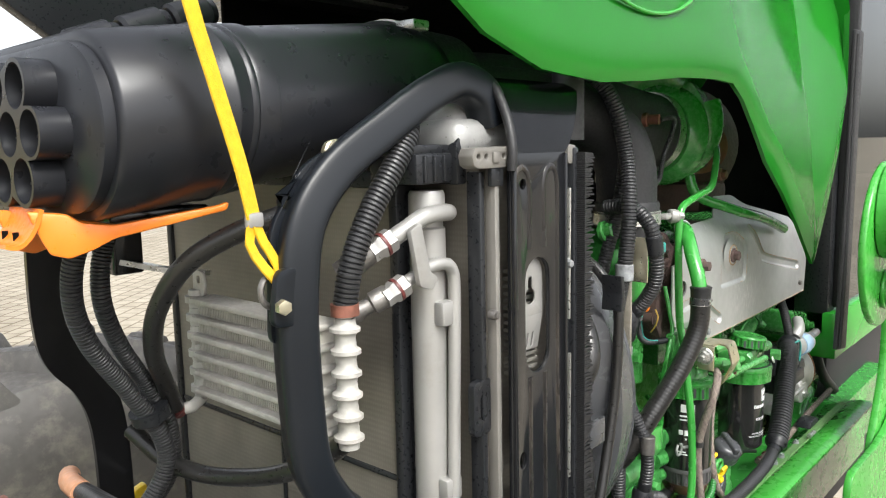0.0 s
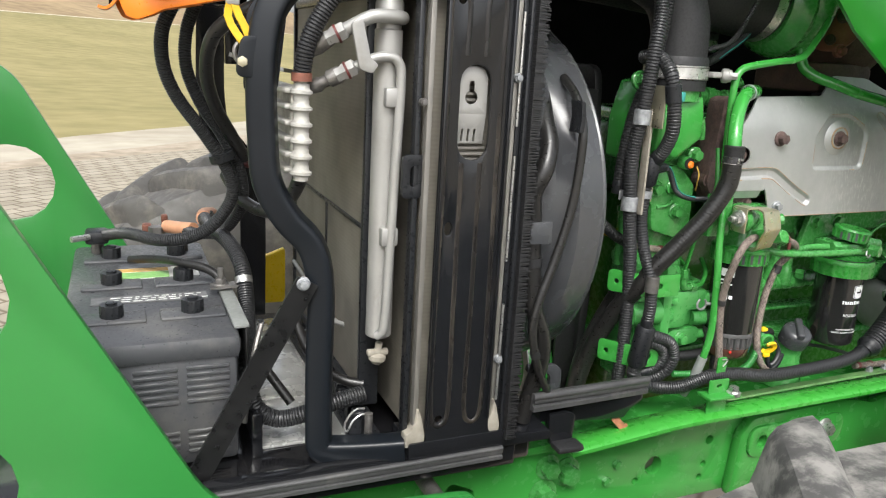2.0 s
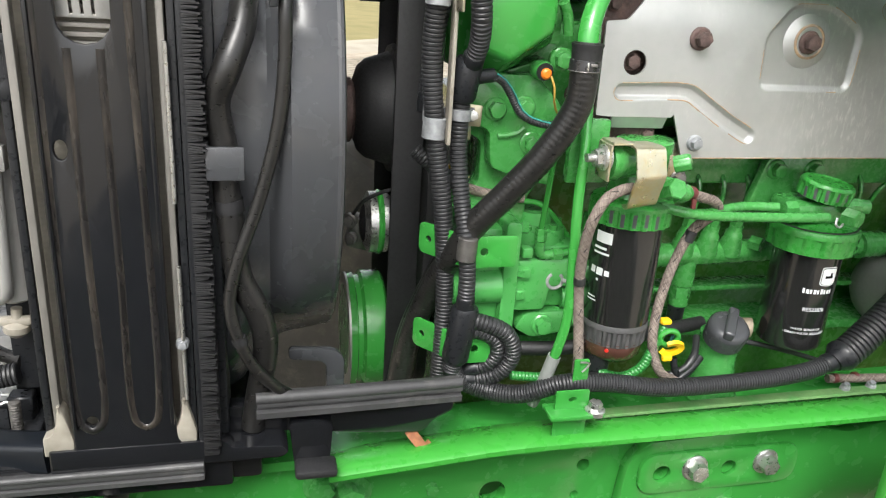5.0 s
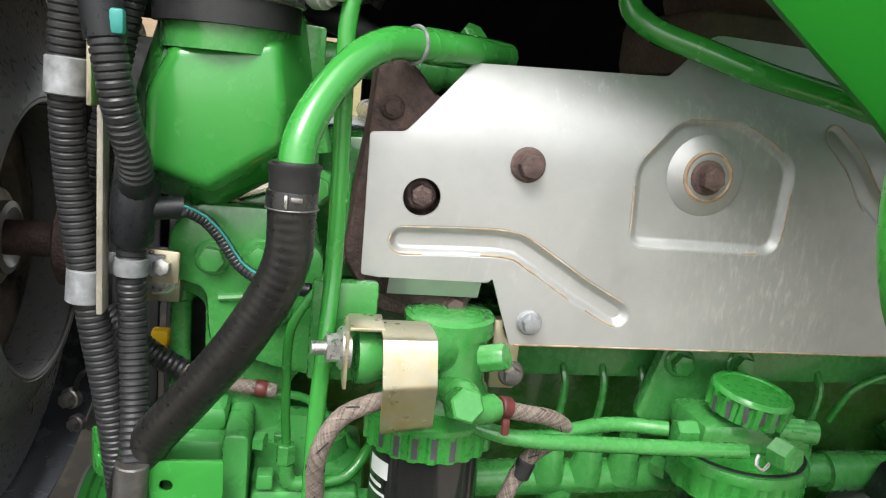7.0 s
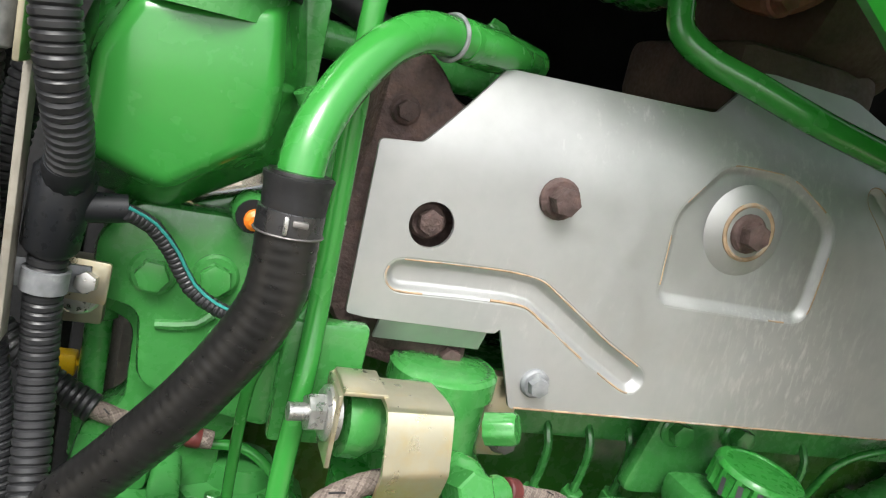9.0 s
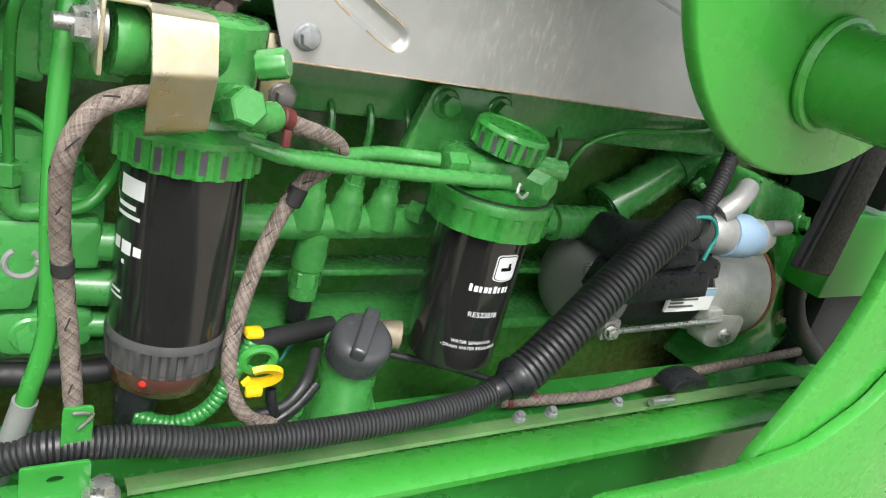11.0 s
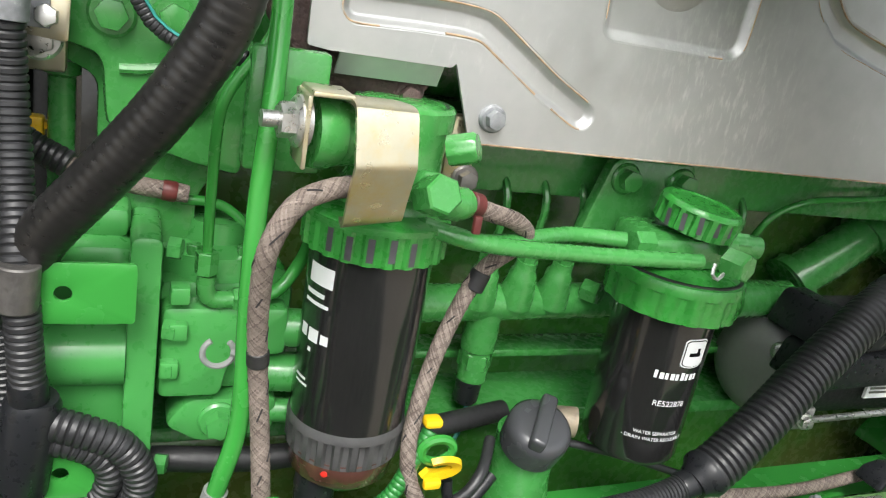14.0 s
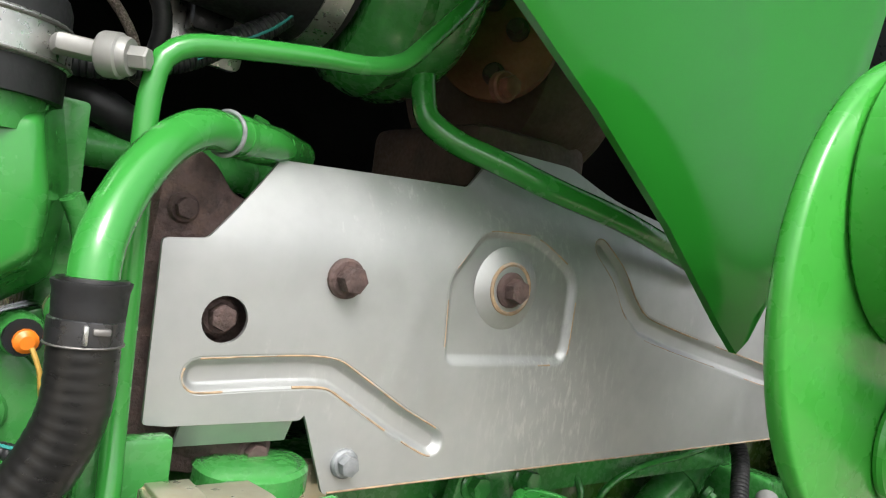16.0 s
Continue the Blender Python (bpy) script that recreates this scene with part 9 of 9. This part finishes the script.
# ---- hood, cab ----
def hood():
    t = thing("hood", (1.2, 0.55, 1.592), "raised glossy green tractor hood", "hood")
    edge = [(0.4, 2.06), (0.42, 2.0), (0.468, 1.945), (0.508, 1.921), (0.594, 1.895), (0.704, 1.888), (0.8, 1.894), (0.904, 1.903), (1.0, 1.906), (1.068, 1.903), (1.108, 1.882), (1.155, 1.842), (1.214, 1.787), (1.296, 1.734), (1.378, 1.674), (1.45, 1.612), (1.476, 1.592), (1.49, 1.602), (1.53, 1.66), (1.6, 1.78), (1.64, 1.9), (1.63, 2.06)]
    b = BM()
    rows = []
    for lift, out in ((0.0, 0.0), (0.0, -0.006), (0.015, -0.01), (0.06, -0.006), (0.16, 0.01), (0.3, 0.05), (0.42, 0.14), (0.46, 0.3)):
        row = []
        for x, z in edge:
            ztop = 2.02
            f = min(1.0, lift / 0.45)
            zz = z + (ztop + 0.3 - z) * f
            row.append(b.verts.new((x, 0.545 + out, zz)))
        rows.append(row)
    for p, q in zip(rows, rows[1:]):
        for j in range(len(edge) - 1):
            b.faces.new((p[j], p[j + 1], q[j + 1], q[j]))
    got = bmesh.ops.solidify(b, geom=b.faces[:], thickness=0.005)
    part("side_skin", b, GREEN_DEEP, t, angle=60)
    part("top_skin", box(0.66, 2.0, 0.7, 1.32, 2.1, 2.112, 0.003), GREEN_DEEP, t)
    # Added near-black sheets stand in for the shade inside the engine bay.
    part("far_lining", box(1.12, 2.0, 1.3, 1.31, 1.25, 2.1, 0.003), DARK, t, "near-black sheet put in for the shade on the far side")
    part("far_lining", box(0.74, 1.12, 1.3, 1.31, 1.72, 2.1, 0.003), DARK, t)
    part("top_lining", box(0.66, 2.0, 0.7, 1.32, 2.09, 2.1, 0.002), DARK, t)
    part("headlamp_recess", sweep([(0.81 + 0.165 * math.cos(a), 0.545 - 0.006, 2.068 + 0.096 * math.sin(a)) for a in [2 * math.pi * i / 40 for i in range(41)]], 0.0024, 8, cap=False), GREEN_DEEP, t)
    return t


hood()


def screen_guard():
    t = thing("grille_screen", (0.45, 0.9, 1.98), "black hood nose frame with a bright mesh screen", "grille")
    part("nose_frame", prism(rounded([(0.372, 2.03), (0.434, 1.985), (0.62, 1.985), (0.62, 2.3), (0.2, 2.3), (0.2, 2.14)], 0.004), 0.03, 0.003, m=pose(0, 1.25, 0)), PLASTIC, t)
    for k in range(22):
        part("slat", box(0.64 + k * 0.018, 0.652 + k * 0.018, 1.2, 1.6, 2.1, 2.104), WHITE_TUBE, t)
    part("screen_frame", box(0.62, 1.06, 1.16, 1.2, 2.08, 2.11, 0.008), PLASTIC, t)


screen_guard()


def cab():
    t = thing("cab", (2.1, 0.7, 1.2), "tractor cab corner with black rubber-sealed glass", "cab")
    part("pillar", box(1.9, 1.96, 0.62, 0.7, 1.35, 2.6, 0.012), PLASTIC, t, "black front pillar")
    part("lower_panel", box(1.9, 2.7, 0.6, 0.68, 1.3, 1.412, 0.004), GREEN_DEEP, t, "green sill under the glass")
    part("windscreen", box(1.95, 2.6, 0.6, 0.606, 1.43, 2.6), GLASS, t, "dark reflective glass")
    part("glass_seal", box(1.93, 1.952, 0.59, 0.62, 1.42, 2.6, 0.004), RUBBER, t)
    # Plain near-black sheet that closes the engine bay towards the cab.
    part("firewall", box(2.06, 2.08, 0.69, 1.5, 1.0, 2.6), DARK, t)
    part("step_box", box(2.0, 2.7, 0.64, 0.9, 0.85, 1.31, 0.02), MATT_BLACK, t, "black moulded box under the cab sill")
    fl = [(1.755, 1.362), (1.828, 1.35), (1.835, 1.48), (1.85, 2.05), (1.79, 2.05), (1.77, 1.48)]
    part("rubber_flap", prism(rounded(fl, 0.004), 0.01, 0.003, m=pose(0, 0.56, 0)), RUBBER, t, "long grey-black rubber seal flap")
    part("flap_bead", sweep([(1.764, 0.559, 1.364), (1.778, 0.559, 1.48), (1.797, 0.559, 2.04)], 0.004, 8, step=0.05), RUBBER, t)
    part("lower_hose", sweep([(1.93, 0.67, 1.4), (1.925, 0.655, 1.32), (1.945, 0.64, 1.25), (2.02, 0.63, 1.19)], 0.013, 14), RUBBER, t)


def glass_material():
    ma = bpy.data.materials.new("tinted_glass")
    ma.use_nodes = True
    b = ma.node_tree.nodes["Principled BSDF"]
    b.inputs["Base Color"].default_value = (0.03, 0.035, 0.035, 1)
    b.inputs["Roughness"].default_value = 0.03
    b.inputs["Transmission Weight"].default_value = 0.6
    return ma


GLASS = glass_material()
cab()


def loader_mast():
    t = thing("loader_mast", (1.43, 0.42, 1.1), "green painted loader mast with round plate and tube", "mount")
    part("disc", lathe([(0, 0.1385), (0.0008, 0.1402), (0.0025, 0.1412), (0.005, 0.1415), (0.0085, 0.1412), (0.0105, 0.14), (0.0115, 0.1385)], (1.441, 0.424, 1.642), (0, -1, 0), 72), GREEN_WORN, t, "round green plate with paint chips")
    part("boss", lathe([(0, 0.078), (0.002, 0.08), (0.12, 0.08)], (1.42, 0.411, 1.7), (0, -1, 0), 48), GREEN_WORN, t)
    part("cross_tube", lathe([(0, 0.031), (0.003, 0.0285), (0.32, 0.0285)], (1.441, 0.4115, 1.5635), (0.03, -1, -0.02), 36), GREEN_WORN, t, "round green cross tube")
    part("weld", sweep([(1.441 + 0.0305 * math.cos(a), 0.409, 1.5635 + 0.0305 * math.sin(a)) for a in [2 * math.pi * i / 32 for i in range(33)]], 0.0036, 8, cap=False), GREEN_WORN, t)
    arm = [(1.6, 1.12), (1.642, 1.221), (1.66, 1.247), (1.68, 1.279), (1.706, 1.33), (1.717, 1.377), (1.72, 1.43), (1.712, 1.496), (1.69, 1.6), (1.95, 1.6), (1.95, 1.12)]
    part("arm_plate", prism(arm, 0.014, 0.003, m=pose(0, 0.457, 0)), GREEN_WORN, t, "curved green arm plate")
    post = [(1.41, 0.8), (1.412, 1.2), (1.43, 1.224), (1.6, 1.221), (1.7, 1.23), (1.775, 1.27), (1.83, 1.34), (1.9, 1.36), (2.0, 1.36), (2.0, 0.8)]
    part("post_plate", prism(rounded(post, 0.02), 0.014, 0.003, m=pose(0, 0.441, 0)), GREEN_WORN, t, "tall dusty green post plate")
    return t


GREEN_WORN = mat("green_paint_rust_chips", (0.042, 0.3, 0.036), 0.3, var=0.05, scale=6, bump=0.02, bscale=50, coat=0.3, dirt=(0.14, 0.08, 0.03), dirt_low=0.72, dirt_scale=55)
loader_mast()


def axle_bracket():
    t = thing("loader_side_frame", (1.4, 0.6, 0.95), "green cast side bracket bolted to the rail", "bracket")
    out = [(1.165, 0.98), (1.175, 1.1), (1.2, 1.13), (1.43, 1.136), (1.5, 1.12), (1.62, 1.15), (2.2, 1.16), (2.2, 0.98)]
    holes = [ring(1.222, 1.085, 0.0115, 18), ring(1.318, 1.085, 0.0105, 18)]
    part("plate", prism(rounded(out, 0.012), 0.02, 0.004, holes, m=pose(0, 0.592, 0)), GREEN, t)
    part("boss_plate", prism(rounded([(1.19, 1.055), (1.42, 1.055), (1.42, 1.115), (1.19, 1.115)], 0.025), 0.008, 0.003, holes, m=pose(0, 0.586, 0)), GREEN, t)
    for x in (1.267, 1.37):
        bolt(t, (x, 0.586, 1.091), af=0.022, material=STEEL, head=0.014, label="zinc plated flange bolt", roll=random.uniform(0, 60))
    bolt(t, (1.33, 0.592, 1.02), af=0.018, material=GREEN_CAST)
    return t


axle_bracket()


def rail_cover():
    """The curved ledge above the rail, below the engine."""
    t = thing("side_ledge", (1.4, 0.56, 1.15), "curved green ledge panel above the frame rail", "panel")
    pts = [(0.8, 0.583, 1.15), (0.9, 0.578, 1.162), (1.0, 0.575, 1.172), (1.2, 0.57, 1.177), (1.45, 0.568, 1.18), (1.7, 0.562, 1.186), (1.95, 0.555, 1.195)]
    part("ledge", sweep(pts, 1, section=[(0.03, 0.0), (0.024, 0.004), (0.004, 0.004), (-0.03, -0.006), (-0.038, -0.014), (-0.042, -0.05), (-0.038, -0.05), (-0.033, -0.016), (-0.026, -0.011), (0.004, -0.002), (0.03, -0.006)], hint=(0, 0, 1), step=0.03), GREEN_WORN, t)
    part("skirt", sweep([(1.16, 0.57, 1.1745), (1.45, 0.568, 1.178), (1.7, 0.562, 1.184), (1.95, 0.555, 1.193)], 1, section=[(-0.024, -0.004), (-0.04, -0.0085), (-0.0415, -0.0102), (-0.052, -0.0135), (-0.0535, -0.0152), (-0.066, -0.02), (-0.0675, -0.0217), (-0.1, -0.031), (-0.118, -0.04), (-0.121, -0.08), (-0.117, -0.08), (-0.112, -0.044), (-0.086, -0.034), (-0.024, -0.012)], hint=(0, 0, 1), step=0.03), GREEN_WORN, t, "creased outer skirt")
    part("dusty_edge", sweep([(1.12, 0.592, 1.181), (1.45, 0.59, 1.187), (1.7, 0.584, 1.193), (1.9, 0.578, 1.2)], 1, section=[(0.008, -0.003), (-0.008, -0.003), (-0.007, 0.0005), (0.007, 0.0005)], hint=(0, 0, 1), step=0.05), DUSTY_GREEN, t, "dusty worn inner edge")
    part("latch_pin", lathe([(0, 0.0045), (0.03, 0.0045), (0.032, 0.003)], (1.63, 0.575, 1.2), (1, -0.05, 0.02), 12), STEEL, t)
    part("black_clip", prism(rounded([(1.672, 1.198), (1.735, 1.2), (1.73, 1.211), (1.7, 1.215), (1.68, 1.211)], 0.005), 0.03, 0.003, m=pose(0, 0.585, 0)), PLASTIC, t)
    for x in (1.47, 1.51, 1.6):
        bolt(t, (x, 0.592, 1.191), (0, -0.3, 1), 0.0075, CLIP_GREY)


rail_cover()
